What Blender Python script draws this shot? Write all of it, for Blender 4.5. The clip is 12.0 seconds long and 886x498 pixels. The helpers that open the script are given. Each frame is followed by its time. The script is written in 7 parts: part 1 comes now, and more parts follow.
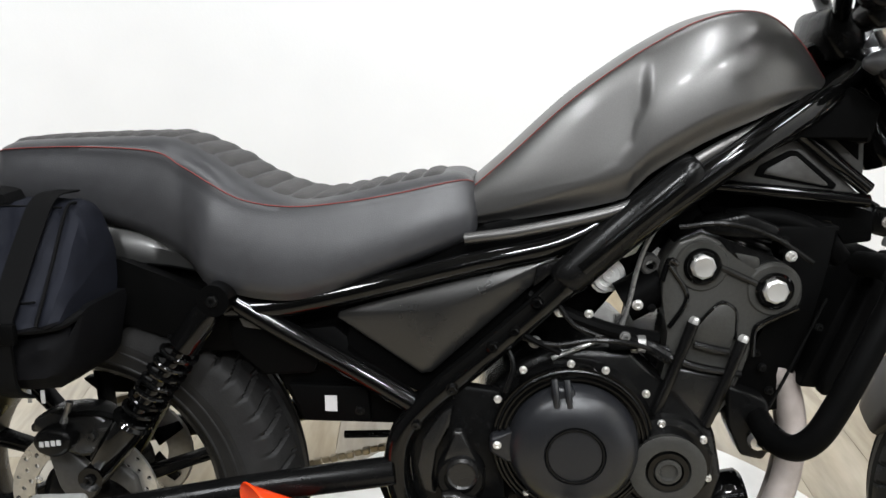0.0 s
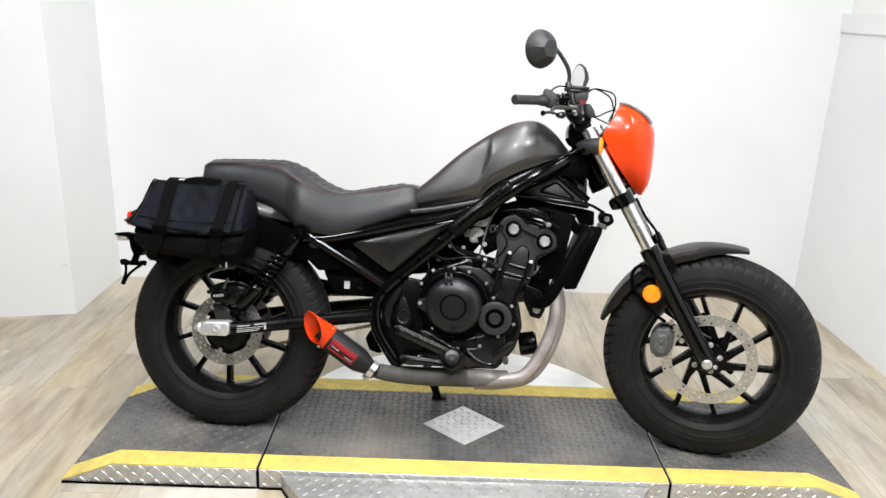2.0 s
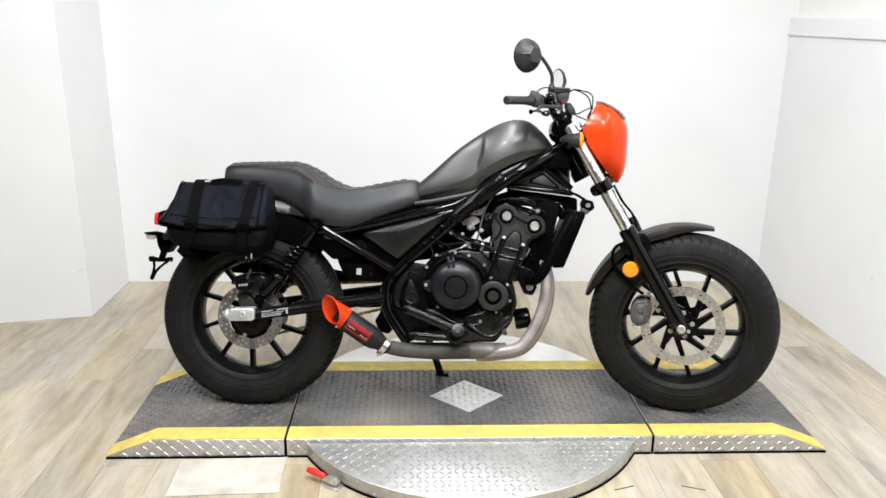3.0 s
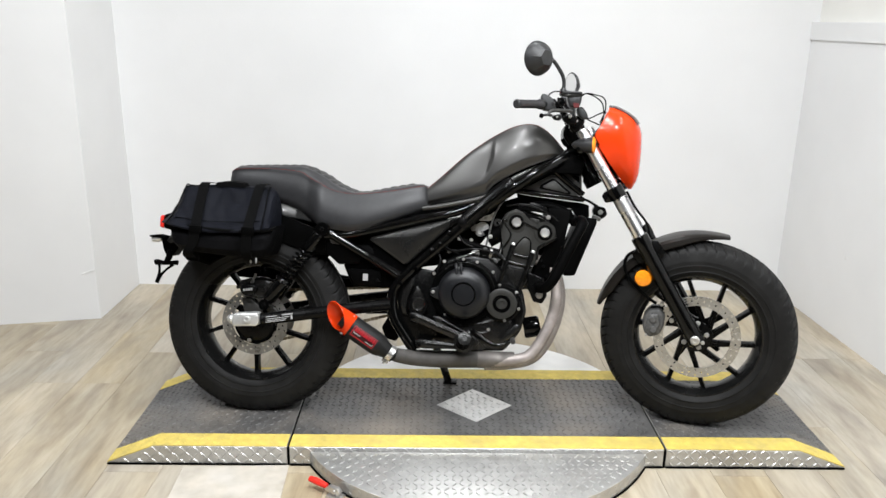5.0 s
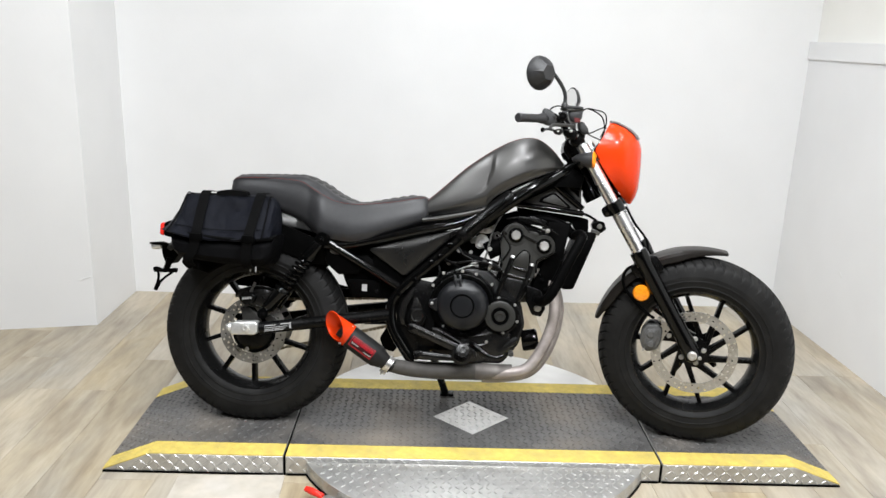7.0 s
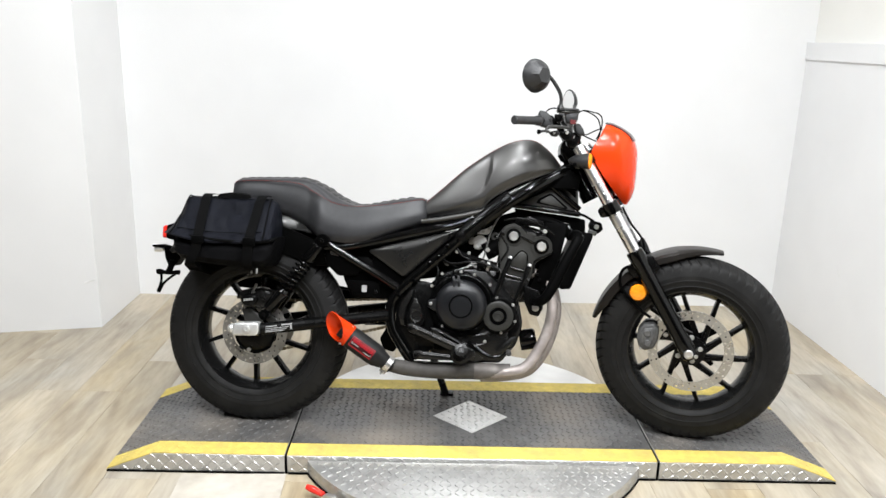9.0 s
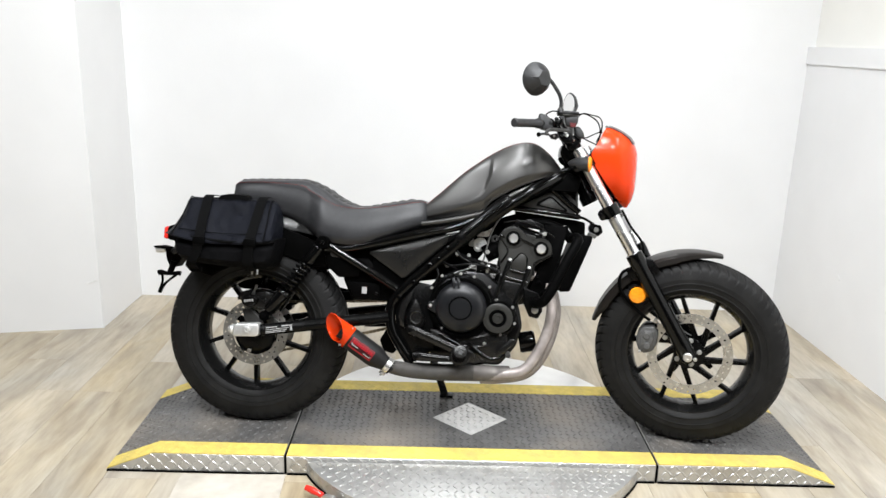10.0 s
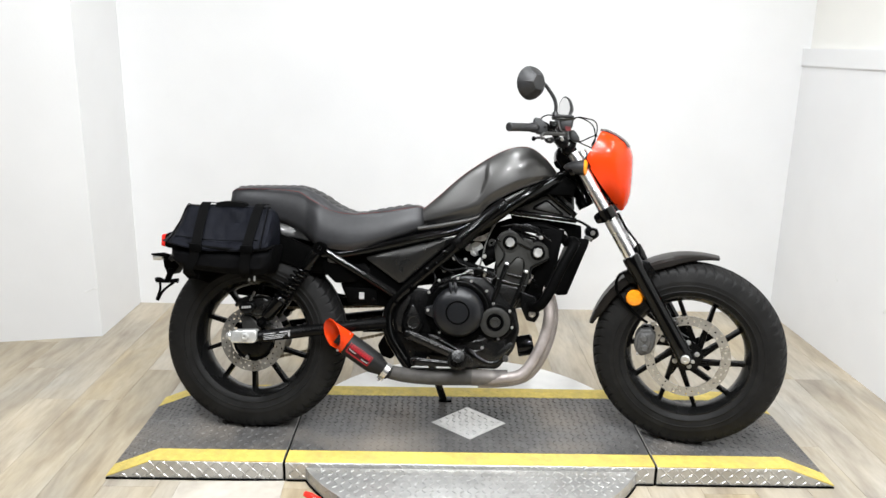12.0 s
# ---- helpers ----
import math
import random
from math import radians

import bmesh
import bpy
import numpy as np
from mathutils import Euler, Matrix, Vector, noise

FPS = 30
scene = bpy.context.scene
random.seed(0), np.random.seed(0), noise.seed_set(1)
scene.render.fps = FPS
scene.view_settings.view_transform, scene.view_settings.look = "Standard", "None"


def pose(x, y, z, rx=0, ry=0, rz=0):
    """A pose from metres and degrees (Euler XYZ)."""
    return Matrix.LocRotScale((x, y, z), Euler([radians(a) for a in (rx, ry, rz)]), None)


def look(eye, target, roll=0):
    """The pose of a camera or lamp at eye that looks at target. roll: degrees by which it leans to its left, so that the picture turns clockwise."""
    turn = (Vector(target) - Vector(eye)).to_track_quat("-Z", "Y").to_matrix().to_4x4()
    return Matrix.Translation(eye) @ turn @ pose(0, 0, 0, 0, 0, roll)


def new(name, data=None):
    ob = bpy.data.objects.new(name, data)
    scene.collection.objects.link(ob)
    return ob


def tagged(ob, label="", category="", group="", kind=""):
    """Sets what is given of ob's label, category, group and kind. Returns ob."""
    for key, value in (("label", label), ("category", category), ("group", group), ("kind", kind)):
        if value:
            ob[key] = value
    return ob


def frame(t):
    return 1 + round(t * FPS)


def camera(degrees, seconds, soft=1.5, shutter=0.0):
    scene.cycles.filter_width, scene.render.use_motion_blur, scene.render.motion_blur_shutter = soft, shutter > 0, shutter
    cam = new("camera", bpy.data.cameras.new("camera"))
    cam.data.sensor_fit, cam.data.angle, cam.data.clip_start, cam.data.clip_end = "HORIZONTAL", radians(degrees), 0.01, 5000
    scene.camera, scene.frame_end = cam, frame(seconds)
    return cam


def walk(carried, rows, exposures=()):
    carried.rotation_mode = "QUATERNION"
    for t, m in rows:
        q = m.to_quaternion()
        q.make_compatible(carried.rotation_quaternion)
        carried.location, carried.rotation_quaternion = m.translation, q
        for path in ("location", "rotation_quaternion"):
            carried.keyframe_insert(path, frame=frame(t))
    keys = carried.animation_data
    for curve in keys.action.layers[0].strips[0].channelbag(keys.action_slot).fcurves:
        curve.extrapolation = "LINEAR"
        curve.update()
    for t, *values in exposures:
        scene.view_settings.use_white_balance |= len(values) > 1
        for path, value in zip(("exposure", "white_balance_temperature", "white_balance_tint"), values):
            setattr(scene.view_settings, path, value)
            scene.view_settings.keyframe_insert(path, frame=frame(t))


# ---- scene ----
cam = camera(59.6, 12.0)
PATH = [
    (0, (0.520, 0.284, 1.197), (0.530, 2.112, 0.386), -1.1),
    (0.1, (0.534, 0.218, 1.216), (0.531, 2.030, 0.369), -0.3),
    (0.2, (0.525, 0.137, 1.230), (0.530, 1.967, 0.422), -0.2),
    (0.3, (0.538, 0.063, 1.238), (0.525, 1.909, 0.467), -0.7),
    (0.4, (0.522, -0.011, 1.243), (0.547, 1.845, 0.501), -1.0),
    (0.5, (0.538, -0.075, 1.255), (0.559, 1.774, 0.492), -0.8),
    (0.6, (0.551, -0.146, 1.287), (0.575, 1.699, 0.514), -0.2),
    (0.7, (0.576, -0.222, 1.319), (0.623, 1.619, 0.539), 1.2),
    (0.8, (0.587, -0.294, 1.337), (0.629, 1.553, 0.573), 1.6),
    (1, (0.59, -0.447, 1.326), (0.651, 1.451, 0.7), 2.1),
    (1.2, (0.59, -0.603, 1.356), (0.669, 1.292, 0.721), 2.0),
    (1.5, (0.57, -0.792, 1.379), (0.609, 1.115, 0.775), 0.8),
    (1.7, (0.591, -0.909, 1.386), (0.619, 1.002, 0.796), 1.2),
    (2, (0.647, -1.056, 1.404), (0.655, 0.85, 0.796), 2.1),
    (2.2, (0.637, -1.141, 1.407), (0.633, 0.77, 0.815), 1.5),
    (2.5, (0.598, -1.25, 1.409), (0.636, 0.668, 0.844), 0.8),
    (2.7, (0.551, -1.311, 1.407), (0.6, 0.601, 0.822), 1.0),
    (3, (0.543, -1.348, 1.409), (0.625, 0.565, 0.83), 0.8),
    (3.2, (0.55, -1.353, 1.405), (0.636, 0.565, 0.843), 0.2),
    (5, (0.579, -1.298, 1.398), (0.614, 0.619, 0.831), 1.0),
    (5.5, (0.577, -1.292, 1.399), (0.613, 0.626, 0.833), 1.5),
    (6, (0.57, -1.295, 1.397), (0.608, 0.626, 0.842), 1.2),
    (6.5, (0.569, -1.308, 1.396), (0.608, 0.618, 0.861), 1.7),
    (7, (0.564, -1.306, 1.399), (0.611, 0.62, 0.862), 2.0),
    (7.2, (0.554, -1.306, 1.399), (0.6, 0.621, 0.863), 2.1),
    (9, (0.584, -1.338, 1.406), (0.619, 0.589, 0.873), 1.6),
    (9.5, (0.594, -1.341, 1.406), (0.628, 0.585, 0.868), 1.7),
    (10, (0.593, -1.348, 1.403), (0.621, 0.582, 0.879), 1.8),
    (10.5, (0.593, -1.35, 1.404), (0.621, 0.583, 0.89), 2.0),
    (11, (0.596, -1.35, 1.405), (0.626, 0.581, 0.887), 1.6),
    (11.5, (0.595, -1.349, 1.402), (0.621, 0.582, 0.885), 1.4),
    (12, (0.605, -1.352, 1.404), (0.632, 0.581, 0.892), 1.2),
]
EXPOSURES = [(0.0, 0.08), (1.0, 0.04), (2.0, 0.0), (3.2, 0.0), (4.6, -0.18), (7.2, -0.18), (8.8, 0.0), (12.0, 0.0)]
walk(cam, [(t, look(eye, target, roll)) for t, eye, target, roll in PATH], EXPOSURES)

# ---- world, lights, exposure ----
world = bpy.data.worlds.new("world")
scene.world = world
world.use_nodes = True
world.node_tree.nodes["Background"].inputs[0].default_value = (0.8, 0.86, 1.0, 1)
world.node_tree.nodes["Background"].inputs[1].default_value = 0.05


def ceiling_lamp(x, y, sx, sy, watts, z=2.96):
    data = bpy.data.lights.new("panel_light", "AREA")
    data.shape, data.size, data.size_y, data.energy = "RECTANGLE", sx, sy, watts
    data.color = (0.945, 0.972, 1.0)
    ob = new("panel_light", data)
    ob.matrix_world = pose(x, y, z)
    return ob


LAMPS = [(-0.9, 0.2, 0.2, 1.2, 53), (0.75, 0.2, 0.2, 1.2, 58), (2.0, 0.2, 0.2, 1.2, 39), (0.25, -0.95, 0.25, 0.25, 54), (1.25, -0.95, 0.25, 0.25, 54), (0.75, 1.75, 1.4, 0.2, 22), (0.75, -2.3, 2.6, 0.07, 16), (0.75, -3.5, 2.6, 0.07, 16)]
for lx, ly, sx, sy, watts in LAMPS:
    ceiling_lamp(lx, ly, sx, sy, watts)


# ---- materials ----
def material(name, colour, rough=0.5, metal=0.0, grain=0.0, grain_scale=60.0, bump=0.0, bump_scale=200.0,
             wear=0.0, wear_scale=6.0, wear_colour=None, coat=0.0, spec=0.25, rough_var=0.0, stretch=(1, 1, 1), vary=0.0, ior=1.5):
    m = bpy.data.materials.new(name)
    m.use_nodes = True
    t = m.node_tree
    n, l = t.nodes, t.links
    b = n["Principled BSDF"]
    b.inputs["Roughness"].default_value, b.inputs["Metallic"].default_value = rough, metal
    b.inputs["Coat Weight"].default_value, b.inputs["Specular IOR Level"].default_value = coat, spec
    b.inputs["Coat Roughness"].default_value = 0.06
    b.inputs["IOR"].default_value = ior
    co = n.new("ShaderNodeTexCoord")
    mp = n.new("ShaderNodeMapping")
    mp.inputs["Scale"].default_value = stretch
    l.new(co.outputs["Object"], mp.inputs["Vector"])

    def noise_at(scale, detail=4.0):
        x = n.new("ShaderNodeTexNoise")
        x.inputs["Scale"].default_value, x.inputs["Detail"].default_value = scale, detail
        l.new(mp.outputs["Vector"], x.inputs["Vector"])
        return x.outputs["Fac"]

    def ranged(src, lo, hi, a=0.3, z=0.7):
        x = n.new("ShaderNodeMapRange")
        x.inputs["From Min"].default_value, x.inputs["From Max"].default_value = a, z
        x.inputs["To Min"].default_value, x.inputs["To Max"].default_value = lo, hi
        l.new(src, x.inputs["Value"])
        return x.outputs["Result"]

    def mixed(fac, a, c, mode="MIX"):
        x = n.new("ShaderNodeMix")
        x.data_type, x.blend_type = "RGBA", mode
        l.new(fac, x.inputs["Factor"])
        for i, s in ((6, a), (7, c)):
            if isinstance(s, tuple):
                x.inputs[i].default_value = s
            else:
                l.new(s, x.inputs[i])
        return x.outputs[2]

    base = (*colour, 1)
    out = None
    if grain:
        lo = tuple(c * (1 - grain) for c in colour) + (1,)
        hi = tuple(min(1, c * (1 + grain)) for c in colour) + (1,)
        out = mixed(ranged(noise_at(grain_scale), 0, 1), lo, hi)
    if wear:
        wc = (*(wear_colour or tuple(c * 0.6 for c in colour)), 1)
        out = mixed(ranged(noise_at(wear_scale, 7.0), 0, wear, 0.45, 0.75), out or base, wc)
    if vary:
        info = n.new("ShaderNodeObjectInfo")
        hsv = n.new("ShaderNodeHueSaturation")
        l.new(ranged(info.outputs["Random"], 1 - vary, 1 + vary, 0, 1), hsv.inputs["Value"])
        if out:
            l.new(out, hsv.inputs["Color"])
        else:
            hsv.inputs["Color"].default_value = base
        out = hsv.outputs["Color"]
    if out:
        l.new(out, b.inputs["Base Color"])
    else:
        b.inputs["Base Color"].default_value = base
    if rough_var:
        l.new(ranged(noise_at(wear_scale * 2), max(0, rough - rough_var), min(1, rough + rough_var)), b.inputs["Roughness"])
    if bump:
        bp = n.new("ShaderNodeBump")
        bp.inputs["Strength"].default_value, bp.inputs["Distance"].default_value = bump, 0.002
        l.new(noise_at(bump_scale), bp.inputs["Height"])
        l.new(bp.outputs["Normal"], b.inputs["Normal"])
    return m


WALL = material("white_wall_paint", (0.742, 0.742, 0.742), 0.6, grain=0.02, grain_scale=3, bump=0.15, bump_scale=90, wear=0.15, wear_scale=1.2, wear_colour=(0.66, 0.655, 0.655))
WALL_UP = material("upper_wall_paint", (0.78, 0.77, 0.73), 0.6, grain=0.02, grain_scale=3, bump=0.15, bump_scale=90)
CEIL = material("grey_ceiling_paint", (0.30, 0.30, 0.30), 0.8, grain=0.15, grain_scale=3)
UNDER = material("floor_joint", (0.26, 0.21, 0.155), 0.8, grain=0.2)
TYRE = material("tyre_rubber", (0.0105, 0.0103, 0.0101), 0.5, grain=0.15, grain_scale=40, bump=0.2, bump_scale=400, wear=0.5, wear_scale=14, wear_colour=(0.0235, 0.0230, 0.0225), spec=0.35, ior=1.26)
GLOSS = material("gloss_black_enamel", (0.0015, 0.0015, 0.0015), 0.07, rough_var=0.03, spec=0.5, ior=1.34)
SATIN = material("satin_black_metal", (0.0028, 0.0028, 0.0028), 0.24, grain=0.2, grain_scale=120, rough_var=0.08, spec=0.4, ior=1.24)
PLASTIC = material("black_plastic", (0.0016, 0.0016, 0.0016), 0.45, bump=0.2, bump_scale=700, rough_var=0.08, spec=0.25, ior=1.12)
ENGINE = material("engine_paint", (0.0025, 0.0025, 0.0025), 0.22, 0.05, grain=0.15, grain_scale=200, bump=0.15, bump_scale=500, rough_var=0.08, spec=0.30)
ENGINE_GREY = material("engine_grey_paint", (0.031, 0.0305, 0.028), 0.36, 0.25, grain=0.12, grain_scale=200, bump=0.2, bump_scale=500, rough_var=0.06)
CLUTCH = material("clutch_cover_paint", (0.0085, 0.0089, 0.0102), 0.32, 0.1, grain=0.1, grain_scale=200, bump=0.12, bump_scale=500, rough_var=0.05, spec=0.35)
CASTBLACK = material("glossy_cast_black", (0.0080, 0.0078, 0.0075), 0.26, 0.1, grain=0.15, grain_scale=160, bump=0.12, bump_scale=500, rough_var=0.06, spec=0.5, ior=1.42)
TANK = material("graphite_metallic_paint", (0.080, 0.0785, 0.0765), 0.37, 0.82, grain=0.12, grain_scale=900, coat=0.08, rough_var=0.03)
SEAT = material("seat_vinyl", (0.0215, 0.0215, 0.023), 0.40, grain=0.12, grain_scale=60, bump=0.14, bump_scale=620, rough_var=0.07, spec=0.3)
SEAT_TOP = material("seat_top_vinyl", (0.026, 0.0245, 0.024), 0.5, grain=0.12, grain_scale=90, bump=0.4, bump_scale=520)
THREAD = material("red_thread", (0.17, 0.026, 0.022), 0.7)
BAG = material("navy_black_nylon", (0.0058, 0.0064, 0.0092), 0.5, grain=0.25, grain_scale=30, bump=0.5, bump_scale=900, wear=0.3, wear_scale=9, wear_colour=(0.012, 0.0130, 0.0185), spec=0.4, ior=1.16)
BAG_LOW = material("black_nylon", (0.0034, 0.0034, 0.0038), 0.6, grain=0.2, grain_scale=30, bump=0.5, bump_scale=900, spec=0.4, ior=1.12)
WEB = material("black_webbing", (0.0032, 0.0032, 0.0033), 0.6, bump=0.5, bump_scale=1200, spec=0.4, ior=1.10)
CHROME = material("fork_chrome", (0.82, 0.82, 0.83), 0.27, 1.0, rough_var=0.05)
BOLT = material("zinc_bolt", (0.62, 0.61, 0.59), 0.34, 0.85, rough_var=0.1)
DISC = material("brake_disc_steel", (0.50, 0.49, 0.47), 0.33, 0.9, grain=0.1, grain_scale=120, rough_var=0.1)
PALEALU = material("bright_cast_aluminium", (0.86, 0.855, 0.84), 0.45, 0.15, grain=0.08, grain_scale=120, bump=0.1, bump_scale=400)
BRIGHTPIPE = material("worn_bright_pipe", (0.17, 0.168, 0.162), 0.30, 0.6, grain=0.3, grain_scale=60, rough_var=0.1)
ALU = material("cast_aluminium", (0.68, 0.68, 0.665), 0.36, 0.70, grain=0.08, grain_scale=120, bump=0.1, bump_scale=400)
ORANGE = material("orange_red_paint", (0.70, 0.046, 0.006), 0.20, coat=0.10, grain=0.04, grain_scale=12, ior=1.4)
STEELPIPE = material("blasted_stainless_pipe", (0.32, 0.285, 0.268), 0.50, 0.42, grain=0.2, grain_scale=25, wear=0.7, wear_scale=8, wear_colour=(0.17, 0.142, 0.125), rough_var=0.1)
HEATBLACK = material("matt_black_exhaust", (0.011, 0.011, 0.011), 0.5, 0.1, grain=0.15, grain_scale=60, bump=0.15, bump_scale=600, spec=0.2)
DARKPIPE = material("sooty_dark_pipe", (0.070, 0.066, 0.062), 0.62, 0.25, grain=0.2, grain_scale=30, wear=0.5, wear_scale=10, wear_colour=(0.055, 0.052, 0.048), rough_var=0.1)
CONTROL = material("worn_black_controls", (0.019, 0.019, 0.020), 0.45, grain=0.2, grain_scale=80, rough_var=0.1, spec=0.4)
BRACKET = material("cast_bracket_paint", (0.045, 0.044, 0.042), 0.40, 0.3, grain=0.15, grain_scale=120, bump=0.2, bump_scale=500, rough_var=0.08)
RIM = material("black_rim_paint", (0.005, 0.005, 0.005), 0.26, grain=0.15, grain_scale=60, rough_var=0.06, spec=0.4)
# white that paints the wall's glare onto the turntable's far side
GLARE_WHITE = material("glare_white_plate", (0.80, 0.79, 0.77), 0.35, grain=0.04, grain_scale=20, wear=0.15, wear_scale=9, wear_colour=(0.62, 0.60, 0.56), spec=0.5)
# the tank's graphite again, with the front mudguard's shade put into the colour
FENDER = material("shaded_graphite_paint", (0.0120, 0.0102, 0.0088), 0.38, 0.12, grain=0.12, grain_scale=900, coat=0.0, spec=0.2, rough_var=0.04)
COVER = material("satin_graphite_paint", (0.038, 0.0376, 0.0368), 0.30, 0.78, grain=0.12, grain_scale=900, coat=0.1, rough_var=0.04)
MIDPIPE = material("blotched_dull_pipe", (0.15, 0.137, 0.128), 0.58, 0.35, grain=0.25, grain_scale=22, wear=0.8, wear_scale=12, wear_colour=(0.10, 0.092, 0.085), rough_var=0.1)
BADGEDARK = material("dark_badge_foil", (0.030, 0.004, 0.006), 0.35)
CALIPERGREY = material("dusty_grey_caliper", (0.105, 0.104, 0.102), 0.5, 0.25, grain=0.25, grain_scale=120, bump=0.4, bump_scale=300, wear=0.5, wear_scale=30, wear_colour=(0.06, 0.06, 0.06))
GREYINK = material("grey_ink", (0.06, 0.06, 0.062), 0.5)
DULLRED = material("dull_red_mark", (0.10, 0.015, 0.015), 0.4)
SMOKE = material("smoked_screen", (0.14, 0.14, 0.14), 0.25, coat=0.3)
RED = material("red_badge", (0.30, 0.012, 0.018), 0.35)
INK = material("pale_ink", (0.36, 0.36, 0.36), 0.5)
AMBER = material("amber_lens", (0.90, 0.27, 0.012), 0.15, coat=0.5, grain=0.2, grain_scale=160, bump=0.6, bump_scale=260)
REDLENS = material("red_lens", (0.75, 0.03, 0.02), 0.15, coat=0.5)
DECK = material("black_tread_rubber", (0.078, 0.076, 0.074), 0.42, grain=0.25, grain_scale=25, bump=0.2, bump_scale=300, wear=0.9, wear_scale=3.2, wear_colour=(0.21, 0.182, 0.150), rough_var=0.12, spec=0.5)
YELLOW = material("yellow_safety_paint", (0.62, 0.48, 0.115), 0.5, grain=0.12, grain_scale=40, bump=0.2, bump_scale=300, wear=0.65, wear_scale=14, wear_colour=(0.40, 0.32, 0.12))
TREADALU = material("aluminium_tread_plate", (0.52, 0.515, 0.50), 0.36, 0.75, grain=0.1, grain_scale=30, bump=0.1, bump_scale=300, wear=0.2, wear_scale=14, wear_colour=(0.50, 0.48, 0.45), rough_var=0.05)

INLAY = material("bright_tread_plate", (0.70, 0.695, 0.68), 0.36, 0.65, grain=0.1, grain_scale=30, bump=0.1, bump_scale=300, wear=0.3, wear_scale=14, wear_colour=(0.50, 0.48, 0.45), rough_var=0.05)


def plank_material():
    m = bpy.data.materials.new("grey_oak_plank")
    m.use_nodes = True
    n, l = m.node_tree.nodes, m.node_tree.links
    b = n["Principled BSDF"]
    co, info, add, mp = (n.new(k) for k in ("ShaderNodeTexCoord", "ShaderNodeObjectInfo", "ShaderNodeVectorMath", "ShaderNodeMapping"))
    sc = n.new("ShaderNodeVectorMath")
    sc.operation = "SCALE"
    sc.inputs[0].default_value = (7.3, 11.1, 5.7)
    l.new(info.outputs["Random"], sc.inputs["Scale"])
    l.new(co.outputs["Object"], add.inputs[0])
    l.new(sc.outputs[0], add.inputs[1])
    mp.inputs["Scale"].default_value = (1, 0.17, 1)
    l.new(add.outputs[0], mp.inputs["Vector"])
    big, fine = n.new("ShaderNodeTexNoise"), n.new("ShaderNodeTexNoise")
    big.inputs["Scale"].default_value, big.inputs["Detail"].default_value, big.inputs["Distortion"].default_value = 14, 4, 0.6
    fine.inputs["Scale"].default_value, fine.inputs["Detail"].default_value = 70, 6
    for x in (big, fine):
        l.new(mp.outputs[0], x.inputs["Vector"])
    ramp = n.new("ShaderNodeValToRGB")
    e = ramp.color_ramp.elements
    e[0].position, e[0].color = 0.24, (0.277, 0.221, 0.150, 1)
    e[1].position, e[1].color = 0.78, (0.524, 0.449, 0.327, 1)
    mid = e.new(0.5)
    mid.color = (0.423, 0.352, 0.243, 1)
    l.new(big.outputs["Fac"], ramp.inputs["Fac"])
    # broad grey, bleached drifts that run across neighbouring boards
    wide, wmp, wr, drift = (n.new(k) for k in ("ShaderNodeTexNoise", "ShaderNodeMapping", "ShaderNodeMapRange", "ShaderNodeMix"))
    geo = n.new("ShaderNodeNewGeometry")
    wmp.inputs["Scale"].default_value = (1, 0.5, 1)
    l.new(geo.outputs["Position"], wmp.inputs["Vector"])
    l.new(wmp.outputs[0], wide.inputs["Vector"])
    wide.inputs["Scale"].default_value, wide.inputs["Detail"].default_value, wide.inputs["Distortion"].default_value = 4.2, 5, 0.5
    wr.inputs["From Min"].default_value, wr.inputs["From Max"].default_value = 0.32, 0.70
    l.new(wide.outputs["Fac"], wr.inputs["Value"])
    drift.data_type, drift.blend_type = "RGBA", "MIX"
    grey = n.new("ShaderNodeMix")
    grey.data_type, grey.blend_type = "RGBA", "MULTIPLY"
    grey.inputs["Factor"].default_value = 1.0
    grey.inputs[7].default_value = (0.84, 0.91, 1.06, 1)
    l.new(ramp.outputs[0], grey.inputs[6])
    l.new(wr.outputs[0], drift.inputs["Factor"])
    l.new(ramp.outputs[0], drift.inputs[6])
    l.new(grey.outputs[2], drift.inputs[7])
    streak = n.new("ShaderNodeMix")
    streak.data_type, streak.blend_type = "RGBA", "MULTIPLY"
    streak.inputs["Factor"].default_value = 0.22
    l.new(drift.outputs[2], streak.inputs[6])
    fr = n.new("ShaderNodeValToRGB")
    fr.color_ramp.elements[0].position, fr.color_ramp.elements[1].position = 0.35, 0.6
    fr.color_ramp.elements[0].color = (0.45, 0.42, 0.38, 1)
    l.new(fine.outputs["Fac"], fr.inputs["Fac"])
    l.new(fr.outputs[0], streak.inputs[7])
    hsv = n.new("ShaderNodeHueSaturation")
    for key, lo, hi, src in (("Value", 0.91, 1.09, "Random"), ("Saturation", 1.2, 0.75, "Random")):
        mr = n.new("ShaderNodeMapRange")
        mr.inputs["To Min"].default_value, mr.inputs["To Max"].default_value = lo, hi
        if key == "Saturation":
            fx = n.new("ShaderNodeMath")
            fx.operation = "PINGPONG"
            fx.inputs[1].default_value = 0.17
            mr.inputs["From Max"].default_value = 0.17
            l.new(info.outputs[src], fx.inputs[0])
            l.new(fx.outputs[0], mr.inputs["Value"])
        else:
            l.new(info.outputs[src], mr.inputs["Value"])
        l.new(mr.outputs[0], hsv.inputs[key])
    l.new(streak.outputs[2], hsv.inputs["Color"])
    l.new(hsv.outputs[0], b.inputs["Base Color"])
    b.inputs["Roughness"].default_value = 0.42
    bp = n.new("ShaderNodeBump")
    bp.inputs["Strength"].default_value, bp.inputs["Distance"].default_value = 0.15, 0.001
    l.new(fine.outputs["Fac"], bp.inputs["Height"])
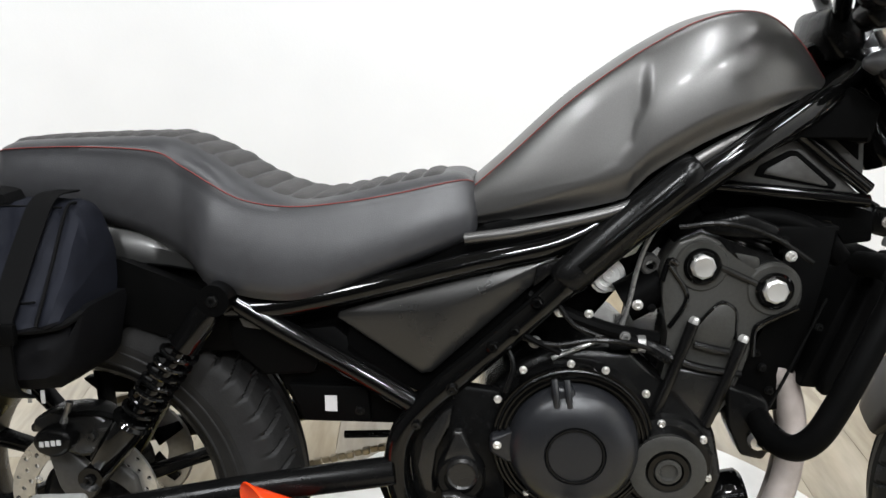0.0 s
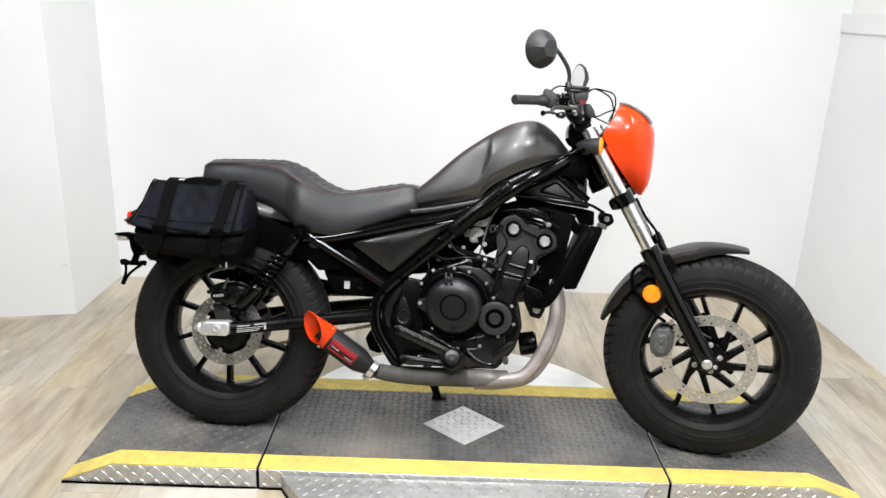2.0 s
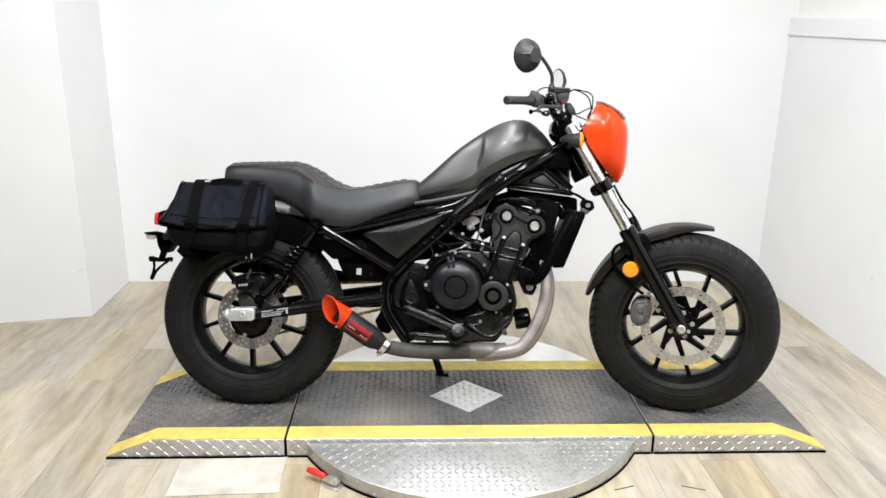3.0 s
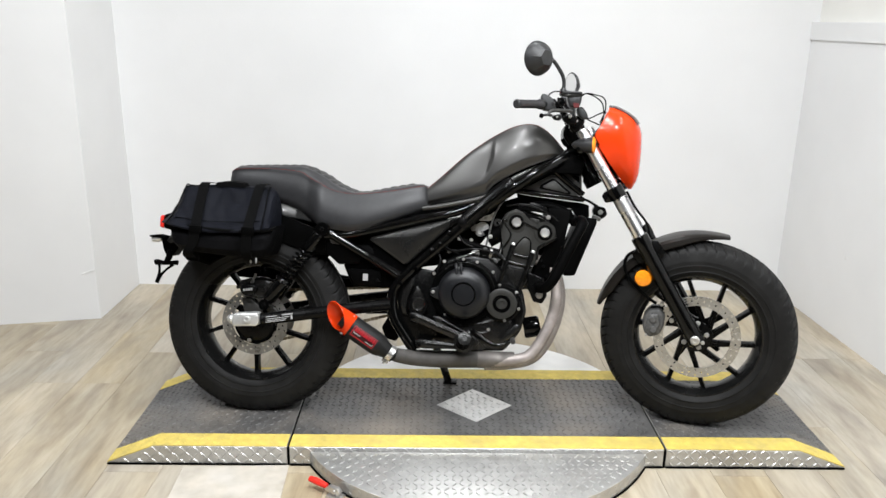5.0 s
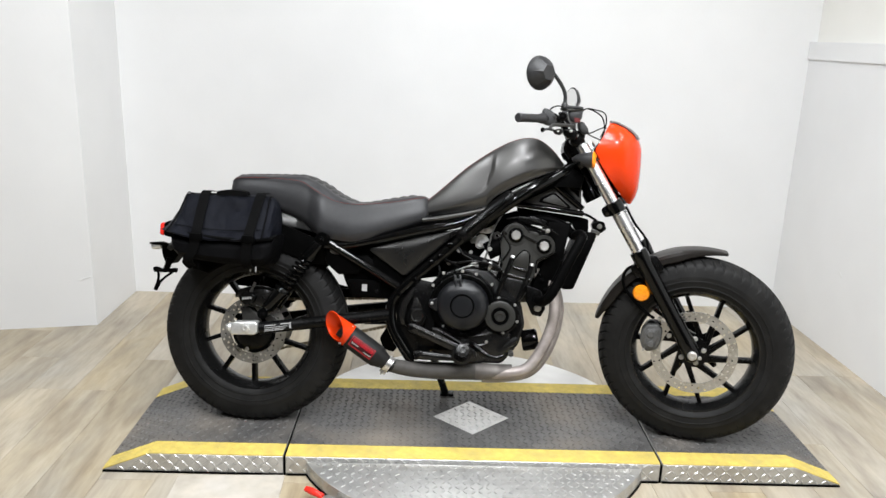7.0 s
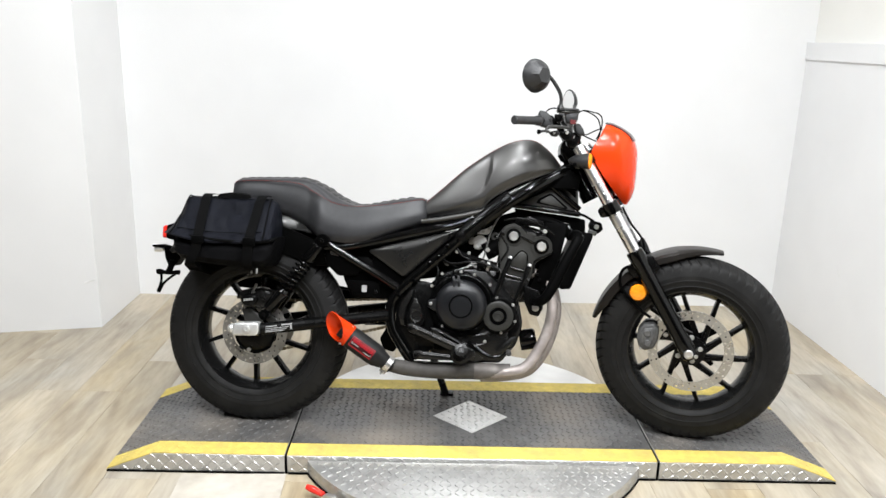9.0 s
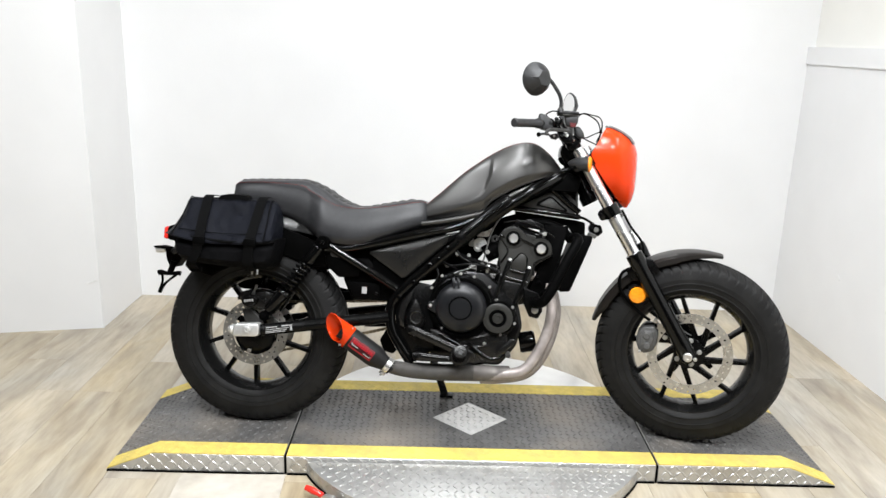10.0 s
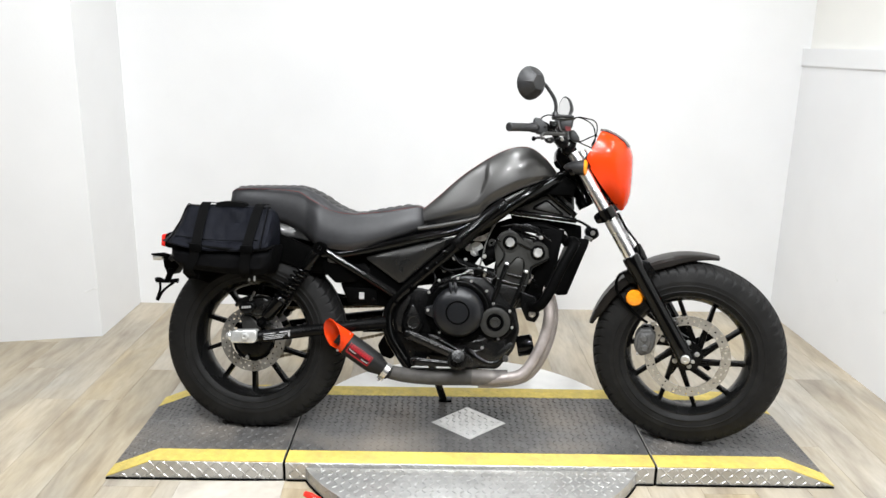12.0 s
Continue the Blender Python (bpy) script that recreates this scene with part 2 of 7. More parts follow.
    l.new(bp.outputs[0], b.inputs["Normal"])
    return m


PLANK = plank_material()


# ---- mesh helpers ----
def finish(name, bm, mat, angle=35):
    me = bpy.data.meshes.new(name)
    bmesh.ops.recalc_face_normals(bm, faces=bm.faces)
    for fc in bm.faces:
        fc.smooth = True
    bm.to_mesh(me)
    bm.free()
    me.set_sharp_from_angle(angle=radians(angle))
    me.materials.append(mat)
    return me


def part(name, bm, mat, parent=None, label="", angle=35):
    """One mesh object, under a thing or a part where one is given."""
    ob = new(name, finish(name, bm, mat, angle))
    if parent:
        ob.parent = parent
    return tagged(ob, label)


def curve_through(points, steps=6):
    """Catmull-Rom through the points."""
    p = [Vector(q) for q in points]
    if len(p) < 3:
        return p
    p = [2 * p[0] - p[1]] + p + [2 * p[-1] - p[-2]]
    out = []
    for i in range(1, len(p) - 2):
        a, b, c, d = p[i - 1:i + 3]
        for k in range(steps):
            s = k / steps
            out.append(0.5 * (2 * b + (c - a) * s + (2 * a - 5 * b + 4 * c - d) * s * s + (3 * b - a - 3 * c + d) * s ** 3))
    return out + [p[-2]]


def tube(points, r, n=10, steps=6, bm=None, caps=True, flat=1.0, radii=None):
    """A round (or flattened) tube along a smooth path."""
    bm = bm or bmesh.new()
    pts = curve_through(points, steps) if steps > 1 else [Vector(q) for q in points]
    if radii:
        rr = [float(q) for q in np.interp(np.linspace(0, len(radii) - 1, len(pts)), range(len(radii)), radii)]
    else:
        rr = [r] * len(pts)
    normal, rings = None, []
    for i, q in enumerate(pts):
        d = (pts[min(i + 1, len(pts) - 1)] - pts[max(i - 1, 0)]).normalized()
        if normal is None:
            normal = d.orthogonal() if abs(d.y) > 0.9 else Vector((0, 1, 0))
        normal = (normal - d * normal.dot(d)).normalized()
        side = d.cross(normal)
        rings.append([bm.verts.new(q + rr[i] * (math.cos(a) * normal * flat + math.sin(a) * side)) for a in (2 * math.pi * k / n for k in range(n))])
    for a, b in zip(rings, rings[1:]):
        for k in range(n):
            bm.faces.new((a[k], a[(k + 1) % n], b[(k + 1) % n], b[k]))
    if caps:
        bm.faces.new(rings[0])
        bm.faces.new(rings[-1])
    return bm


def slab(outline, v0, v1, bevel=0.003, seg=2, bm=None, taper=0.0):
    """A plate of the given outline in u, w between two values of v, with rounded edges. taper narrows its right face."""
    own = bmesh.new()
    cu = sum(p[0] for p in outline) / len(outline)
    cw = sum(p[1] for p in outline) / len(outline)
    f0 = [own.verts.new((cu + (u - cu) * (1 - taper), v0, cw + (w - cw) * (1 - taper))) for u, w in outline]
    f1 = [own.verts.new((u, v1, w)) for u, w in outline]
    own.faces.new(f0)
    own.faces.new(f1)
    for k in range(len(outline)):
        own.faces.new((f0[k], f0[(k + 1) % len(outline)], f1[(k + 1) % len(outline)], f1[k]))
    if bevel:
        bmesh.ops.bevel(own, geom=own.edges[:], offset=bevel, segments=seg, profile=0.5, affect="EDGES", clamp_overlap=True)
    return joined(bm, own) if bm else own


def joined(bm, other):
    me = bpy.data.meshes.new("joint")
    other.to_mesh(me)
    other.free()
    bm.from_mesh(me)
    bpy.data.meshes.remove(me)
    return bm


def block(sx, sy, sz, m=None, bevel=0.003, seg=2, bm=None):
    own = bmesh.new()
    bmesh.ops.create_cube(own, size=1, matrix=Matrix.Diagonal((sx, sy, sz, 1)))
    if bevel:
        bmesh.ops.bevel(own, geom=own.edges[:], offset=bevel, segments=seg, profile=0.5, affect="EDGES", clamp_overlap=True)
    if m:
        own.transform(m)
    return joined(bm, own) if bm else own


SIDE = Matrix.Rotation(radians(90), 4, "X")      # turned things: their axis points to the right side of the machine


def lathe(profile, m=None, n=32, bm=None):
    """A turned solid from (radius, height) pairs about the local z axis."""
    own = bmesh.new()
    rings = []
    for r, h in profile:
        if r < 1e-6:
            rings.append([own.verts.new((0, 0, h))])
        else:
            rings.append([own.verts.new((r * math.cos(2 * math.pi * k / n), r * math.sin(2 * math.pi * k / n), h)) for k in range(n)])
    for a, b in zip(rings, rings[1:]):
        for k in range(n):
            j = (k + 1) % n
            if len(a) == 1 and len(b) > 1:
                own.faces.new((a[0], b[k], b[j]))
            elif len(b) == 1 and len(a) > 1:
                own.faces.new((a[k], a[j], b[0]))
            elif len(a) > 1:
                own.faces.new((a[k], a[j], b[j], b[k]))
    if m:
        own.transform(m)
    return joined(bm, own) if bm else own


def turned(profile, u, w, n=32, bm=None):
    """Turned about an axis across the machine; heights count to the right side, from the middle plane."""
    return lathe(profile, Matrix.Translation((u, 0, w)) @ SIDE, n, bm)


def bolt(u, v, w, r=0.006, h=0.006, bm=None):
    """A flanged hexagon head on the right side."""
    m = Matrix.Translation((u, v, w)) @ SIDE
    bm = lathe([(0, 0), (r * 1.2, 0), (r * 1.2, h * 0.25), (0, h * 0.25)], m, 14, bm)
    return lathe([(0, h * 0.2), (r, h * 0.2), (r, h * 0.88), (r * 0.85, h), (r * 0.45, h), (r * 0.40, h * 0.55), (0, h * 0.55)], m, 6, bm)


def interp(x, pairs):
    return float(np.interp(x, [p[0] for p in pairs], [p[1] for p in pairs]))


def smooth_interp(pairs, n):
    """Points of a smooth line through pairs."""
    return [(q.x, q.z) for q in curve_through([(a, 0, b) for a, b in pairs], n)]


def loft(rings, bm=None, caps=True):
    bm = bm or bmesh.new()
    vs = [[bm.verts.new(q) for q in ring] for ring in rings]
    n = len(rings[0])
    for a, b in zip(vs, vs[1:]):
        for k in range(n):
            bm.faces.new((a[k], a[(k + 1) % n], b[(k + 1) % n], b[k]))
    if caps:
        bm.faces.new(vs[0])
        bm.faces.new(vs[-1])
    return bm


def smoothstep(a, b, x):
    s = min(1, max(0, (x - a) / (b - a)))
    return s * s * (3 - 2 * s)


# ---- the room ----
BACK, RIGHT, PILLAR, TALL = 2.69, 2.42, -0.99, 3.0


def wall(name, corners, z0, z1, mat, label):
    """An upright wall with thickness, from its plan outline."""
    bm = bmesh.new()
    a = [bm.verts.new((x, y, z0)) for x, y in corners]
    b = [bm.verts.new((x, y, z1)) for x, y in corners]
    bm.faces.new(a)
    bm.faces.new(b)
    for k in range(len(corners)):
        j = (k + 1) % len(corners)
        bm.faces.new((a[k], a[j], b[j], b[k]))
    return tagged(part(name, bm, mat), label, "wall", kind="structure")


# near-black colour for added, unseen surfaces behind the camera; darkens bounce and reflections
UNSEEN_DARK = material("unseen_dark_surround", (0.10, 0.10, 0.10), 0.8, grain=0.1, grain_scale=2)
wall("wall_north", [(PILLAR, BACK), (RIGHT + 0.24, BACK), (RIGHT + 0.24, BACK + 0.12), (PILLAR, BACK + 0.12)], 0, TALL, WALL, "plain white painted back wall of the bay")
wall("wall_pillar", [(PILLAR, 2.185), (PILLAR, BACK + 0.12), (-3.3, BACK + 0.12), (-3.3, 1.68)], 0, TALL, WALL, "white painted wall jutting out beside the bay")
wall("wall_east", [(RIGHT + 0.14, -1.2), (RIGHT + 0.30, -1.2), (RIGHT + 0.24, BACK), (RIGHT + 0.058, BACK)], 0, 1.335, WALL, "white painted lower side wall with faint scuffs")
wall("wall_east_upper", [(RIGHT + 0.17, -1.2), (RIGHT + 0.30, -1.2), (RIGHT + 0.24, BACK), (RIGHT + 0.088, BACK)], 1.42, TALL, WALL_UP, "cream painted upper side wall above the rail")
wall("wall_east_front", [(RIGHT + 0.14, -9.0), (RIGHT + 0.30, -9.0), (RIGHT + 0.30, -1.2), (RIGHT + 0.14, -1.2)], 0, TALL, UNSEEN_DARK, "unseen dark side wall added to keep reflections black")
wall("wall_south", [(-3.3, -9.12), (RIGHT + 0.3, -9.12), (RIGHT + 0.3, -9.0), (-3.3, -9.0)], 0, TALL, UNSEEN_DARK, "unseen dark far wall added to keep reflections black")
wall("wall_west", [(-3.42, -9.12), (-3.3, -9.12), (-3.3, 1.7), (-3.42, 1.7)], 0, TALL, UNSEEN_DARK, "unseen dark left wall added to keep reflections black")
wall("trim", [(RIGHT + 0.132, -1.2), (RIGHT + 0.30, -1.2), (RIGHT + 0.24, BACK), (RIGHT + 0.050, BACK)], 1.335, 1.42, WALL, "white painted rail along the side wall")
tagged(part("ceiling", block(6.2, 4.2, 0.1, pose(-0.4, 0.75, TALL + 0.05), 0), CEIL), "plain grey ceiling with light panels", "ceiling", kind="structure")
tagged(part("ceiling", block(6.2, 7.8, 0.1, pose(-0.4, -5.25, TALL + 0.05), 0), UNSEEN_DARK), "unseen dark ceiling added to keep reflections black", "ceiling", kind="structure")
SCUFF = material("grey_scuff", (0.715, 0.715, 0.705), 0.7, grain=0.1, grain_scale=60)
for x, y, z, long, tilt, turn in ((-1.022, 2.1765, 0.236, 0.055, -20, 12.3), (2.4895, 2.085, 0.386, 0.035, 35, -88.8), (2.4980, 1.690, 0.362, 0.028, -60, -88.8)):
    tagged(part("wall_scuff", block(long, 0.0024, 0.009, pose(x, y, z, 0, tilt, turn), 0.001, 1), SCUFF), "faint grey scuff on the white wall", "scuff")
for lx, ly, sx, sy, watts in LAMPS:
    fixture = tagged(new("ceiling_light"), "white ceiling light panel in a slim frame", "ceiling light", "ceiling light panels")
    fixture.matrix_world = pose(lx, ly, TALL)
    for dx, dy, wx, wy in ((0, sy / 2 + 0.02, sx + 0.08, 0.03), (0, -sy / 2 - 0.02, sx + 0.08, 0.03), (sx / 2 + 0.02, 0, 0.03, sy + 0.01), (-sx / 2 - 0.02, 0, 0.03, sy + 0.01)):
        part("frame", block(wx, wy, 0.04, pose(dx, dy, -0.02), 0.002), CEIL, fixture)

floor = tagged(part("floor", block(6.4, 12.2, 0.1, pose(-0.3, -3.2, -0.0565), 0), UNDER), "grey-beige oak plank floor", "floor", kind="structure")

# ---- the wheel-on turntable ----
DECK_Z, Y0, Y1 = 0.067, 0.925, 1.512


def lugs(inside, height, step=0.0235, length=0.0225, width=0.0066, rise=0.0027, area=(0, 0, 1, 1), frame_m=None, turn0=45):
    """Raised lozenges of tread plate, leaning to and fro in turn, over the area."""
    verts, faces = [], []
    x0, y0, x1, y1 = area
    for i in range(int((x1 - x0) / step) + 1):
        for j in range(int((y1 - y0) / step) + 1):
            x, y = x0 + i * step, y0 + j * step
            if not inside(x, y):
                continue
            a = radians(turn0 if (i + j) % 2 else -turn0)
            d, e = Vector((math.cos(a), math.sin(a), 0)), Vector((-math.sin(a), math.cos(a), 0))
            c = Vector((x, y, height(x, y)))
            k = len(verts)
            ring = [d * length / 2, d * 0.2 * length + e * width / 2, -d * 0.2 * length + e * width / 2, -d * length / 2, -d * 0.2 * length - e * width / 2, d * 0.2 * length - e * width / 2]
            verts += [c + q for q in ring] + [c + q * 0.55 + Vector((0, 0, rise)) for q in ring]
            faces += [(k + s, k + (s + 1) % 6, k + 6 + (s + 1) % 6, k + 6 + s) for s in range(6)] + [tuple(k + 6 + s for s in range(6))]
    bm = bmesh.new()
    me = bpy.data.meshes.new("lugs")
    me.from_pydata([frame_m @ q if frame_m else q for q in verts], [], faces)
    bm.from_mesh(me)
    bpy.data.meshes.remove(me)
    return bm


def deck_section(name, x0, x1, tip, label):
    """A section of the stand: tread-plate body, black deck, yellow edges. tip: -1 or 1 where it runs out as a ramp."""
    thing = tagged(new(name), label, "motorcycle stand", "sections of the display stand")
    if tip < 0:
        prof = [(x0, 0.0), (x1, 0.0), (x1, DECK_Z), (x0 + 0.155, DECK_Z), (x0, 0.006)]
    elif tip > 0:
        prof = [(x0, 0.0), (x1, 0.0), (x1, 0.006), (x1 - 0.160, DECK_Z), (x0, DECK_Z)]
    else:
        prof = [(x0, 0.0), (x1, 0.0), (x1, DECK_Z), (x0, DECK_Z)]
    part("body", slab(prof, Y0, Y1, 0.0015, 1), TREADALU, thing)

    def top(x):
        if tip < 0 and x < x0 + 0.155:
            return 0.006 + (DECK_Z - 0.006) * max(0, x - x0) / 0.155
        if tip > 0 and x > x1 - 0.16:
            return 0.006 + (DECK_Z - 0.006) * max(0, x1 - x) / 0.16
        return DECK_Z

    def sheet(ya, yb, lift):
        xs = [x0 + 0.001, x1 - 0.001] + ([x0 + 0.155] if tip < 0 else []) + ([x1 - 0.16] if tip > 0 else [])
        xs.sort()
        bm = bmesh.new()
        rows = [[bm.verts.new((x, y, top(x) + z)) for x in xs] for y, z in ((ya, -0.001), (ya, lift), (yb, lift), (yb, -0.001))]
        for a, b in zip(rows, rows[1:]):
            for k in range(len(xs) - 1):
                bm.faces.new((a[k], a[k + 1], b[k + 1], b[k]))
        return bm

    part("deck", sheet(Y0 + 0.078, Y1 - 0.082, 0.0025), DECK, thing, "black rubbery deck of worn tread plate")
    for ya, yb in ((Y0 + 0.001, Y0 + 0.076), (Y1 - 0.08, Y1 - 0.001)):
        part("edge_stripe", sheet(ya, yb, 0.0028), YELLOW, thing, "worn yellow safety stripe")
    ob = part("tread_lug", lugs(lambda x, y: not (abs(x - 0.747) / 0.14 + abs(y - 1.213) / 0.13 < 1.05), lambda x, y: top(x) + 0.0022, area=(x0 + 0.015, Y0 + 0.092, x1 - 0.012, Y1 - 0.09)), DECK, thing)
    tagged(ob, kind="stuff")
    ob = part("stripe_lug", lugs(lambda x, y: y < Y0 + 0.08 or y > Y1 - 0.08, lambda x, y: top(x) + 0.0026, rise=0.0011, area=(x0 + 0.015, Y0 + 0.016, x1 - 0.012, Y1 - 0.01)), YELLOW, thing)
    tagged(ob, kind="stuff")
    face = Matrix.Translation((0, Y0, 0)) @ Matrix.Rotation(radians(90), 4, "X")
    ob = part("side_lug", lugs(lambda x, y: y < top(x) - 0.007, lambda x, y: 0.0, step=0.0225, length=0.027, width=0.0062, rise=0.0022, area=(x0 + 0.02, 0.012, x1 - 0.012, 0.058), frame_m=face), TREADALU, thing)
    tagged(ob, kind="stuff")
    part("foot_strip", block(x1 - x0 - 0.004, 0.006, 0.006, pose((x0 + x1) / 2, Y0 - 0.002, 0.003), 0.001, 1), PLASTIC, thing, "thin black strip along the floor")
    return thing


deck_section("stand_ramp", -0.458, 0.126, -1, "black and yellow ramp of the stand with bright tread-plate sides")
middle = deck_section("stand_deck", 0.133, 1.353, 0, "long black deck of the stand with yellow edges")
deck_section("stand_ramp", 1.360, 1.957, 1, "black and yellow ramp of the stand with bright tread-plate sides")
# black fillers added in the open gaps, as the shade inside them
for x in (0.1295, 1.3565):
    part("joint_strip", block(0.0066, Y1 - Y0 + 0.002, DECK_Z - 0.004, pose(x, (Y0 + Y1) / 2, (DECK_Z - 0.004) / 2), 0), PLASTIC, middle, "black strip added for the shade in the gap between stand sections")
dia = [(0.612, 1.213), (0.747, 1.09), (0.882, 1.213), (0.747, 1.338)]
bm = bmesh.new()
lo = [bm.verts.new((x, y, DECK_Z)) for x, y in dia]
hi = [bm.verts.new((x, y, DECK_Z + 0.004)) for x, y in dia]
bm.faces.new(hi)
for k in range(4):
    bm.faces.new((lo[k], lo[(k + 1) % 4], hi[(k + 1) % 4], hi[k]))
inlay = part("diamond_inlay", bm, INLAY, middle, "bright aluminium diamond of tread plate")
ob = part("inlay_lug", lugs(lambda x, y: abs(x - 0.747) / 0.135 + abs(y - 1.213) / 0.124 < 0.9, lambda x, y: DECK_Z + 0.0038, area=(0.6, 1.08, 0.9, 1.35)), INLAY, inlay)
tagged(ob, kind="stuff")

CX, CY, CR, CZ = 0.747, 1.228, 0.625, 0.050
turntable = tagged(new("turntable"), "round aluminium tread-plate turntable under the stand", "turntable")
bm = lathe([(0, 0.001), (CR - 0.004, 0.001), (CR, 0.004), (CR, CZ - 0.002), (CR - 0.003, CZ), (0, CZ)], pose(CX, CY, 0), 128)
part("plate", bm, TREADALU, turntable)
part("base_ring", lathe([(CR - 0.02, 0.0005), (CR + 0.004, 0.0005), (CR + 0.004, 0.006), (CR - 0.02, 0.006), (CR - 0.02, 0.0005)], pose(CX, CY, 0), 128), PLASTIC, turntable, "thin black ring along the floor")
near = lambda x, y: (x - CX) ** 2 + (y - CY) ** 2 < (CR - 0.014) ** 2 and y < Y0 - 0.012
tagged(part("plate_lug", lugs(near, lambda x, y: CZ - 0.0003, area=(CX - CR, CY - CR, CX + CR, CY + CR)), TREADALU, turntable), kind="stuff")
# added smooth sheet over the far tread plate; its white colour imitates glare
arc0 = math.asin((Y1 + 0.004 - CY) / (CR - 0.006))
bm = bmesh.new()
rows = [[bm.verts.new((CX + (CR - 0.006) * math.cos(a), CY + (CR - 0.006) * math.sin(a), z)) for a in (arc0 + (math.pi - 2 * arc0) * k / 60 for k in range(61))] for z in (CZ - 0.001, CZ + 0.003)]
bm.faces.new(rows[1])
for k in range(61):
    j = (k + 1) % 61
    bm.faces.new((rows[0][k], rows[0][j], rows[1][j], rows[1][k]))
part("cover_plate", bm, GLARE_WHITE, turntable, "smooth sheet added on the far turntable, wall glare painted in white")
verts, faces = [], []
for k in range(150):
    for row in range(2):
        a = 2 * math.pi * (k + 0.5 * row) / 150
        tilt = 1 if (k + row) % 2 else -1
        c = Vector((CX + (CR + 0.0002) * math.cos(a), CY + (CR + 0.0002) * math.sin(a), 0.014 + 0.022 * row))
        tg, nr = Vector((-math.sin(a), math.cos(a), 0)), Vector((math.cos(a), math.sin(a), 0))
        d, e = (tg + Vector((0, 0, tilt))).normalized(), (tg - Vector((0, 0, tilt))).normalized()
        i = len(verts)
        ring = [d * 0.0105, d * 0.004 + e * 0.0026, -d * 0.004 + e * 0.0026, -d * 0.0105, -d * 0.004 - e * 0.0026, d * 0.004 - e * 0.0026]
        verts += [c + q for q in ring] + [c + q * 0.55 + nr * 0.0016 for q in ring]
        faces += [(i + s, i + (s + 1) % 6, i + 6 + (s + 1) % 6, i + 6 + s) for s in range(6)] + [tuple(i + 6 + s for s in range(6))]
bm = bmesh.new()
me = bpy.data.meshes.new("rim_lugs")
me.from_pydata(verts, [], faces)
bm.from_mesh(me)
bpy.data.meshes.remove(me)
tagged(part("rim_lug", bm, TREADALU, turntable), kind="stuff")

# toggle clamp beside the turntable
clamp = tagged(new("toggle_clamp"), "small steel toggle clamp with a red grip on the floor", "clamp")
clamp.matrix_world = pose(0.285, 0.762, 0.0, 0, 0, -28)
part("base", block(0.05, 0.036, 0.006, pose(0.02, 0, 0.003), 0.001), BOLT, clamp)
part("arm", slab([(-0.02, 0.02), (0.03, 0.008), (0.042, 0.02), (0.03, 0.034), (0.0, 0.034)], -0.008, 0.008, 0.002), BOLT, clamp)
part("grip", tube([(-0.075, 0, 0.034), (-0.05, 0, 0.032), (-0.012, 0, 0.027)], 0.011, 12, 4, radii=[0.009, 0.0115, 0.009]), REDLENS, clamp, "red plastic grip")
part("pivot", lathe([(0, 0), (0.006, 0), (0.006, 0.03), (0, 0.03)], Matrix.Translation((0.02, 0.015, 0.022)) @ SIDE, 12), BOLT, clamp)
patch = block(0.34, 0.20, 0.003, pose(-0.035, 0.815, 0.0017, 0, 0, 2), 0.001, 1)
PATCH = material("scratched_clear_plastic", (0.46, 0.42, 0.36), 0.25, grain=0.15, grain_scale=12, wear=0.5, wear_scale=8, wear_colour=(0.62, 0.60, 0.57))
tagged(part("floor_sheet", patch, PATCH), "worn translucent sheet lying flat on the floor", "floor sheet")

SCRAPE = material("dark_floor_scrape", (0.10, 0.085, 0.065), 0.7, grain=0.3, grain_scale=60)
for x, y, long, turn in ((1.428, 0.724, 0.072, -20), (1.210, 0.728, 0.070, 18)):
    tagged(part("floor_scrape", block(long, 0.005, 0.0012, pose(x, y, 0.0008, 0, 0, turn), 0.0005, 1), SCRAPE), "short dark scrape in the plank floor", "scrape")

# ---- the motorcycle: u forward, v to its left, w up from the rear tyre's foot ----
YAW, LEAN = radians(4.8), radians(13.0)
F = Vector((math.cos(YAW), -math.sin(YAW), 0))
S = Vector((math.sin(YAW), math.cos(YAW), 0))
UP = math.cos(LEAN) * Vector((0, 0, 1)) + math.sin(LEAN) * S
V = math.cos(LEAN) * S - math.sin(LEAN) * Vector((0, 0, 1))
BIKE = Matrix(((F.x, V.x, UP.x, -0.0207), (F.y, V.y, UP.y, 1.2325), (F.z, V.z, UP.z, 0.064), (0, 0, 0, 1)))
HEAD = Vector((1.090, 0, 0.95))
STEER = Matrix.Translation(HEAD) @ Matrix.Rotation(radians(-14.0), 4, Vector((-0.527, 0, 0.85))) @ Matrix.Translation(-HEAD)
ACROSS = STEER @ Matrix.Diagonal((1, -1, 1, 1)) @ STEER.inverted()      # right side of the turned bars to their left side
NEAR = STEER @ Matrix.Translation((0.020, 0, 0))
moto = tagged(new("motorcycle"), "black cruiser motorcycle, graphite tank, orange nose cowl, on its side stand", "motorcycle")
moto.matrix_world = BIKE


def trued(su, du, sw, dw):
    """A slight stretch along u and w, by which a drawn group takes its true size and place on the machine."""
    return Matrix(((su, 0, 0, du), (0, 1, 0, 0), (0, 0, sw, dw), (0, 0, 0, 1)))


def deeper(m):
    """Carries a group m metres towards the machine's far side, spread evenly about a point well out to its right."""
    p = Vector((0.813, -2.747, 0.741))
    return Matrix.Translation(p) @ Matrix.Scale(1 + m / 2.6, 4) @ Matrix.Translation(-p)


TRUE = Matrix.Identity(4)
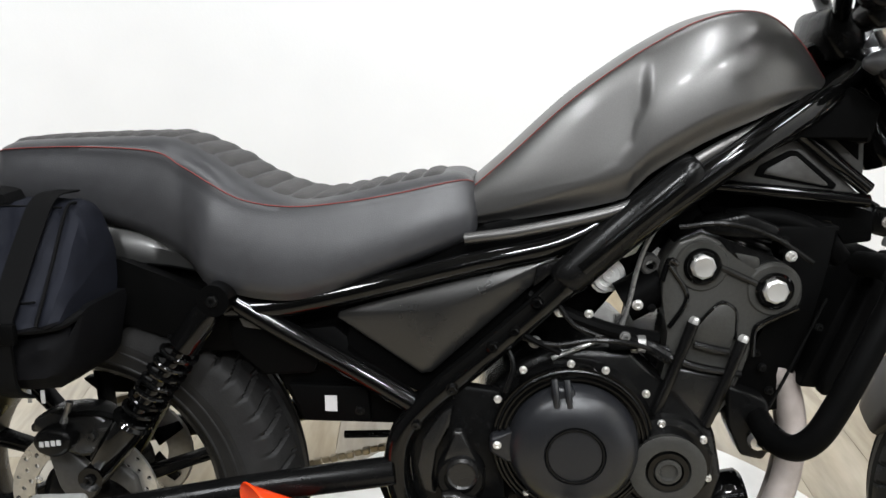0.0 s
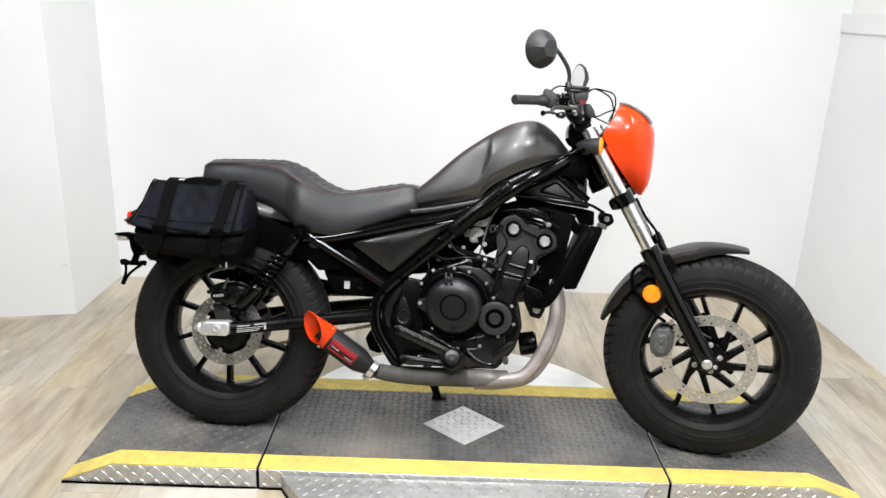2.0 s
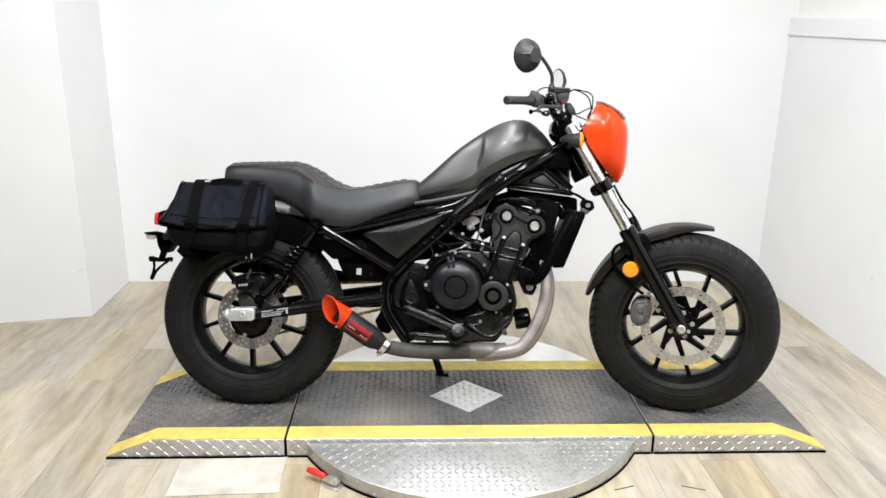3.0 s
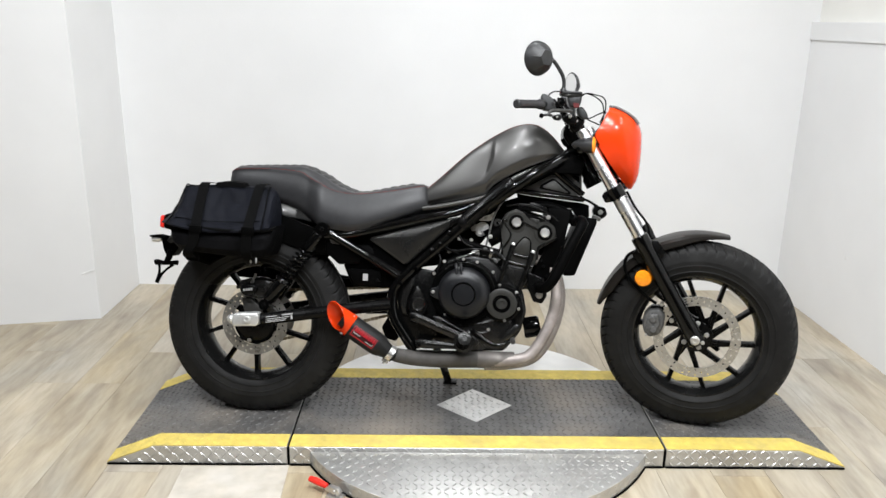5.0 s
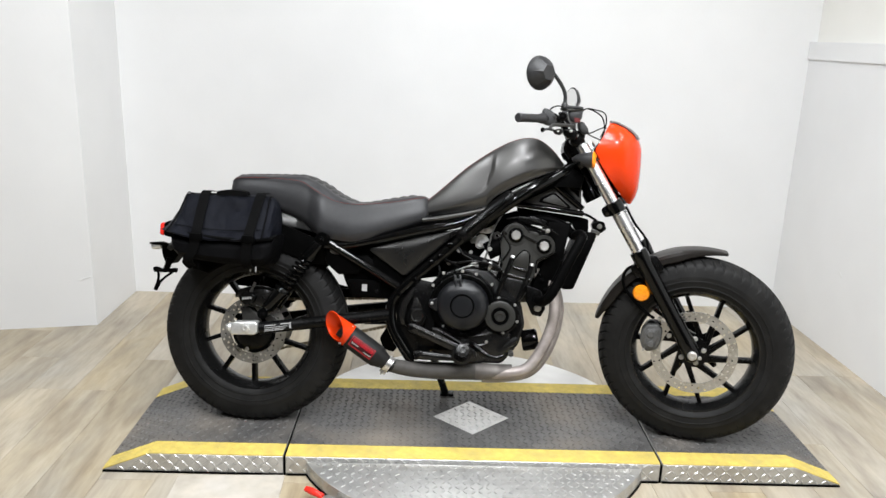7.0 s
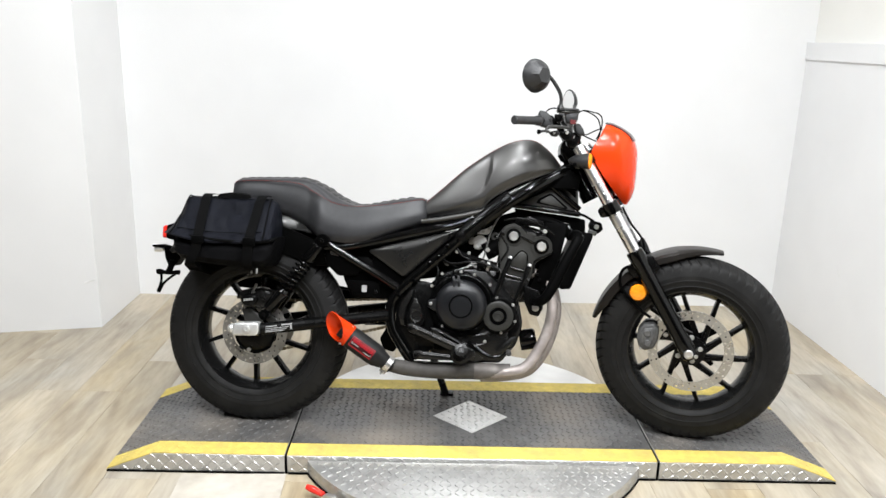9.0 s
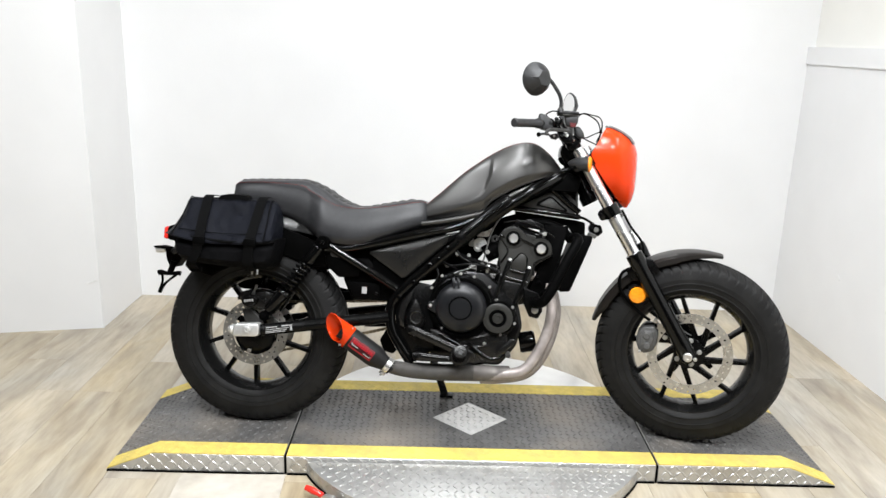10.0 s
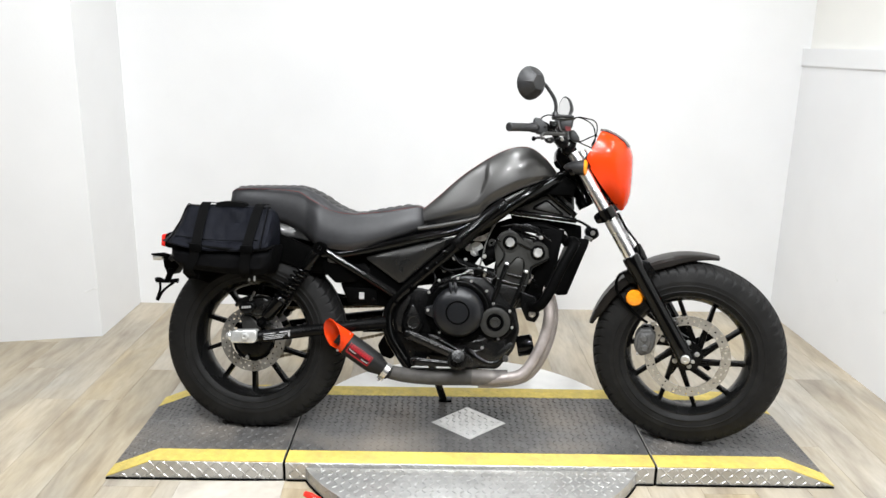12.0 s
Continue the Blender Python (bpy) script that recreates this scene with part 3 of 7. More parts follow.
MIDDLE, REAR, FRONT, LUGGAGE = trued(1.0214, -0.0136, 1.0093, -0.0153), trued(1.0049, -0.0046, 0.9923, -0.0068), trued(1.0101, -0.0092, 1.0083, -0.0103), trued(1.0085, -0.0079, 1.0055, -0.0126)
group_size = MIDDLE


def piece(name, bm, mat, label="", parent=None, steered=False, angle=35):
    if steered:
        bm.transform(STEER if steered is True else steered)
    bm.transform(group_size)
    return part(name, bm, mat, parent or moto, label, angle)


def tyre_mesh(R, width, bead):
    """Tyre with shoulder grooves, about the z axis."""
    hw, n_round = width / 2, 720
    prof = []
    for k in range(33):
        a = math.pi * k / 32
        z = -hw * math.cos(a)
        s = abs(z) / hw
        if s < 0.80:
            r = R - 0.020 * (s / 0.80) ** 2.2
        else:
            r = R - 0.020 - 0.050 * ((s - 0.80) / 0.20) ** 1.4
        prof.append((r, z))
    side = [(bead + 0.055, hw * 1.0), (bead + 0.043, hw * 0.985), (bead + 0.0415, hw * 1.0), (bead + 0.0385, hw * 1.0), (bead + 0.037, hw * 0.965), (bead + 0.022, hw * 0.925), (bead + 0.0205, hw * 0.94), (bead + 0.018, hw * 0.94), (bead + 0.0165, hw * 0.89), (bead + 0.008, hw * 0.80), (bead, hw * 0.72)]
    prof = [(r, -z) for r, z in reversed(side)] + prof + side
    bm = bmesh.new()
    rings = []
    for i in range(n_round):
        a = 2 * math.pi * i / n_round
        ring = []
        for r, z in prof:
            s = abs(z) / hw
            if r > R - 0.055:
                if 0.32 < s < 0.86 and (i + round(14 * s) + (6 if z > 0 else 0)) % 12 in (0, 1):
                    r -= 0.0065
                if 0.16 < s < 0.24:
                    r -= 0.006
            ring.append(bm.verts.new((r * math.cos(a), r * math.sin(a), z)))
        rings.append(ring)
    for i in range(n_round):
        a, b = rings[i], rings[(i + 1) % n_round]
        for k in range(len(prof) - 1):
            bm.faces.new((a[k], a[k + 1], b[k + 1], b[k]))
    return bm


def rim_mesh(bead, hw):
    p = [(bead - 0.002, hw * 0.74), (bead + 0.010, hw * 0.76), (bead + 0.011, hw * 0.68), (bead - 0.004, hw * 0.62), (bead - 0.008, hw * 0.35), (bead - 0.012, hw * 0.25),
         (bead - 0.012, -hw * 0.25), (bead - 0.008, -hw * 0.35), (bead - 0.004, -hw * 0.62), (bead + 0.011, -hw * 0.68), (bead + 0.010, -hw * 0.76), (bead - 0.002, -hw * 0.74),
         (bead - 0.014, -hw * 0.45), (bead - 0.019, -hw * 0.25), (bead - 0.019, hw * 0.25), (bead - 0.014, hw * 0.45), (bead - 0.002, hw * 0.74)]
    return lathe(p, None, 96)


def spoke_mesh(r0, r1, lean, wide):
    """One ribbed spoke lying in the wheel's plane, from the hub to the rim."""
    bm = bmesh.new()
    for off in (-wide, wide):
        rings = []
        for k in range(7):
            s = k / 6
            r = r0 + (r1 - r0) * s
            y = lean * (1 - s) + off * (1.7 - 0.9 * s)
            hw, hh = 0.0034 - 0.0004 * s, 0.020 - 0.007 * math.sin(math.pi * s)
            rings.append([(r, y - hw, -hh), (r, y + hw, -hh), (r, y + hw, hh - 0.003), (r, y + hw * 0.5, hh), (r, y - hw * 0.5, hh), (r, y - hw, hh - 0.003)])
        loft(rings, bm)
    rings = []
    for k in range(7):
        s = k / 6
        r, y = r0 + (r1 - r0) * s, lean * (1 - s)
        broad = wide * (1.7 - 0.9 * s)
        rings.append([(r, y - broad, -0.012), (r, y + broad, -0.012), (r, y + broad, 0.012), (r, y - broad, 0.012)])
    return loft(rings, bm)


def disc_mesh(R, r, thick, holes):
    """A drilled brake disc about the z axis; holes: (radius, count, phase)."""
    bm = bmesh.new()

    def ring(cx, cy, rad, n):
        vs = [bm.verts.new((cx + rad * math.cos(2 * math.pi * k / n), cy + rad * math.sin(2 * math.pi * k / n), 0)) for k in range(n)]
        return [bm.edges.new((vs[k], vs[(k + 1) % n])) for k in range(n)]

    edges = ring(0, 0, R, 96) + ring(0, 0, r, 72)
    for rad, count, phase in holes:
        for k in range(count):
            a = 2 * math.pi * (k + phase) / count
            edges += ring(rad * math.cos(a), rad * math.sin(a), 0.0036, 8)
    bmesh.ops.triangle_fill(bm, use_beauty=True, use_dissolve=False, edges=edges, normal=(0, 0, 1))
    got = bmesh.ops.extrude_face_region(bm, geom=bm.faces[:])
    for q in got["geom"]:
        if isinstance(q, bmesh.types.BMVert):
            q.co.z += thick
    return bm


def wheel(name, u, w, R, width, bead, steered, disc_R, disc_r, disc_v, lean, phase, label):
    """Wheel, tyre, spokes, hub and disc, standing upright in the machine's middle plane."""
    place = Matrix.Translation((u, 0, w)) @ SIDE
    if steered:
        place = STEER @ place
    nearer = Matrix.Translation((0, 0, 0.018 if steered else 0.028))

    def put(nm, bm, mat, parent, lab=""):
        if nm in (name, "tyre", "spoke"):
            bm.transform(nearer)
        bm.transform(place)
        return part(nm, bm, mat, parent, lab)

    wheel_ob = put(name, rim_mesh(bead, width / 2), RIM, moto, label)
    put("tyre", tyre_mesh(R, width, bead), TYRE, wheel_ob, "worn black tyre with grooved shoulders")
    hw = width / 2
    lip = lathe([(bead + 0.006, hw * 0.76), (bead + 0.012, hw * 0.79), (bead + 0.014, hw * 0.76), (bead + 0.010, hw * 0.72), (bead + 0.006, hw * 0.76)], None, 96)
    lip.transform(nearer)
    put("rim_lip", lip, GLOSS, wheel_ob, "gloss black rim edge")
    put("hub", lathe([(0, -0.07), (0.030, -0.07), (0.042, -0.05), (0.036, 0.0), (0.042, 0.045), (0.052, 0.05), (0.052, 0.062), (0.028, 0.066), (0, 0.066)], None, 40), SATIN, wheel_ob)
    for k in range(10):
        bm = spoke_mesh(0.024, bead - 0.016, lean, 0.0042)
        bm.transform(Matrix.Rotation(2 * math.pi * (k + phase) / 10, 4, "Z"))
        put("spoke", bm, SATIN, wheel_ob)
    wide = disc_R - disc_r
    bm = disc_mesh(disc_R, disc_r, 0.005, [(disc_r + wide * f, 20, 0.5 * i + 0.1) for i, f in enumerate((0.22, 0.5, 0.78))])
    bm.transform(Matrix.Translation((0, 0, -disc_v)))
    put("brake_disc", bm, DISC, wheel_ob, "drilled steel brake disc")
    for k in range(5):
        arm = slab([(0.030, -0.016), (disc_r - 0.012, -0.010), (disc_r + 0.006, -0.008), (disc_r + 0.006, 0.008), (disc_r - 0.012, 0.010), (0.030, 0.016)], -disc_v - 0.006, -disc_v - 0.001, 0.0015, 1)
        arm.transform(Matrix.Rotation(radians(90), 4, "X"))
        arm.transform(Matrix.Diagonal((1, 1, -1, 1)))
        arm.transform(Matrix.Rotation(2 * math.pi * (k + 0.4) / 5, 4, "Z"))
        put("disc_carrier", arm, SATIN, wheel_ob)
    return wheel_ob


RU, RW, FU, FW = 0.000, 0.309, 1.523, 0.325
wheel("rear_wheel", RU, RW, 0.325, 0.156, 0.206, False, 0.115, 0.080, -0.090, -0.014, 0.444, "black cast rear wheel with fat tyre")
wheel("front_wheel", FU, FW, 0.322, 0.134, 0.208, True, 0.141, 0.109, -0.064, -0.030, 0.806, "black cast front wheel with fat tyre")

# frame tubes
TUBES = [
    ("main_tube", [(0.700, -0.128, 0.668), (0.780, -0.128, 0.738), (0.868, -0.122, 0.806), (0.940, -0.110, 0.856), (1.010, -0.085, 0.898), (1.080, -0.04, 0.940)], 0.021),
    ("seat_rail", [(0.252, -0.118, 0.628), (0.345, -0.122, 0.634), (0.577, -0.122, 0.694), (0.700, -0.118, 0.724), (0.780, -0.110, 0.768)], 0.015),
    ("rear_stay", [(0.235, -0.120, 0.655), (0.323, -0.124, 0.604), (0.420, -0.127, 0.550), (0.520, -0.130, 0.492)], 0.015),
    ("lower_rail", [(0.706, -0.128, 0.672), (0.665, -0.130, 0.632), (0.600, -0.132, 0.572), (0.530, -0.133, 0.508), (0.494, -0.133, 0.462), (0.484, -0.133, 0.415), (0.494, -0.133, 0.360), (0.530, -0.133, 0.300), (0.562, -0.130, 0.254)], 0.018),
    ("tank_rail", [(0.575, -0.116, 0.727), (0.650, -0.124, 0.740), (0.772, -0.129, 0.770), (0.822, -0.128, 0.803), (0.884, -0.122, 0.844), (1.006, -0.090, 0.905), (1.035, -0.07, 0.916)], 0.0080),
]
for name, path, r in TUBES:
    piece(name, tube(path, r, 14, 6), TANK if name == "tank_rail" else GLOSS, "bright graphite lip under the tank" if name == "tank_rail" else "")
    piece(name, tube([(u, -v, w) for u, v, w in path], r, 10, 5), GLOSS)
piece("steering_head", lathe([(0, -0.10), (0.036, -0.10), (0.036, -0.07), (0.030, -0.06), (0.030, 0.06), (0.036, 0.07), (0.036, 0.09), (0, 0.09)], Matrix.Translation((1.10, 0, 0.915)) @ Matrix.Rotation(radians(-30), 4, "Y"), 28), GLOSS)
group_size = TRUE
sleeve = piece("tube_sleeve", tube([(0.872, -0.118, 0.815), (0.860, -0.120, 0.806), (0.812, -0.124, 0.764), (0.763, -0.126, 0.720), (0.712, -0.127, 0.672), (0.704, -0.127, 0.664)], 0.027, 18, 6, radii=[0.021, 0.0262, 0.0268, 0.0268, 0.0262, 0.019]), SATIN, "black sleeve over the frame tube")
piece("slot", tube([(0.850, -0.1465, 0.796), (0.79, -0.1500, 0.744), (0.725, -0.1515, 0.686)], 0.0085, 10, 5, flat=0.35), GLOSS, parent=sleeve)

# triangular head plates
tri = piece("head_plate", slab([(0.899, 0.792), (1.005, 0.847), (1.023, 0.844), (1.099, 0.779), (1.094, 0.773), (0.905, 0.786)], -0.055, -0.038, 0.003), BRACKET, "satin triangular head plate")
piece("raised_rim", slab([(0.962, 0.799), (0.968, 0.813), (1.006, 0.834), (1.017, 0.833), (1.072, 0.788), (1.068, 0.781)], -0.0585, -0.052, 0.0025), PLASTIC, parent=tri)
piece("raised_panel", slab([(0.974, 0.802), (0.977, 0.809), (1.007, 0.826), (1.015, 0.826), (1.060, 0.788), (1.056, 0.786)], -0.0600, -0.054, 0.002), BRACKET, parent=tri)
piece("head_brace", tube([(0.880, -0.060, 0.789), (1.004, -0.060, 0.777), (1.114, -0.058, 0.766)], 0.0095, 12, 4), GLOSS)
piece("head_brace", tube([(1.008, -0.060, 0.864), (1.061, -0.060, 0.821), (1.112, -0.058, 0.782)], 0.0105, 12, 4), GLOSS)
small = piece("head_plate", slab([(1.034, 0.862), (1.055, 0.872), (1.088, 0.868), (1.105, 0.849), (1.108, 0.798)], -0.050, -0.036, 0.003), BRACKET, "satin triangular head plate")
piece("raised_panel", slab([(1.056, 0.858), (1.084, 0.856), (1.097, 0.842), (1.099, 0.820)], -0.0535, -0.048, 0.002), PLASTIC, parent=small)
piece("head_backing", slab([(0.880, 0.782), (0.940, 0.836), (1.020, 0.884), (1.070, 0.892), (1.086, 0.800), (1.060, 0.764)], -0.030, 0.030, 0.004), PLASTIC)
piece("loom_tray", slab([(0.889, 0.779), (1.107, 0.755), (1.137, 0.748), (1.139, 0.705), (1.097, 0.7), (1.083, 0.738), (1.01, 0.737), (1.0, 0.74), (0.967, 0.74), (0.904, 0.743)], -0.028, 0.020, 0.004), PLASTIC, "black wiring tray under the head plate")
group_size = MIDDLE


# tank
TOP = [(0.583, 0.8), (0.628, 0.84), (0.703, 0.91), (0.762, 0.955), (0.813, 0.988), (0.863, 1.013), (0.913, 1.024), (0.954, 1.016), (0.997, 0.984), (1.03, 0.947), (1.056, 0.921)]
SEAM = [(0.583, 0.791), (0.628, 0.831), (0.703, 0.901), (0.762, 0.946), (0.813, 0.979), (0.863, 1.004), (0.913, 1.015), (0.954, 1.007), (0.997, 0.975), (1.03, 0.938), (1.056, 0.912)]
LOW = [(0.583, 0.742), (0.65, 0.752), (0.766, 0.779), (0.790, 0.797), (0.814, 0.82), (0.875, 0.857), (0.93, 0.882), (1.006, 0.912), (1.056, 0.905)]
WIDE = [(0.583, 0.088), (0.65, 0.108), (0.75, 0.128), (0.83, 0.140), (0.90, 0.140), (0.96, 0.126), (1.01, 0.098), (1.04, 0.070), (1.056, 0.040)]
SEAM_V = [(0.583, 0.0738), (0.7, 0.0852), (0.82, 0.0994), (0.9, 0.1022), (0.97, 0.088), (1.03, 0.0596), (1.056, 0.0398)]


def tank_mesh():
    lows, tops, seams = smooth_interp(LOW, 8), smooth_interp(TOP, 8), smooth_interp(SEAM, 8)
    wides, seam_vs = smooth_interp(WIDE, 12), smooth_interp(SEAM_V, 12)
    us = [0.583 + (1.056 - 0.583) * k / 240 for k in range(241)]
    rings = []
    for u in us:
        lo, hi, se = interp(u, lows), interp(u, tops), interp(u, seams)
        wd, sv = interp(u, wides), interp(u, seam_vs)
        half = []
        for k in range(57):
            s = k / 56
            w = lo + (se - lo) * s
            v = sv + (wd - sv) * (1 - s ** 2.6) ** 0.8
            v *= 0.90 + 0.10 * smoothstep(0, 0.22, s)
            edge = interp(w, [(0.775, 0.60), (0.795, 0.68), (0.812, 0.745), (0.830, 0.775), (0.855, 0.792), (0.90, 0.806), (0.96, 0.809), (1.0, 0.80)])
            cut = smoothstep(0.0, 0.018, edge - u) * smoothstep(0.030, 0.14, w - lo) * smoothstep(0.0, 0.05, u - 0.583)
            v -= 0.020 * cut * (1 - s)
            half.append((u, -v, w))
        crown = [(u, -sv * c, se + (hi - se) * (1 - c ** 2.2)) for c in (0.93, 0.8, 0.6, 0.35)]
        side = half + crown
        rings.append(side + [(u, 0, hi)] + [(a, -b, c) for a, b, c in reversed(side)])
    return loft(rings)


tank = piece("fuel_tank", tank_mesh(), TANK, "graphite metallic fuel tank with scalloped sides and red pinstripe", angle=60)
for side in (-1, 1):
    line = []
    seams = smooth_interp(SEAM, 8)
    for k in range(60):
        u = 0.586 + (1.045 - 0.586) * k / 59
        line.append((u, side * (interp(u, smooth_interp(SEAM_V, 12)) + 0.0012), interp(u, seams) + 0.0004))
    piece("pinstripe", tube(line, 0.0007, 6, 1), THREAD, "thin red pinstripe", tank)

# side cover
def domed(outline, v0, bulge, thick=0.02):
    """A panel of the given outline in u, w whose face swells gently to the right side."""
    cu = sum(q[0] for q in outline) / len(outline)
    cw = sum(q[1] for q in outline) / len(outline)
    rings = []
    for f, v in ((0.985, v0 + thick), (1.0, v0 + 0.004), (0.992, v0 + 0.001), (0.975, v0)):
        rings.append([(cu + (u - cu) * f, v, cw + (w - cw) * f) for u, w in outline])
    for f in (0.90, 0.78, 0.62, 0.45, 0.28, 0.12, 0.02):
        rings.append([(cu + (u - cu) * f, v0 - bulge * (1 - (f / 0.975) ** 2), cw + (w - cw) * f) for u, w in outline])
    return loft(rings)


def finer(outline, n=6):
    return [(a[0] + (b[0] - a[0]) * k / n, a[1] + (b[1] - a[1]) * k / n) for a, b in zip(outline, outline[1:] + outline[:1]) for k in range(n)]


cover = piece("side_cover", domed(finer([(0.402, 0.616), (0.516, 0.538), (0.530, 0.540), (0.694, 0.694), (0.694, 0.704), (0.629, 0.689), (0.478, 0.648), (0.405, 0.624)]), -0.116, 0.010), COVER, "graphite side cover panel", angle=50)
piece("cover_tab", slab([(0.668, 0.692), (0.700, 0.704), (0.696, 0.690), (0.664, 0.664)], -0.127, -0.112, 0.003), SATIN, parent=cover)

# seat
S_TOP = [(-0.082, 0.837), (-0.06, 0.851), (0.0, 0.856), (0.113, 0.86), (0.17, 0.858), (0.233, 0.831), (0.272, 0.805), (0.327, 0.781), (0.375, 0.776), (0.471, 0.796), (0.543, 0.809), (0.572, 0.808), (0.59, 0.793)]
S_RED = [(-0.082, 0.831), (-0.057, 0.841), (0.053, 0.845), (0.153, 0.839), (0.19, 0.82), (0.235, 0.797), (0.28, 0.777), (0.341, 0.769), (0.402, 0.773), (0.478, 0.784), (0.572, 0.802), (0.59, 0.788)]
S_LOW = [(-0.082, 0.764), (-0.057, 0.76), (0.012, 0.755), (0.08, 0.733), (0.141, 0.711), (0.208, 0.671), (0.262, 0.652), (0.34, 0.644), (0.402, 0.658), (0.479, 0.683), (0.575, 0.716), (0.59, 0.722)]
S_WIDE = [(-0.082, 0.070), (-0.06, 0.082), (0.0, 0.088), (0.16, 0.088), (0.190, 0.094), (0.208, 0.114), (0.226, 0.134), (0.25, 0.142), (0.32, 0.150), (0.40, 0.145), (0.48, 0.125), (0.56, 0.104), (0.580, 0.098), (0.590, 0.088)]
S_EDGE = [(-0.082, 0.072), (-0.06, 0.084), (0.0, 0.090), (0.16, 0.092), (0.20, 0.096), (0.25, 0.112), (0.32, 0.122), (0.40, 0.118), (0.48, 0.102), (0.56, 0.086), (0.590, 0.074)]


def seat_mesh():
    tops, reds, lows = smooth_interp(S_TOP, 8), smooth_interp(S_RED, 8), smooth_interp(S_LOW, 8)
    wides, edges = smooth_interp(S_WIDE, 6), smooth_interp(S_EDGE, 6)
    rings = []
    for k in range(101):
        u = -0.082 + (0.590 + 0.082) * k / 100
        hi, rd, lo, wd, ed = interp(u, tops), interp(u, reds), interp(u, lows), interp(u, wides), interp(u, edges)
        half = []
        for j in range(15):
            s = j / 14
            w = lo + (rd - lo) * s
            bulge = 0.010 * math.sin(math.pi * min(1, s * 1.1)) if s < 0.95 else 0
            half.append((u, -(wd * (1 - s) + ed * s + bulge - 0.012 * smoothstep(0.15, 0.0, s)), w))
        half += [(u, -ed * 0.95, rd + (hi - rd) * 0.30), (u, -ed * 0.85, rd + (hi - rd) * 0.62), (u, -ed * 0.70, rd + (hi - rd) * 0.86), (u, -ed * 0.45, hi - 0.001)]
        rings.append(half + [(u, 0, hi)] + [(a, -b, c) for a, b, c in reversed(half)])
    return loft(rings)


seat = piece("seat", seat_mesh(), SEAT, "black vinyl two-up seat with ribbed top and red stitching", angle=50)
tops = smooth_interp(S_TOP, 8)
edges = smooth_interp(S_EDGE, 6)
# ribs of the quilted top, one by one
arc, u = [], -0.070
while u < 0.572:
    slope = (interp(u + 0.004, tops) - interp(u - 0.004, tops)) / 0.008
    arc.append(u)
    u += 0.0305 / math.sqrt(1 + slope * slope)
for a, b in zip(arc, arc[1:]):
    rows = []
    for k in range(7):
        s = k / 6
        u = a + (b - a) * s
        slope = (interp(u + 0.004, tops) - interp(u - 0.004, tops)) / 0.008
        nu, nw = -slope / math.sqrt(1 + slope * slope), 1 / math.sqrt(1 + slope * slope)
        lift = 0.0052 * math.sin(math.pi * s) ** 0.55 - 0.001
        ed, hi = interp(u, edges) * 0.70, interp(u, tops)
        row = []
        for c in (-1, -0.94, -0.8, -0.5, 0, 0.5, 0.8, 0.94, 1):
            sag = (hi - interp(u, smooth_interp(S_RED, 2))) * 0.30 * max(0, (abs(c) - 0.5) / 0.5) ** 2
            up = lift * (1 - max(0, (abs(c) - 0.8) / 0.2) ** 2)
            row.append((u + nu * up, ed * c, hi - sag + nw * up))
        rows.append(row)
    bm = bmesh.new()
    vs = [[bm.verts.new(q) for q in row] for row in rows]
    for r0, r1 in zip(vs, vs[1:]):
        for k in range(len(r0) - 1):
            bm.faces.new((r0[k], r0[k + 1], r1[k + 1], r1[k]))
    piece("seat_rib", bm, SEAT_TOP, parent=seat, angle=70)
reds = smooth_interp(S_RED, 8)
for side in (-1, 1):
    line = []
    for k in range(90):
        u = -0.076 + (0.584 + 0.076) * k / 89
        line.append((u, side * (interp(u, edges) + 0.0012), interp(u, reds)))
    piece("stitching", tube(line, 0.0006, 6, 1), THREAD, "red stitched seam", seat)

group_size = LUGGAGE
# rear fender, inner guard and tail
def guard(R, half_w, a0, a1, drop, thick=0.004, u0=RU, w0=RW, n=44, lip=0.6):
    """A curved mudguard round a wheel; angles count from straight ahead, upwards."""
    rings = []
    for k in range(n + 1):
        a = radians(a0 + (a1 - a0) * k / n)
        end = min(1, 2.8 * k / n + 0.15, 5 * (n - k) / n + 0.35)
        ring = []
        outer = [(-1.0, drop), (-0.97, drop * 0.4), (-0.85, drop * 0.10), (-0.5, 0.0), (0, -0.003), (0.5, 0.0), (0.85, drop * 0.10), (0.97, drop * 0.4), (1.0, drop)]
        for c, d in outer:
            r = R - d * end
            ring.append((u0 + r * math.cos(a), half_w * c * (lip + (1 - lip) * end), w0 + r * math.sin(a)))
        for c, d in reversed(outer):
            r = R - d * end - thick
            ring.append((u0 + r * math.cos(a), (half_w - thick) * c * (lip + (1 - lip) * end), w0 + r * math.sin(a)))
        rings.append(ring)
    return loft(rings)


piece("rear_fender", guard(0.412, 0.098, 52, 141, 0.055, u0=0.0, w0=0.332), COVER, "graphite rear mudguard")
piece("inner_guard", guard(0.352, 0.085, 44, 58, 0.030), PLASTIC)
piece("inner_guard", guard(0.354, 0.114, 56, 138, 0.100), PLASTIC)
piece("fender_strut", slab([(-0.20, 0.690), (-0.12, 0.735), (0.10, 0.690), (0.262, 0.628), (0.330, 0.590), (0.300, 0.560), (0.20, 0.560), (0.09, 0.600), (-0.10, 0.650)], -0.108, -0.086, 0.006), PLASTIC)
piece("fender_strut", slab([(-0.20, 0.690), (-0.12, 0.735), (0.10, 0.690), (0.262, 0.628), (0.330, 0.590), (0.300, 0.560), (0.20, 0.560), (0.09, 0.600), (-0.10, 0.650)], 0.086, 0.108, 0.006), PLASTIC)
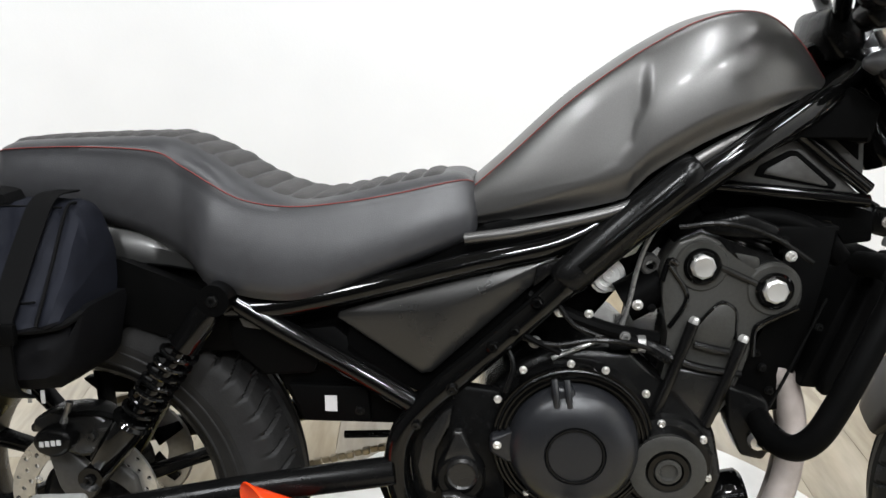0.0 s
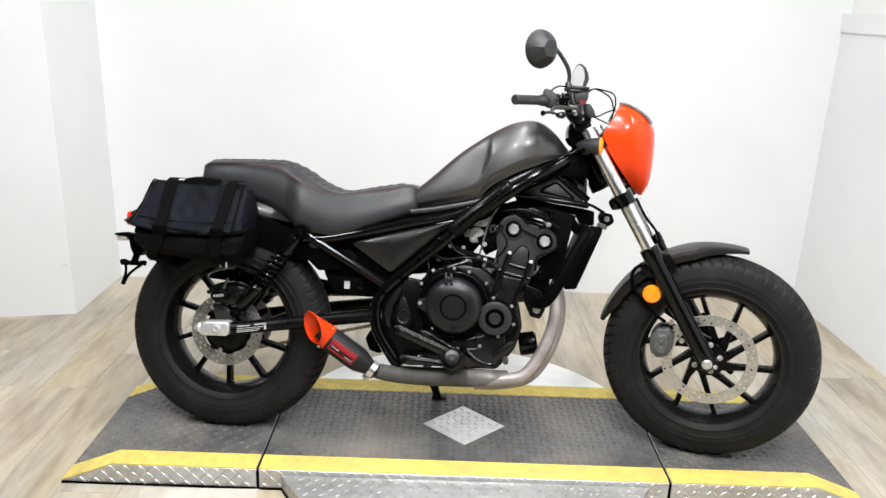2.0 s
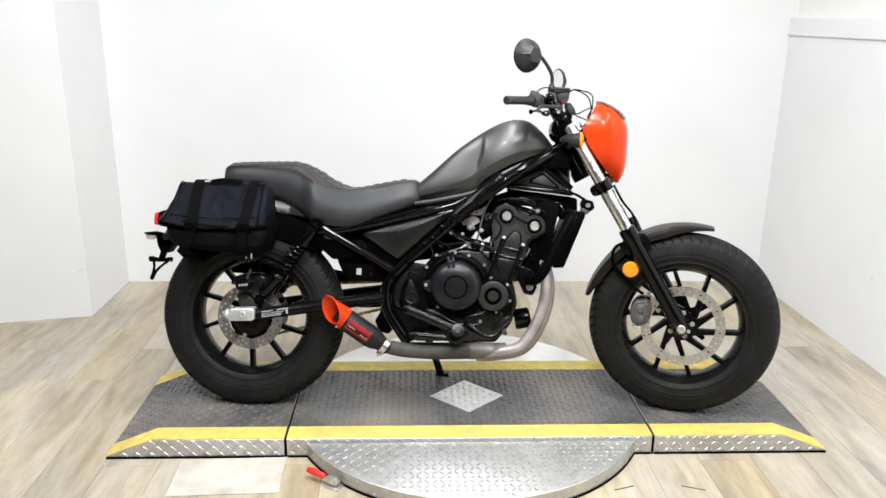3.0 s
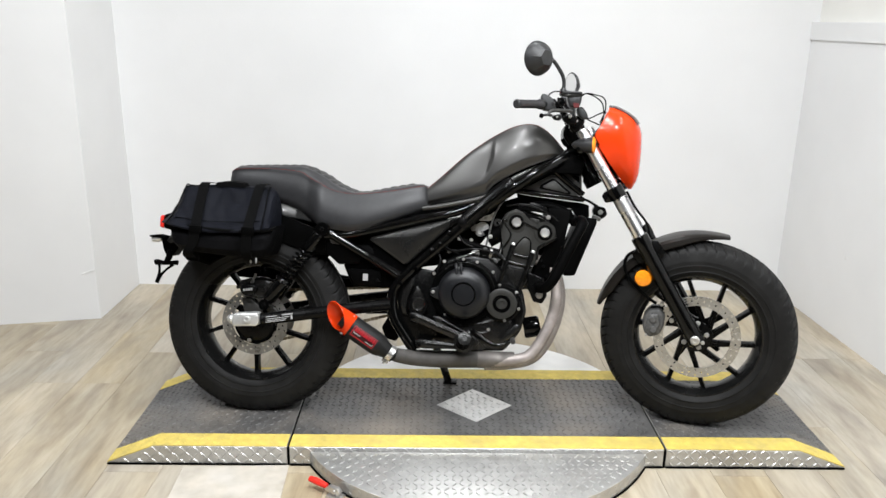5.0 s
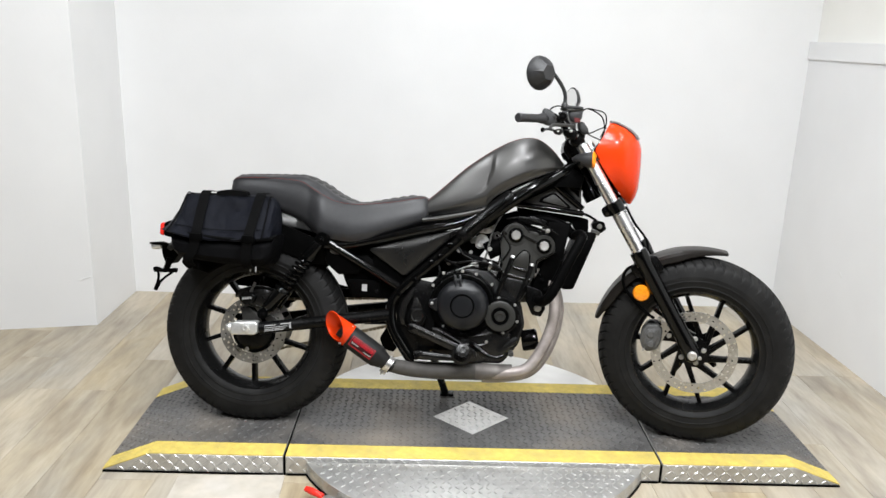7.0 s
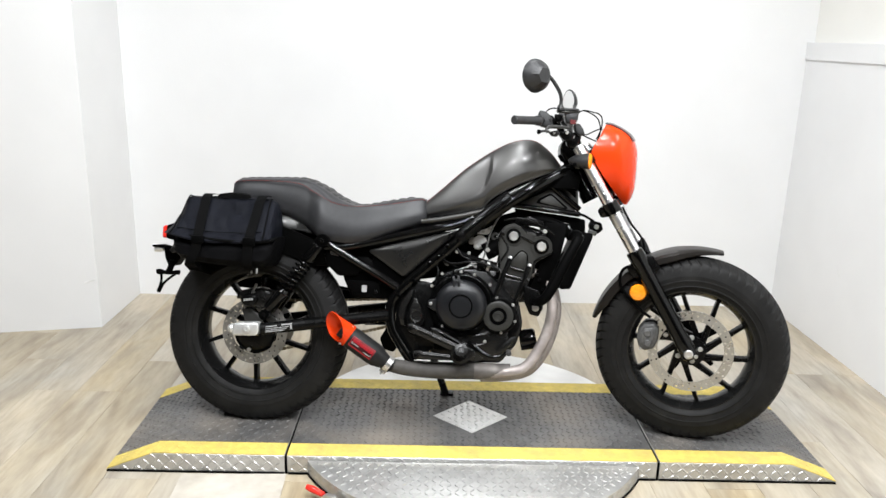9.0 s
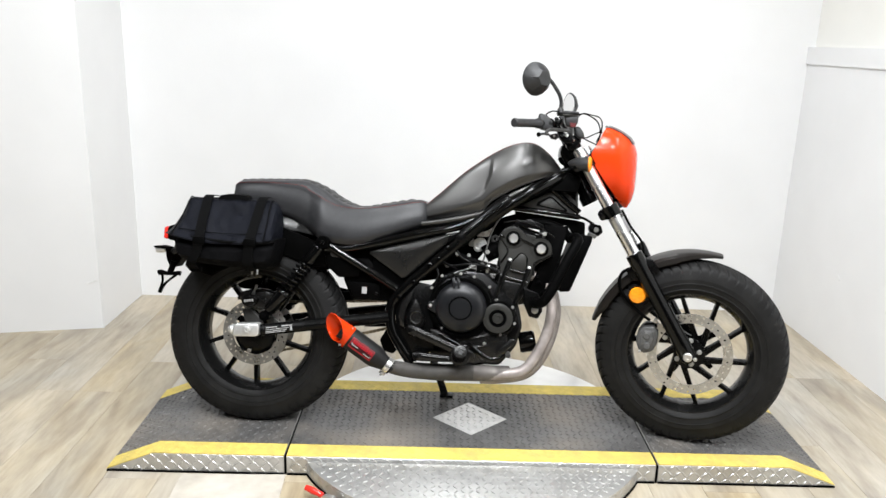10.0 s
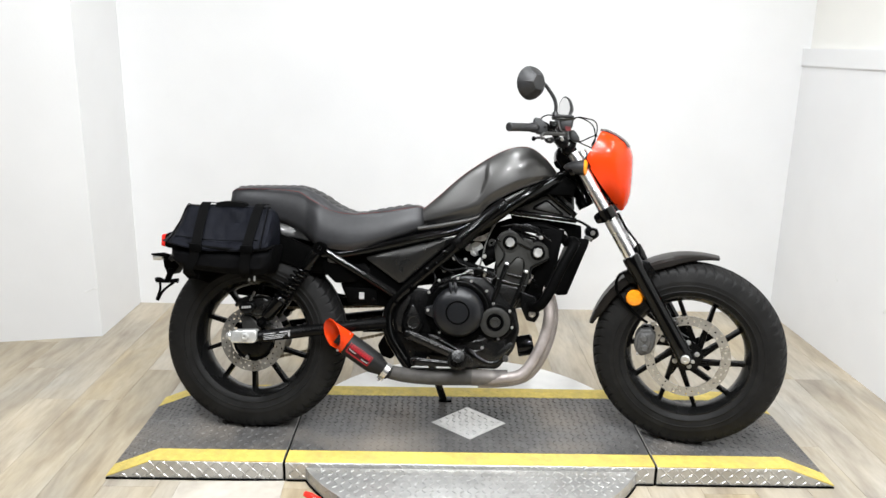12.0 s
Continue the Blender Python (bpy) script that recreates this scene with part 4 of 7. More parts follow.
piece("strut_gusset", slab([(0.262, 0.622), (0.330, 0.612), (0.352, 0.592), (0.272, 0.600)], -0.122, -0.108, 0.003), BRACKET)
piece("under_seat_panel", slab([(0.28, 0.645), (0.40, 0.655), (0.60, 0.715), (0.66, 0.70), (0.58, 0.640), (0.46, 0.575), (0.36, 0.575)], -0.088, 0.088, 0.004), PLASTIC)
tail = piece("tail_lamp", slab([(-0.336, 0.628), (-0.300, 0.622), (-0.270, 0.640), (-0.270, 0.676), (-0.300, 0.686), (-0.334, 0.676)], -0.06, 0.06, 0.010, 3), PLASTIC)
piece("lens", slab([(-0.350, 0.632), (-0.334, 0.628), (-0.334, 0.676), (-0.348, 0.672)], -0.055, 0.055, 0.006, 3), REDLENS, "red tail lamp lens", tail)
plate = piece("plate_bracket", slab([(-0.352, 0.590), (-0.300, 0.602), (-0.270, 0.598), (-0.290, 0.560), (-0.312, 0.528), (-0.334, 0.530), (-0.346, 0.556)], -0.034, 0.034, 0.006, 3), PLASTIC, "slim black number plate bracket")
piece("lamp_shell", lathe([(0, -0.020), (0.009, -0.017), (0.0125, 0.0), (0.011, 0.016), (0, 0.020)], Matrix.Translation((-0.350, -0.07, 0.592)) @ Matrix.Rotation(radians(80), 4, "Y"), 18), ALU, "silvered lamp shell", plate)
piece("lamp_hood", slab([(-0.372, 0.604), (-0.338, 0.608), (-0.312, 0.602), (-0.320, 0.594), (-0.370, 0.598)], -0.085, -0.050, 0.002), PLASTIC, parent=plate)
piece("stalk", tube([(-0.335, -0.07, 0.594), (-0.318, -0.05, 0.590), (-0.305, -0.03, 0.582)], 0.007, 8, 4), PLASTIC, parent=plate)
piece("stem", tube([(-0.318, -0.03, 0.550), (-0.324, -0.03, 0.528), (-0.334, -0.03, 0.502)], 0.011, 10, 3), PLASTIC, parent=plate)
piece("cross_bar", tube([(-0.374, -0.03, 0.505), (-0.364, -0.03, 0.507), (-0.334, -0.03, 0.503), (-0.304, -0.03, 0.507), (-0.293, -0.03, 0.506)], 0.009, 10, 4, radii=[0.010, 0.010, 0.006, 0.008, 0.009]), PLASTIC, parent=plate)
for path in ([(-0.360, -0.03, 0.500), (-0.358, -0.03, 0.480), (-0.361, -0.03, 0.460), (-0.368, -0.03, 0.434)], [(-0.308, -0.03, 0.500), (-0.332, -0.03, 0.482), (-0.352, -0.03, 0.462), (-0.368, -0.03, 0.434)]):
    piece("hanger", tube(path, 0.005, 10, 4, radii=[0.005, 0.004, 0.005, 0.007]), PLASTIC, parent=plate)

group_size = REAR
# swing arm
swing = piece("swing_arm", tube([(0.052, -0.184, 0.341), (0.266, -0.152, 0.372), (0.480, -0.140, 0.404)], 0.0205, 16, 4), SATIN, "black tubular swing arm")
piece("swing_arm", tube([(-0.03, 0.13, 0.323), (0.266, 0.135, 0.372), (0.480, 0.135, 0.404)], 0.0205, 14, 4), SATIN)
group_size = TRUE
piece("axle_block", slab([(-0.042, 0.308), (0.038, 0.311), (0.046, 0.320), (0.047, 0.344), (0.040, 0.356), (-0.036, 0.351), (-0.043, 0.343), (-0.045, 0.318)], -0.206, -0.160, 0.006, 3), ALU, "bright aluminium axle block", swing)
piece("axle_tip", lathe([(0, 0), (0.016, 0.002), (0.018, 0.008), (0.010, 0.020), (0, 0.022)], Matrix.Translation((-0.043, -0.186, 0.330)) @ Matrix.Rotation(radians(-90), 4, "Y"), 20), ALU, parent=swing)
piece("axle_nut", bolt(0.006, -0.206, 0.333, 0.013, 0.007), ALU, parent=swing)
group_size = REAR
arm_dir = (Vector((0.266, -0.152, 0.372)) - Vector((0.052, -0.184, 0.341))).normalized()
tilt = math.degrees(math.atan2(arm_dir.z, arm_dir.x))
arm_turn = Matrix.Rotation(math.atan2(arm_dir.y, arm_dir.x), 4, "Z") @ Matrix.Rotation(radians(-tilt), 4, "Y")
for s0, s1, dw, hh in ((0.022, 0.060, 0.008, 0.003), (0.022, 0.100, 0.001, 0.002), (0.022, 0.092, -0.005, 0.002), (0.022, 0.086, -0.010, 0.002), (0.074, 0.110, 0.009, 0.004), (0.104, 0.110, -0.002, 0.014)):
    mid = Vector((0.052, -0.2050 + abs(dw) * 0.22, 0.341)) + arm_dir * (s0 + s1) / 2 + Vector((0, 0, dw))
    piece("marking", block(s1 - s0, 0.0008, hh, Matrix.Translation(mid) @ arm_turn, 0), INK, parent=swing)
piece("pivot_boss", turned([(0, 0.10), (0.034, 0.10), (0.034, 0.150), (0.030, 0.156), (0.022, 0.156), (0.020, 0.150), (0, 0.150)], 0.572, 0.402, 32), SATIN)
# pivot plate behind the lower rail
piece("pivot_plate", slab([(0.505, 0.500), (0.560, 0.530), (0.625, 0.520), (0.630, 0.400), (0.640, 0.300), (0.575, 0.250), (0.548, 0.262), (0.505, 0.350), (0.498, 0.430)], -0.128, -0.105, 0.006), SATIN)

# shock absorber
def shock(v):
    a, b = Vector((0.246, v, 0.652)), Vector((0.056, v, 0.388))
    d = (b - a).normalized()
    m = Matrix.Translation(a) @ d.to_track_quat("Z", "X").to_matrix().to_4x4()
    ob = piece("shock_absorber", lathe([(0, 0.02), (0.018, 0.02), (0.021, 0.03), (0.021, 0.085), (0.010, 0.086), (0.010, 0.215), (0.026, 0.216), (0.030, 0.222), (0.024, 0.228), (0.022, 0.300), (0.014, 0.312), (0, 0.312)], m, 24), GLOSS, "black spring shock absorber")
    L, turns = 0.135, 8.0
    path = [m @ Vector((0.0235 * math.cos(t), 0.0235 * math.sin(t), 0.086 + L * t / (2 * math.pi * turns))) for t in (2 * math.pi * turns * k / 150 for k in range(151))]
    bm = bmesh.new()
    tube(path, 0.0038, 8, 1, bm)
    piece("spring", bm, GLOSS, parent=ob)
    for q, r in ((a, 0.022), (b, 0.018)):
        piece("eye", lathe([(0.008, -0.018), (r, -0.018), (r, 0.018), (0.008, 0.018), (0.008, -0.018)], Matrix.Translation(q) @ SIDE, 20), GLOSS, parent=ob)
        piece("eye_bolt", bolt(q.x, v - 0.016 if v < 0 else v - 0.02, q.z, 0.008, 0.008), SATIN, parent=ob)


shock(-0.150)
shock(0.150)

# rear brake
group_size = TRUE
cal = piece("rear_caliper", slab([(-0.052, 0.436), (-0.046, 0.452), (-0.022, 0.460), (0.012, 0.466), (0.046, 0.463), (0.072, 0.446), (0.078, 0.420), (0.062, 0.398), (0.020, 0.392), (-0.020, 0.404)], -0.132, -0.080, 0.008, 3), CASTBLACK)
piece("cap", slab([(-0.028, 0.442), (-0.009, 0.448), (0.015, 0.446), (0.024, 0.434), (0.020, 0.418), (0.008, 0.407), (-0.010, 0.404), (-0.027, 0.410), (-0.036, 0.425)], -0.160, -0.128, 0.009, 3), SATIN, parent=cal)
for k in range(4):
    piece("marking", block(0.0062, 0.0008, 0.008, Matrix.Translation((-0.019 + 0.0085 * k, -0.1605, 0.4255 + 0.0012 * k)), 0), INK, parent=cal)
piece("bracket", slab([(-0.044, 0.388), (-0.012, 0.396), (0.020, 0.366), (0.034, 0.338), (0.020, 0.316), (-0.015, 0.312), (-0.030, 0.333)], -0.112, -0.096, 0.005, 3), BRACKET, parent=cal)
piece("bracket", slab([(0.034, 0.360), (0.060, 0.372), (0.086, 0.350), (0.092, 0.320), (0.082, 0.318), (0.070, 0.340), (0.048, 0.345)], -0.108, -0.094, 0.004, 3), BRACKET, parent=cal)
piece("slide_pin", tube([(0.050, -0.125, 0.440), (0.078, -0.128, 0.446), (0.100, -0.126, 0.448)], 0.009, 10, 3), CASTBLACK, parent=cal)
piece("caliper_lug", tube([(-0.058, -0.11, 0.428), (-0.046, -0.115, 0.432), (-0.030, -0.118, 0.436)], 0.007, 10, 3), CASTBLACK, parent=cal)
piece("caliper_screw", bolt(0.040, -0.132, 0.428, 0.008, 0.007), CASTBLACK, parent=cal)
piece("bleed_nipple", tube([(-0.001, -0.132, 0.446), (0.006, -0.132, 0.463), (0.012, -0.132, 0.479)], 0.0045, 10, 3, radii=[0.0055, 0.004, 0.0048]), BRIGHTPIPE, parent=cal)
piece("disc_bolt", bolt(-0.068, -0.100, 0.340, 0.005, 0.005), BOLT, parent=cal)
piece("brake_hose", tube([(0.007, -0.13, 0.458), (0.033, -0.132, 0.462), (0.060, -0.13, 0.460), (0.090, -0.125, 0.448), (0.120, -0.115, 0.452)], 0.0045, 10, 5), PLASTIC)
group_size = REAR
piece("brake_hose", tube([(0.06, -0.105, 0.435), (0.10, -0.10, 0.480), (0.15, -0.095, 0.505), (0.20, -0.085, 0.53)], 0.005, 8, 6), PLASTIC)
piece("hub_plate", turned([(0, 0.06), (0.070, 0.06), (0.072, 0.078), (0.055, 0.092), (0.03, 0.098), (0, 0.098)], 0.0, RW, 40), SATIN)
piece("hub_bolt", bolt(-0.013, -0.098, 0.252, 0.006, 0.006), BOLT)

group_size = TRUE
piece("chain_guard", slab([(-0.150, 0.442), (-0.12, 0.478), (-0.05, 0.496), (0.06, 0.492), (0.20, 0.472), (0.30, 0.455), (0.30, 0.430), (0.15, 0.428), (0.02, 0.430), (-0.08, 0.438)], 0.105, 0.122, 0.004), PLASTIC, "black plastic chain guard")
group_size = REAR
sprocket = piece("rear_sprocket", turned([(0.052, -0.096), (0.094, -0.096), (0.097, -0.093), (0.094, -0.090), (0.052, -0.090), (0.052, -0.096)], RU, RW, 48), DISC, "steel rear sprocket with drive chain")
BRASS = material("oily_chain", (0.30, 0.25, 0.17), 0.45, 0.7, grain=0.2, grain_scale=60)
def chain_run(a, b, n):
    a, b = Vector(a), Vector(b)
    bm = bmesh.new()
    d = (b - a).normalized()
    turn = Matrix.Rotation(-math.atan2(d.z, d.x), 4, "Y")
    for k in range(n):
        q = a.lerp(b, (k + 0.5) / n)
        block((b - a).length / n * 0.92, 0.004 if k % 2 else 0.012, 0.011, Matrix.Translation(q) @ turn, 0.0015, 1, bm)
    return bm


for a, b in (((0.0, 0.093, RW - 0.098), (0.56, 0.093, 0.362)), ((0.0, 0.093, RW + 0.098), (0.56, 0.093, 0.442))):
    tagged(piece("chain_run", chain_run(a, b, 40), BRASS, parent=sprocket), kind="stuff")
tagged(piece("chain_wrap", loft([[(RU - r * math.sin(t), v, RW + r * math.cos(t)) for r, v in ((0.092, 0.087), (0.103, 0.087), (0.103, 0.099), (0.092, 0.099))] for t in (math.pi * k / 24 for k in range(25))]), BRASS, parent=sprocket), kind="stuff")
piece("chain_guard", slab([(-0.09, 0.440), (0.10, 0.452), (0.46, 0.470), (0.46, 0.438), (0.10, 0.420), (-0.06, 0.415)], 0.085, 0.112, 0.004), PLASTIC)

group_size = MIDDLE
# engine block
CASES = Matrix.Translation((-0.002, 0.032, -0.005)) @ MIDDLE
UPPER = Matrix.Translation((0.014, 0.064, -0.003)) @ MIDDLE
group_size = CASES
piece("crankcase", slab([(0.600, 0.300), (0.585, 0.400), (0.600, 0.505), (0.650, 0.560), (0.700, 0.583), (0.800, 0.580), (0.860, 0.522), (0.915, 0.470), (0.930, 0.400), (0.912, 0.330), (0.860, 0.262), (0.700, 0.258)], -0.140, 0.150, 0.012, 3), ENGINE, "black engine crankcase")
group_size = UPPER
piece("cylinder_block", slab([(0.800, 0.500), (0.880, 0.462), (0.945, 0.470), (1.000, 0.600), (1.005, 0.680), (0.880, 0.735), (0.838, 0.700), (0.838, 0.640)], -0.118, 0.120, 0.010, 3), ENGINE)
group_size = TRUE
HEAD_EDGE = [(0.842, 0.691), (0.856, 0.715), (0.887, 0.727), (0.914, 0.715), (0.930, 0.690), (0.965, 0.669), (0.983, 0.682), (1.011, 0.675), (1.024, 0.643), (1.019, 0.627), (0.991, 0.607), (0.964, 0.598), (0.962, 0.562), (0.953, 0.541), (0.934, 0.491), (0.914, 0.453), (0.855, 0.468), (0.827, 0.472), (0.852, 0.543), (0.849, 0.588), (0.840, 0.637), (0.836, 0.673)]
head = piece("cylinder_head", slab(HEAD_EDGE, -0.100, -0.045, 0.005, 3), ENGINE_GREY, "grey-black cylinder head cover with bright caps")
piece("spear_panel", slab([(0.885, 0.598), (0.913, 0.631), (0.927, 0.631), (0.937, 0.621), (0.938, 0.589), (0.930, 0.564), (0.882, 0.574)], -0.105, -0.096, 0.003), ENGINE_GREY, parent=head)
for path, r in (([(0.847, 0.682), (0.869, 0.650), (0.870, 0.630), (0.850, 0.597)], 0.0034), ([(1.018, 0.628), (0.975, 0.607), (0.9635, 0.595), (0.963, 0.559)], 0.0038),
                ([(0.881, 0.592), (0.913, 0.630), (0.927, 0.630), (0.938, 0.618), (0.938, 0.583)], 0.0032), ([(0.913, 0.682), (0.941, 0.669), (0.964, 0.659)], 0.0045), ([(0.838, 0.662), (0.846, 0.690), (0.858, 0.684)], 0.004)):
    piece("rib", tube([(u, -0.1015, w) for u, w in path], r, 8, 3), GLOSS, parent=head)
piece("cam_cover", slab([(0.845, 0.690), (0.858, 0.720), (0.888, 0.733), (0.918, 0.719), (0.945, 0.708), (0.985, 0.694), (1.012, 0.682), (0.985, 0.676), (0.962, 0.664), (0.935, 0.676), (0.915, 0.690), (0.890, 0.706), (0.864, 0.700)], -0.092, 0.06, 0.005, 3), ENGINE, parent=head)
piece("recess", slab([(0.932, 0.700), (0.965, 0.694), (0.968, 0.676), (0.948, 0.676)], -0.0965, -0.080, 0.003), ENGINE_GREY, parent=head)
piece("barrel", slab([(0.853, 0.545), (0.948, 0.530), (0.914, 0.456), (0.857, 0.470), (0.836, 0.482)], -0.106, -0.05, 0.008, 3), CASTBLACK, parent=head)
for path in ([(0.851, -0.108, 0.557), (0.891, -0.111, 0.545), (0.947, -0.108, 0.535)], [(0.884, -0.106, 0.576), (0.908, -0.107, 0.570), (0.930, -0.106, 0.566)]):
    piece("cross_band", tube(path, 0.0052, 8, 3), ENGINE, parent=head)
for (u0, w0), (u1, w1) in (((0.880, 0.606), (0.836, 0.476)), ((0.946, 0.582), (0.905, 0.461))):
    piece("stud_column", tube([(u0, -0.110, w0), ((u0 + u1) / 2, -0.113, (w0 + w1) / 2), (u1, -0.110, w1)], 0.0078, 12, 2, radii=[0.0082, 0.0076, 0.0072]), ENGINE, parent=head)
    piece("head_bolt", lathe([(0, 0), (0.0072, 0), (0.0072, 0.006), (0.005, 0.009), (0, 0.009)], Matrix.Translation((u0, -0.111, w0)) @ Matrix.Rotation(radians(18), 4, "Y"), 6), BOLT, parent=head)
for u, w in ((0.889, 0.683), (0.985, 0.651)):
    piece("cap_lobe", turned([(0, 0.05), (0.037, 0.05), (0.037, 0.098), (0.033, 0.1025), (0, 0.1025)], u, w, 36), ENGINE_GREY, parent=head)
    piece("cap_seat", turned([(0.012, 0.100), (0.0245, 0.100), (0.0250, 0.106), (0.0215, 0.110), (0.0185, 0.106), (0.012, 0.105)], u, w, 30), GLOSS, parent=head)
    piece("bright_cap", turned([(0, 0.103), (0.0168, 0.103), (0.0168, 0.111), (0.0135, 0.1145), (0, 0.1135)], u, w, 8), BOLT, "bright zinc cap", head)
for u, w, v in ((0.828, 0.621, -0.09), (0.807, 0.583, -0.10), (0.9815, 0.694, -0.08), (0.978, 0.553, -0.07)):
    piece("head_bolt", bolt(u, v, w, 0.0050, 0.007), SATIN, parent=head)

# clutch side
group_size = CASES
case = piece("engine_cover", turned([(0, 0.10), (0.108, 0.10), (0.112, 0.150), (0.106, 0.166), (0.096, 0.172), (0.09, 0.170), (0, 0.170)], 0.722, 0.458, 48), ENGINE, "black engine side cover with bright bolts")
piece("clutch_cover", turned([(0, 0.165), (0.082, 0.165), (0.086, 0.172), (0.083, 0.192), (0.072, 0.205), (0.050, 0.211), (0.040, 0.212), (0.0385, 0.208), (0.036, 0.208), (0.034, 0.211), (0.02, 0.212), (0, 0.212)], 0.722, 0.458, 56), CLUTCH, "dark blue-black round clutch cover", case)
piece("cover_ring", turned([(0.0345, 0.2105), (0.0355, 0.2135), (0.0375, 0.2135), (0.0385, 0.2105)], 0.722, 0.458, 48), SATIN, parent=case)
piece("cover_ear", slab([(0.612, 0.470), (0.612, 0.448), (0.632, 0.436), (0.680, 0.420), (0.690, 0.490), (0.640, 0.478)], -0.188, -0.165, 0.006, 3), CLUTCH, parent=case)
piece("cable_clamp", slab([(0.692, 0.548), (0.720, 0.545), (0.726, 0.520), (0.706, 0.510), (0.690, 0.525)], -0.200, -0.168, 0.006, 3), CLUTCH, parent=case)
for r, h in ((0.092, 0.176), (0.0985, 0.1745), (0.105, 0.169)):
    piece("case_ring", turned([(r - 0.0022, h - 0.006), (r - 0.0012, h + 0.001), (r + 0.0012, h + 0.001), (r + 0.0022, h - 0.006)], 0.722, 0.458, 56), GLOSS, parent=case)
piece("ear_bolt", bolt(0.622, -0.188, 0.460, 0.0048, 0.005), BOLT, parent=case)
for u in (0.694, 0.710):
    piece("cable_end", tube([(u, -0.196, 0.556), (u + 0.002, -0.204, 0.540), (u + 0.004, -0.204, 0.522)], 0.0045, 8, 3), CLUTCH, parent=case)
group_size = MIDDLE
piece("pivot_cap", turned([(0, 0.150), (0.021, 0.150), (0.0225, 0.158), (0.0195, 0.163), (0.017, 0.161), (0, 0.161)], 0.574, 0.412, 28), CASTBLACK, "", case)
piece("pivot_arm", slab([(0.560, 0.470), (0.574, 0.472), (0.588, 0.436), (0.602, 0.412), (0.598, 0.384), (0.570, 0.376), (0.548, 0.388), (0.545, 0.412), (0.556, 0.430)], -0.152, -0.136, 0.005, 3), CASTBLACK, "", case)
piece("chain_cover", slab([(0.520, 0.452), (0.545, 0.490), (0.560, 0.500), (0.556, 0.470), (0.534, 0.438), (0.528, 0.396), (0.538, 0.372), (0.520, 0.378), (0.512, 0.412)], -0.140, -0.128, 0.003, 2), CASTBLACK, "", case)
piece("engine_mount", slab([(0.985, 0.742), (1.070, 0.742), (1.050, 0.690), (1.045, 0.60), (1.01, 0.48), (0.955, 0.47), (0.94, 0.52), (0.985, 0.60), (1.005, 0.66), (0.990, 0.705)], -0.070, 0.07, 0.006), PLASTIC)
for u, w in ((0.995, 0.722), (1.016, 0.640), (0.978, 0.545), (0.990, 0.512)):
    piece("mount_bolt", bolt(u, -0.076 if u > 0.96 else -0.142, w, 0.0055, 0.007), SATIN)
group_size = CASES
case2 = piece("pulse_cover", turned([(0, 0.12), (0.064, 0.12), (0.064, 0.160), (0.058, 0.168), (0.0, 0.168)], 0.846, 0.428, 40), ENGINE)
piece("cover_ring", turned([(0.046, 0.166), (0.050, 0.184), (0.042, 0.187), (0.030, 0.186), (0.028, 0.180), (0.018, 0.180), (0.017, 0.187), (0.012, 0.188), (0.010, 0.184), (0, 0.184)], 0.846, 0.428, 40), ENGINE_GREY, parent=case2)
piece("groove_ring", turned([(0.0185, 0.181), (0.0200, 0.1875), (0.0265, 0.1875), (0.0280, 0.181)], 0.846, 0.428, 36), GLOSS, parent=case2)
for u, w in ((0.717, 0.570), (0.762, 0.562), (0.655, 0.560), (0.622, 0.518), (0.815, 0.531), (0.618, 0.458), (0.662, 0.385)):
    piece("case_bolt", bolt(u, -0.170, w, 0.0044, 0.007), BOLT, parent=case)
for u, w in ((0.838, 0.487), (0.893, 0.466), (0.902, 0.412), (0.858, 0.372), (0.806, 0.338)):
    piece("case_bolt", bolt(u, -0.164, w, 0.0046, 0.007), BOLT, parent=case2)
piece("sump", slab([(0.690, 0.395), (0.780, 0.392), (0.815, 0.368), (0.880, 0.372), (0.885, 0.335), (0.850, 0.285), (0.770, 0.262), (0.690, 0.285)], -0.155, -0.11, 0.008, 3), CASTBLACK)
piece("sump_rib", tube([(0.740, -0.156, 0.350), (0.800, -0.157, 0.362), (0.822, -0.156, 0.372)], 0.004, 8, 3), CASTBLACK)
piece("sump_rib", tube([(0.735, -0.156, 0.325), (0.790, -0.157, 0.325), (0.81, -0.156, 0.335)], 0.004, 8, 3), CASTBLACK)
piece("oil_filter", lathe([(0, 0), (0.033, 0), (0.036, 0.006), (0.036, 0.050), (0.030, 0.056), (0, 0.056)], Matrix.Translation((0.924, -0.075, 0.334)) @ Matrix.Rotation(radians(78), 4, "Y"), 28), GLOSS)

# throttle body and hoses
group_size = TRUE
throttle = piece("throttle_body", turned([(0, -0.02), (0.0225, -0.02), (0.0240, 0.036), (0.0240, 0.044), (0.0225, 0.0465), (0.0165, 0.0465), (0.0155, 0.0445), (0.0095, 0.0445), (0.0085, 0.048), (0.0035, 0.048), (0.0030, 0.045), (0, 0.045)], 0.775, 0.655, 36), PALEALU, "bright cast aluminium throttle body")
piece("throttle_ear", slab([(0.752, 0.656), (0.753, 0.636), (0.762, 0.629), (0.772, 0.628), (0.785, 0.634), (0.778, 0.650)], -0.042, -0.030, 0.002), PALEALU, parent=throttle)
piece("throttle_bracket", slab([(0.734, 0.658), (0.747, 0.675), (0.757, 0.668), (0.754, 0.646), (0.737, 0.646)], -0.040, -0.02, 0.003), ALU, parent=throttle)
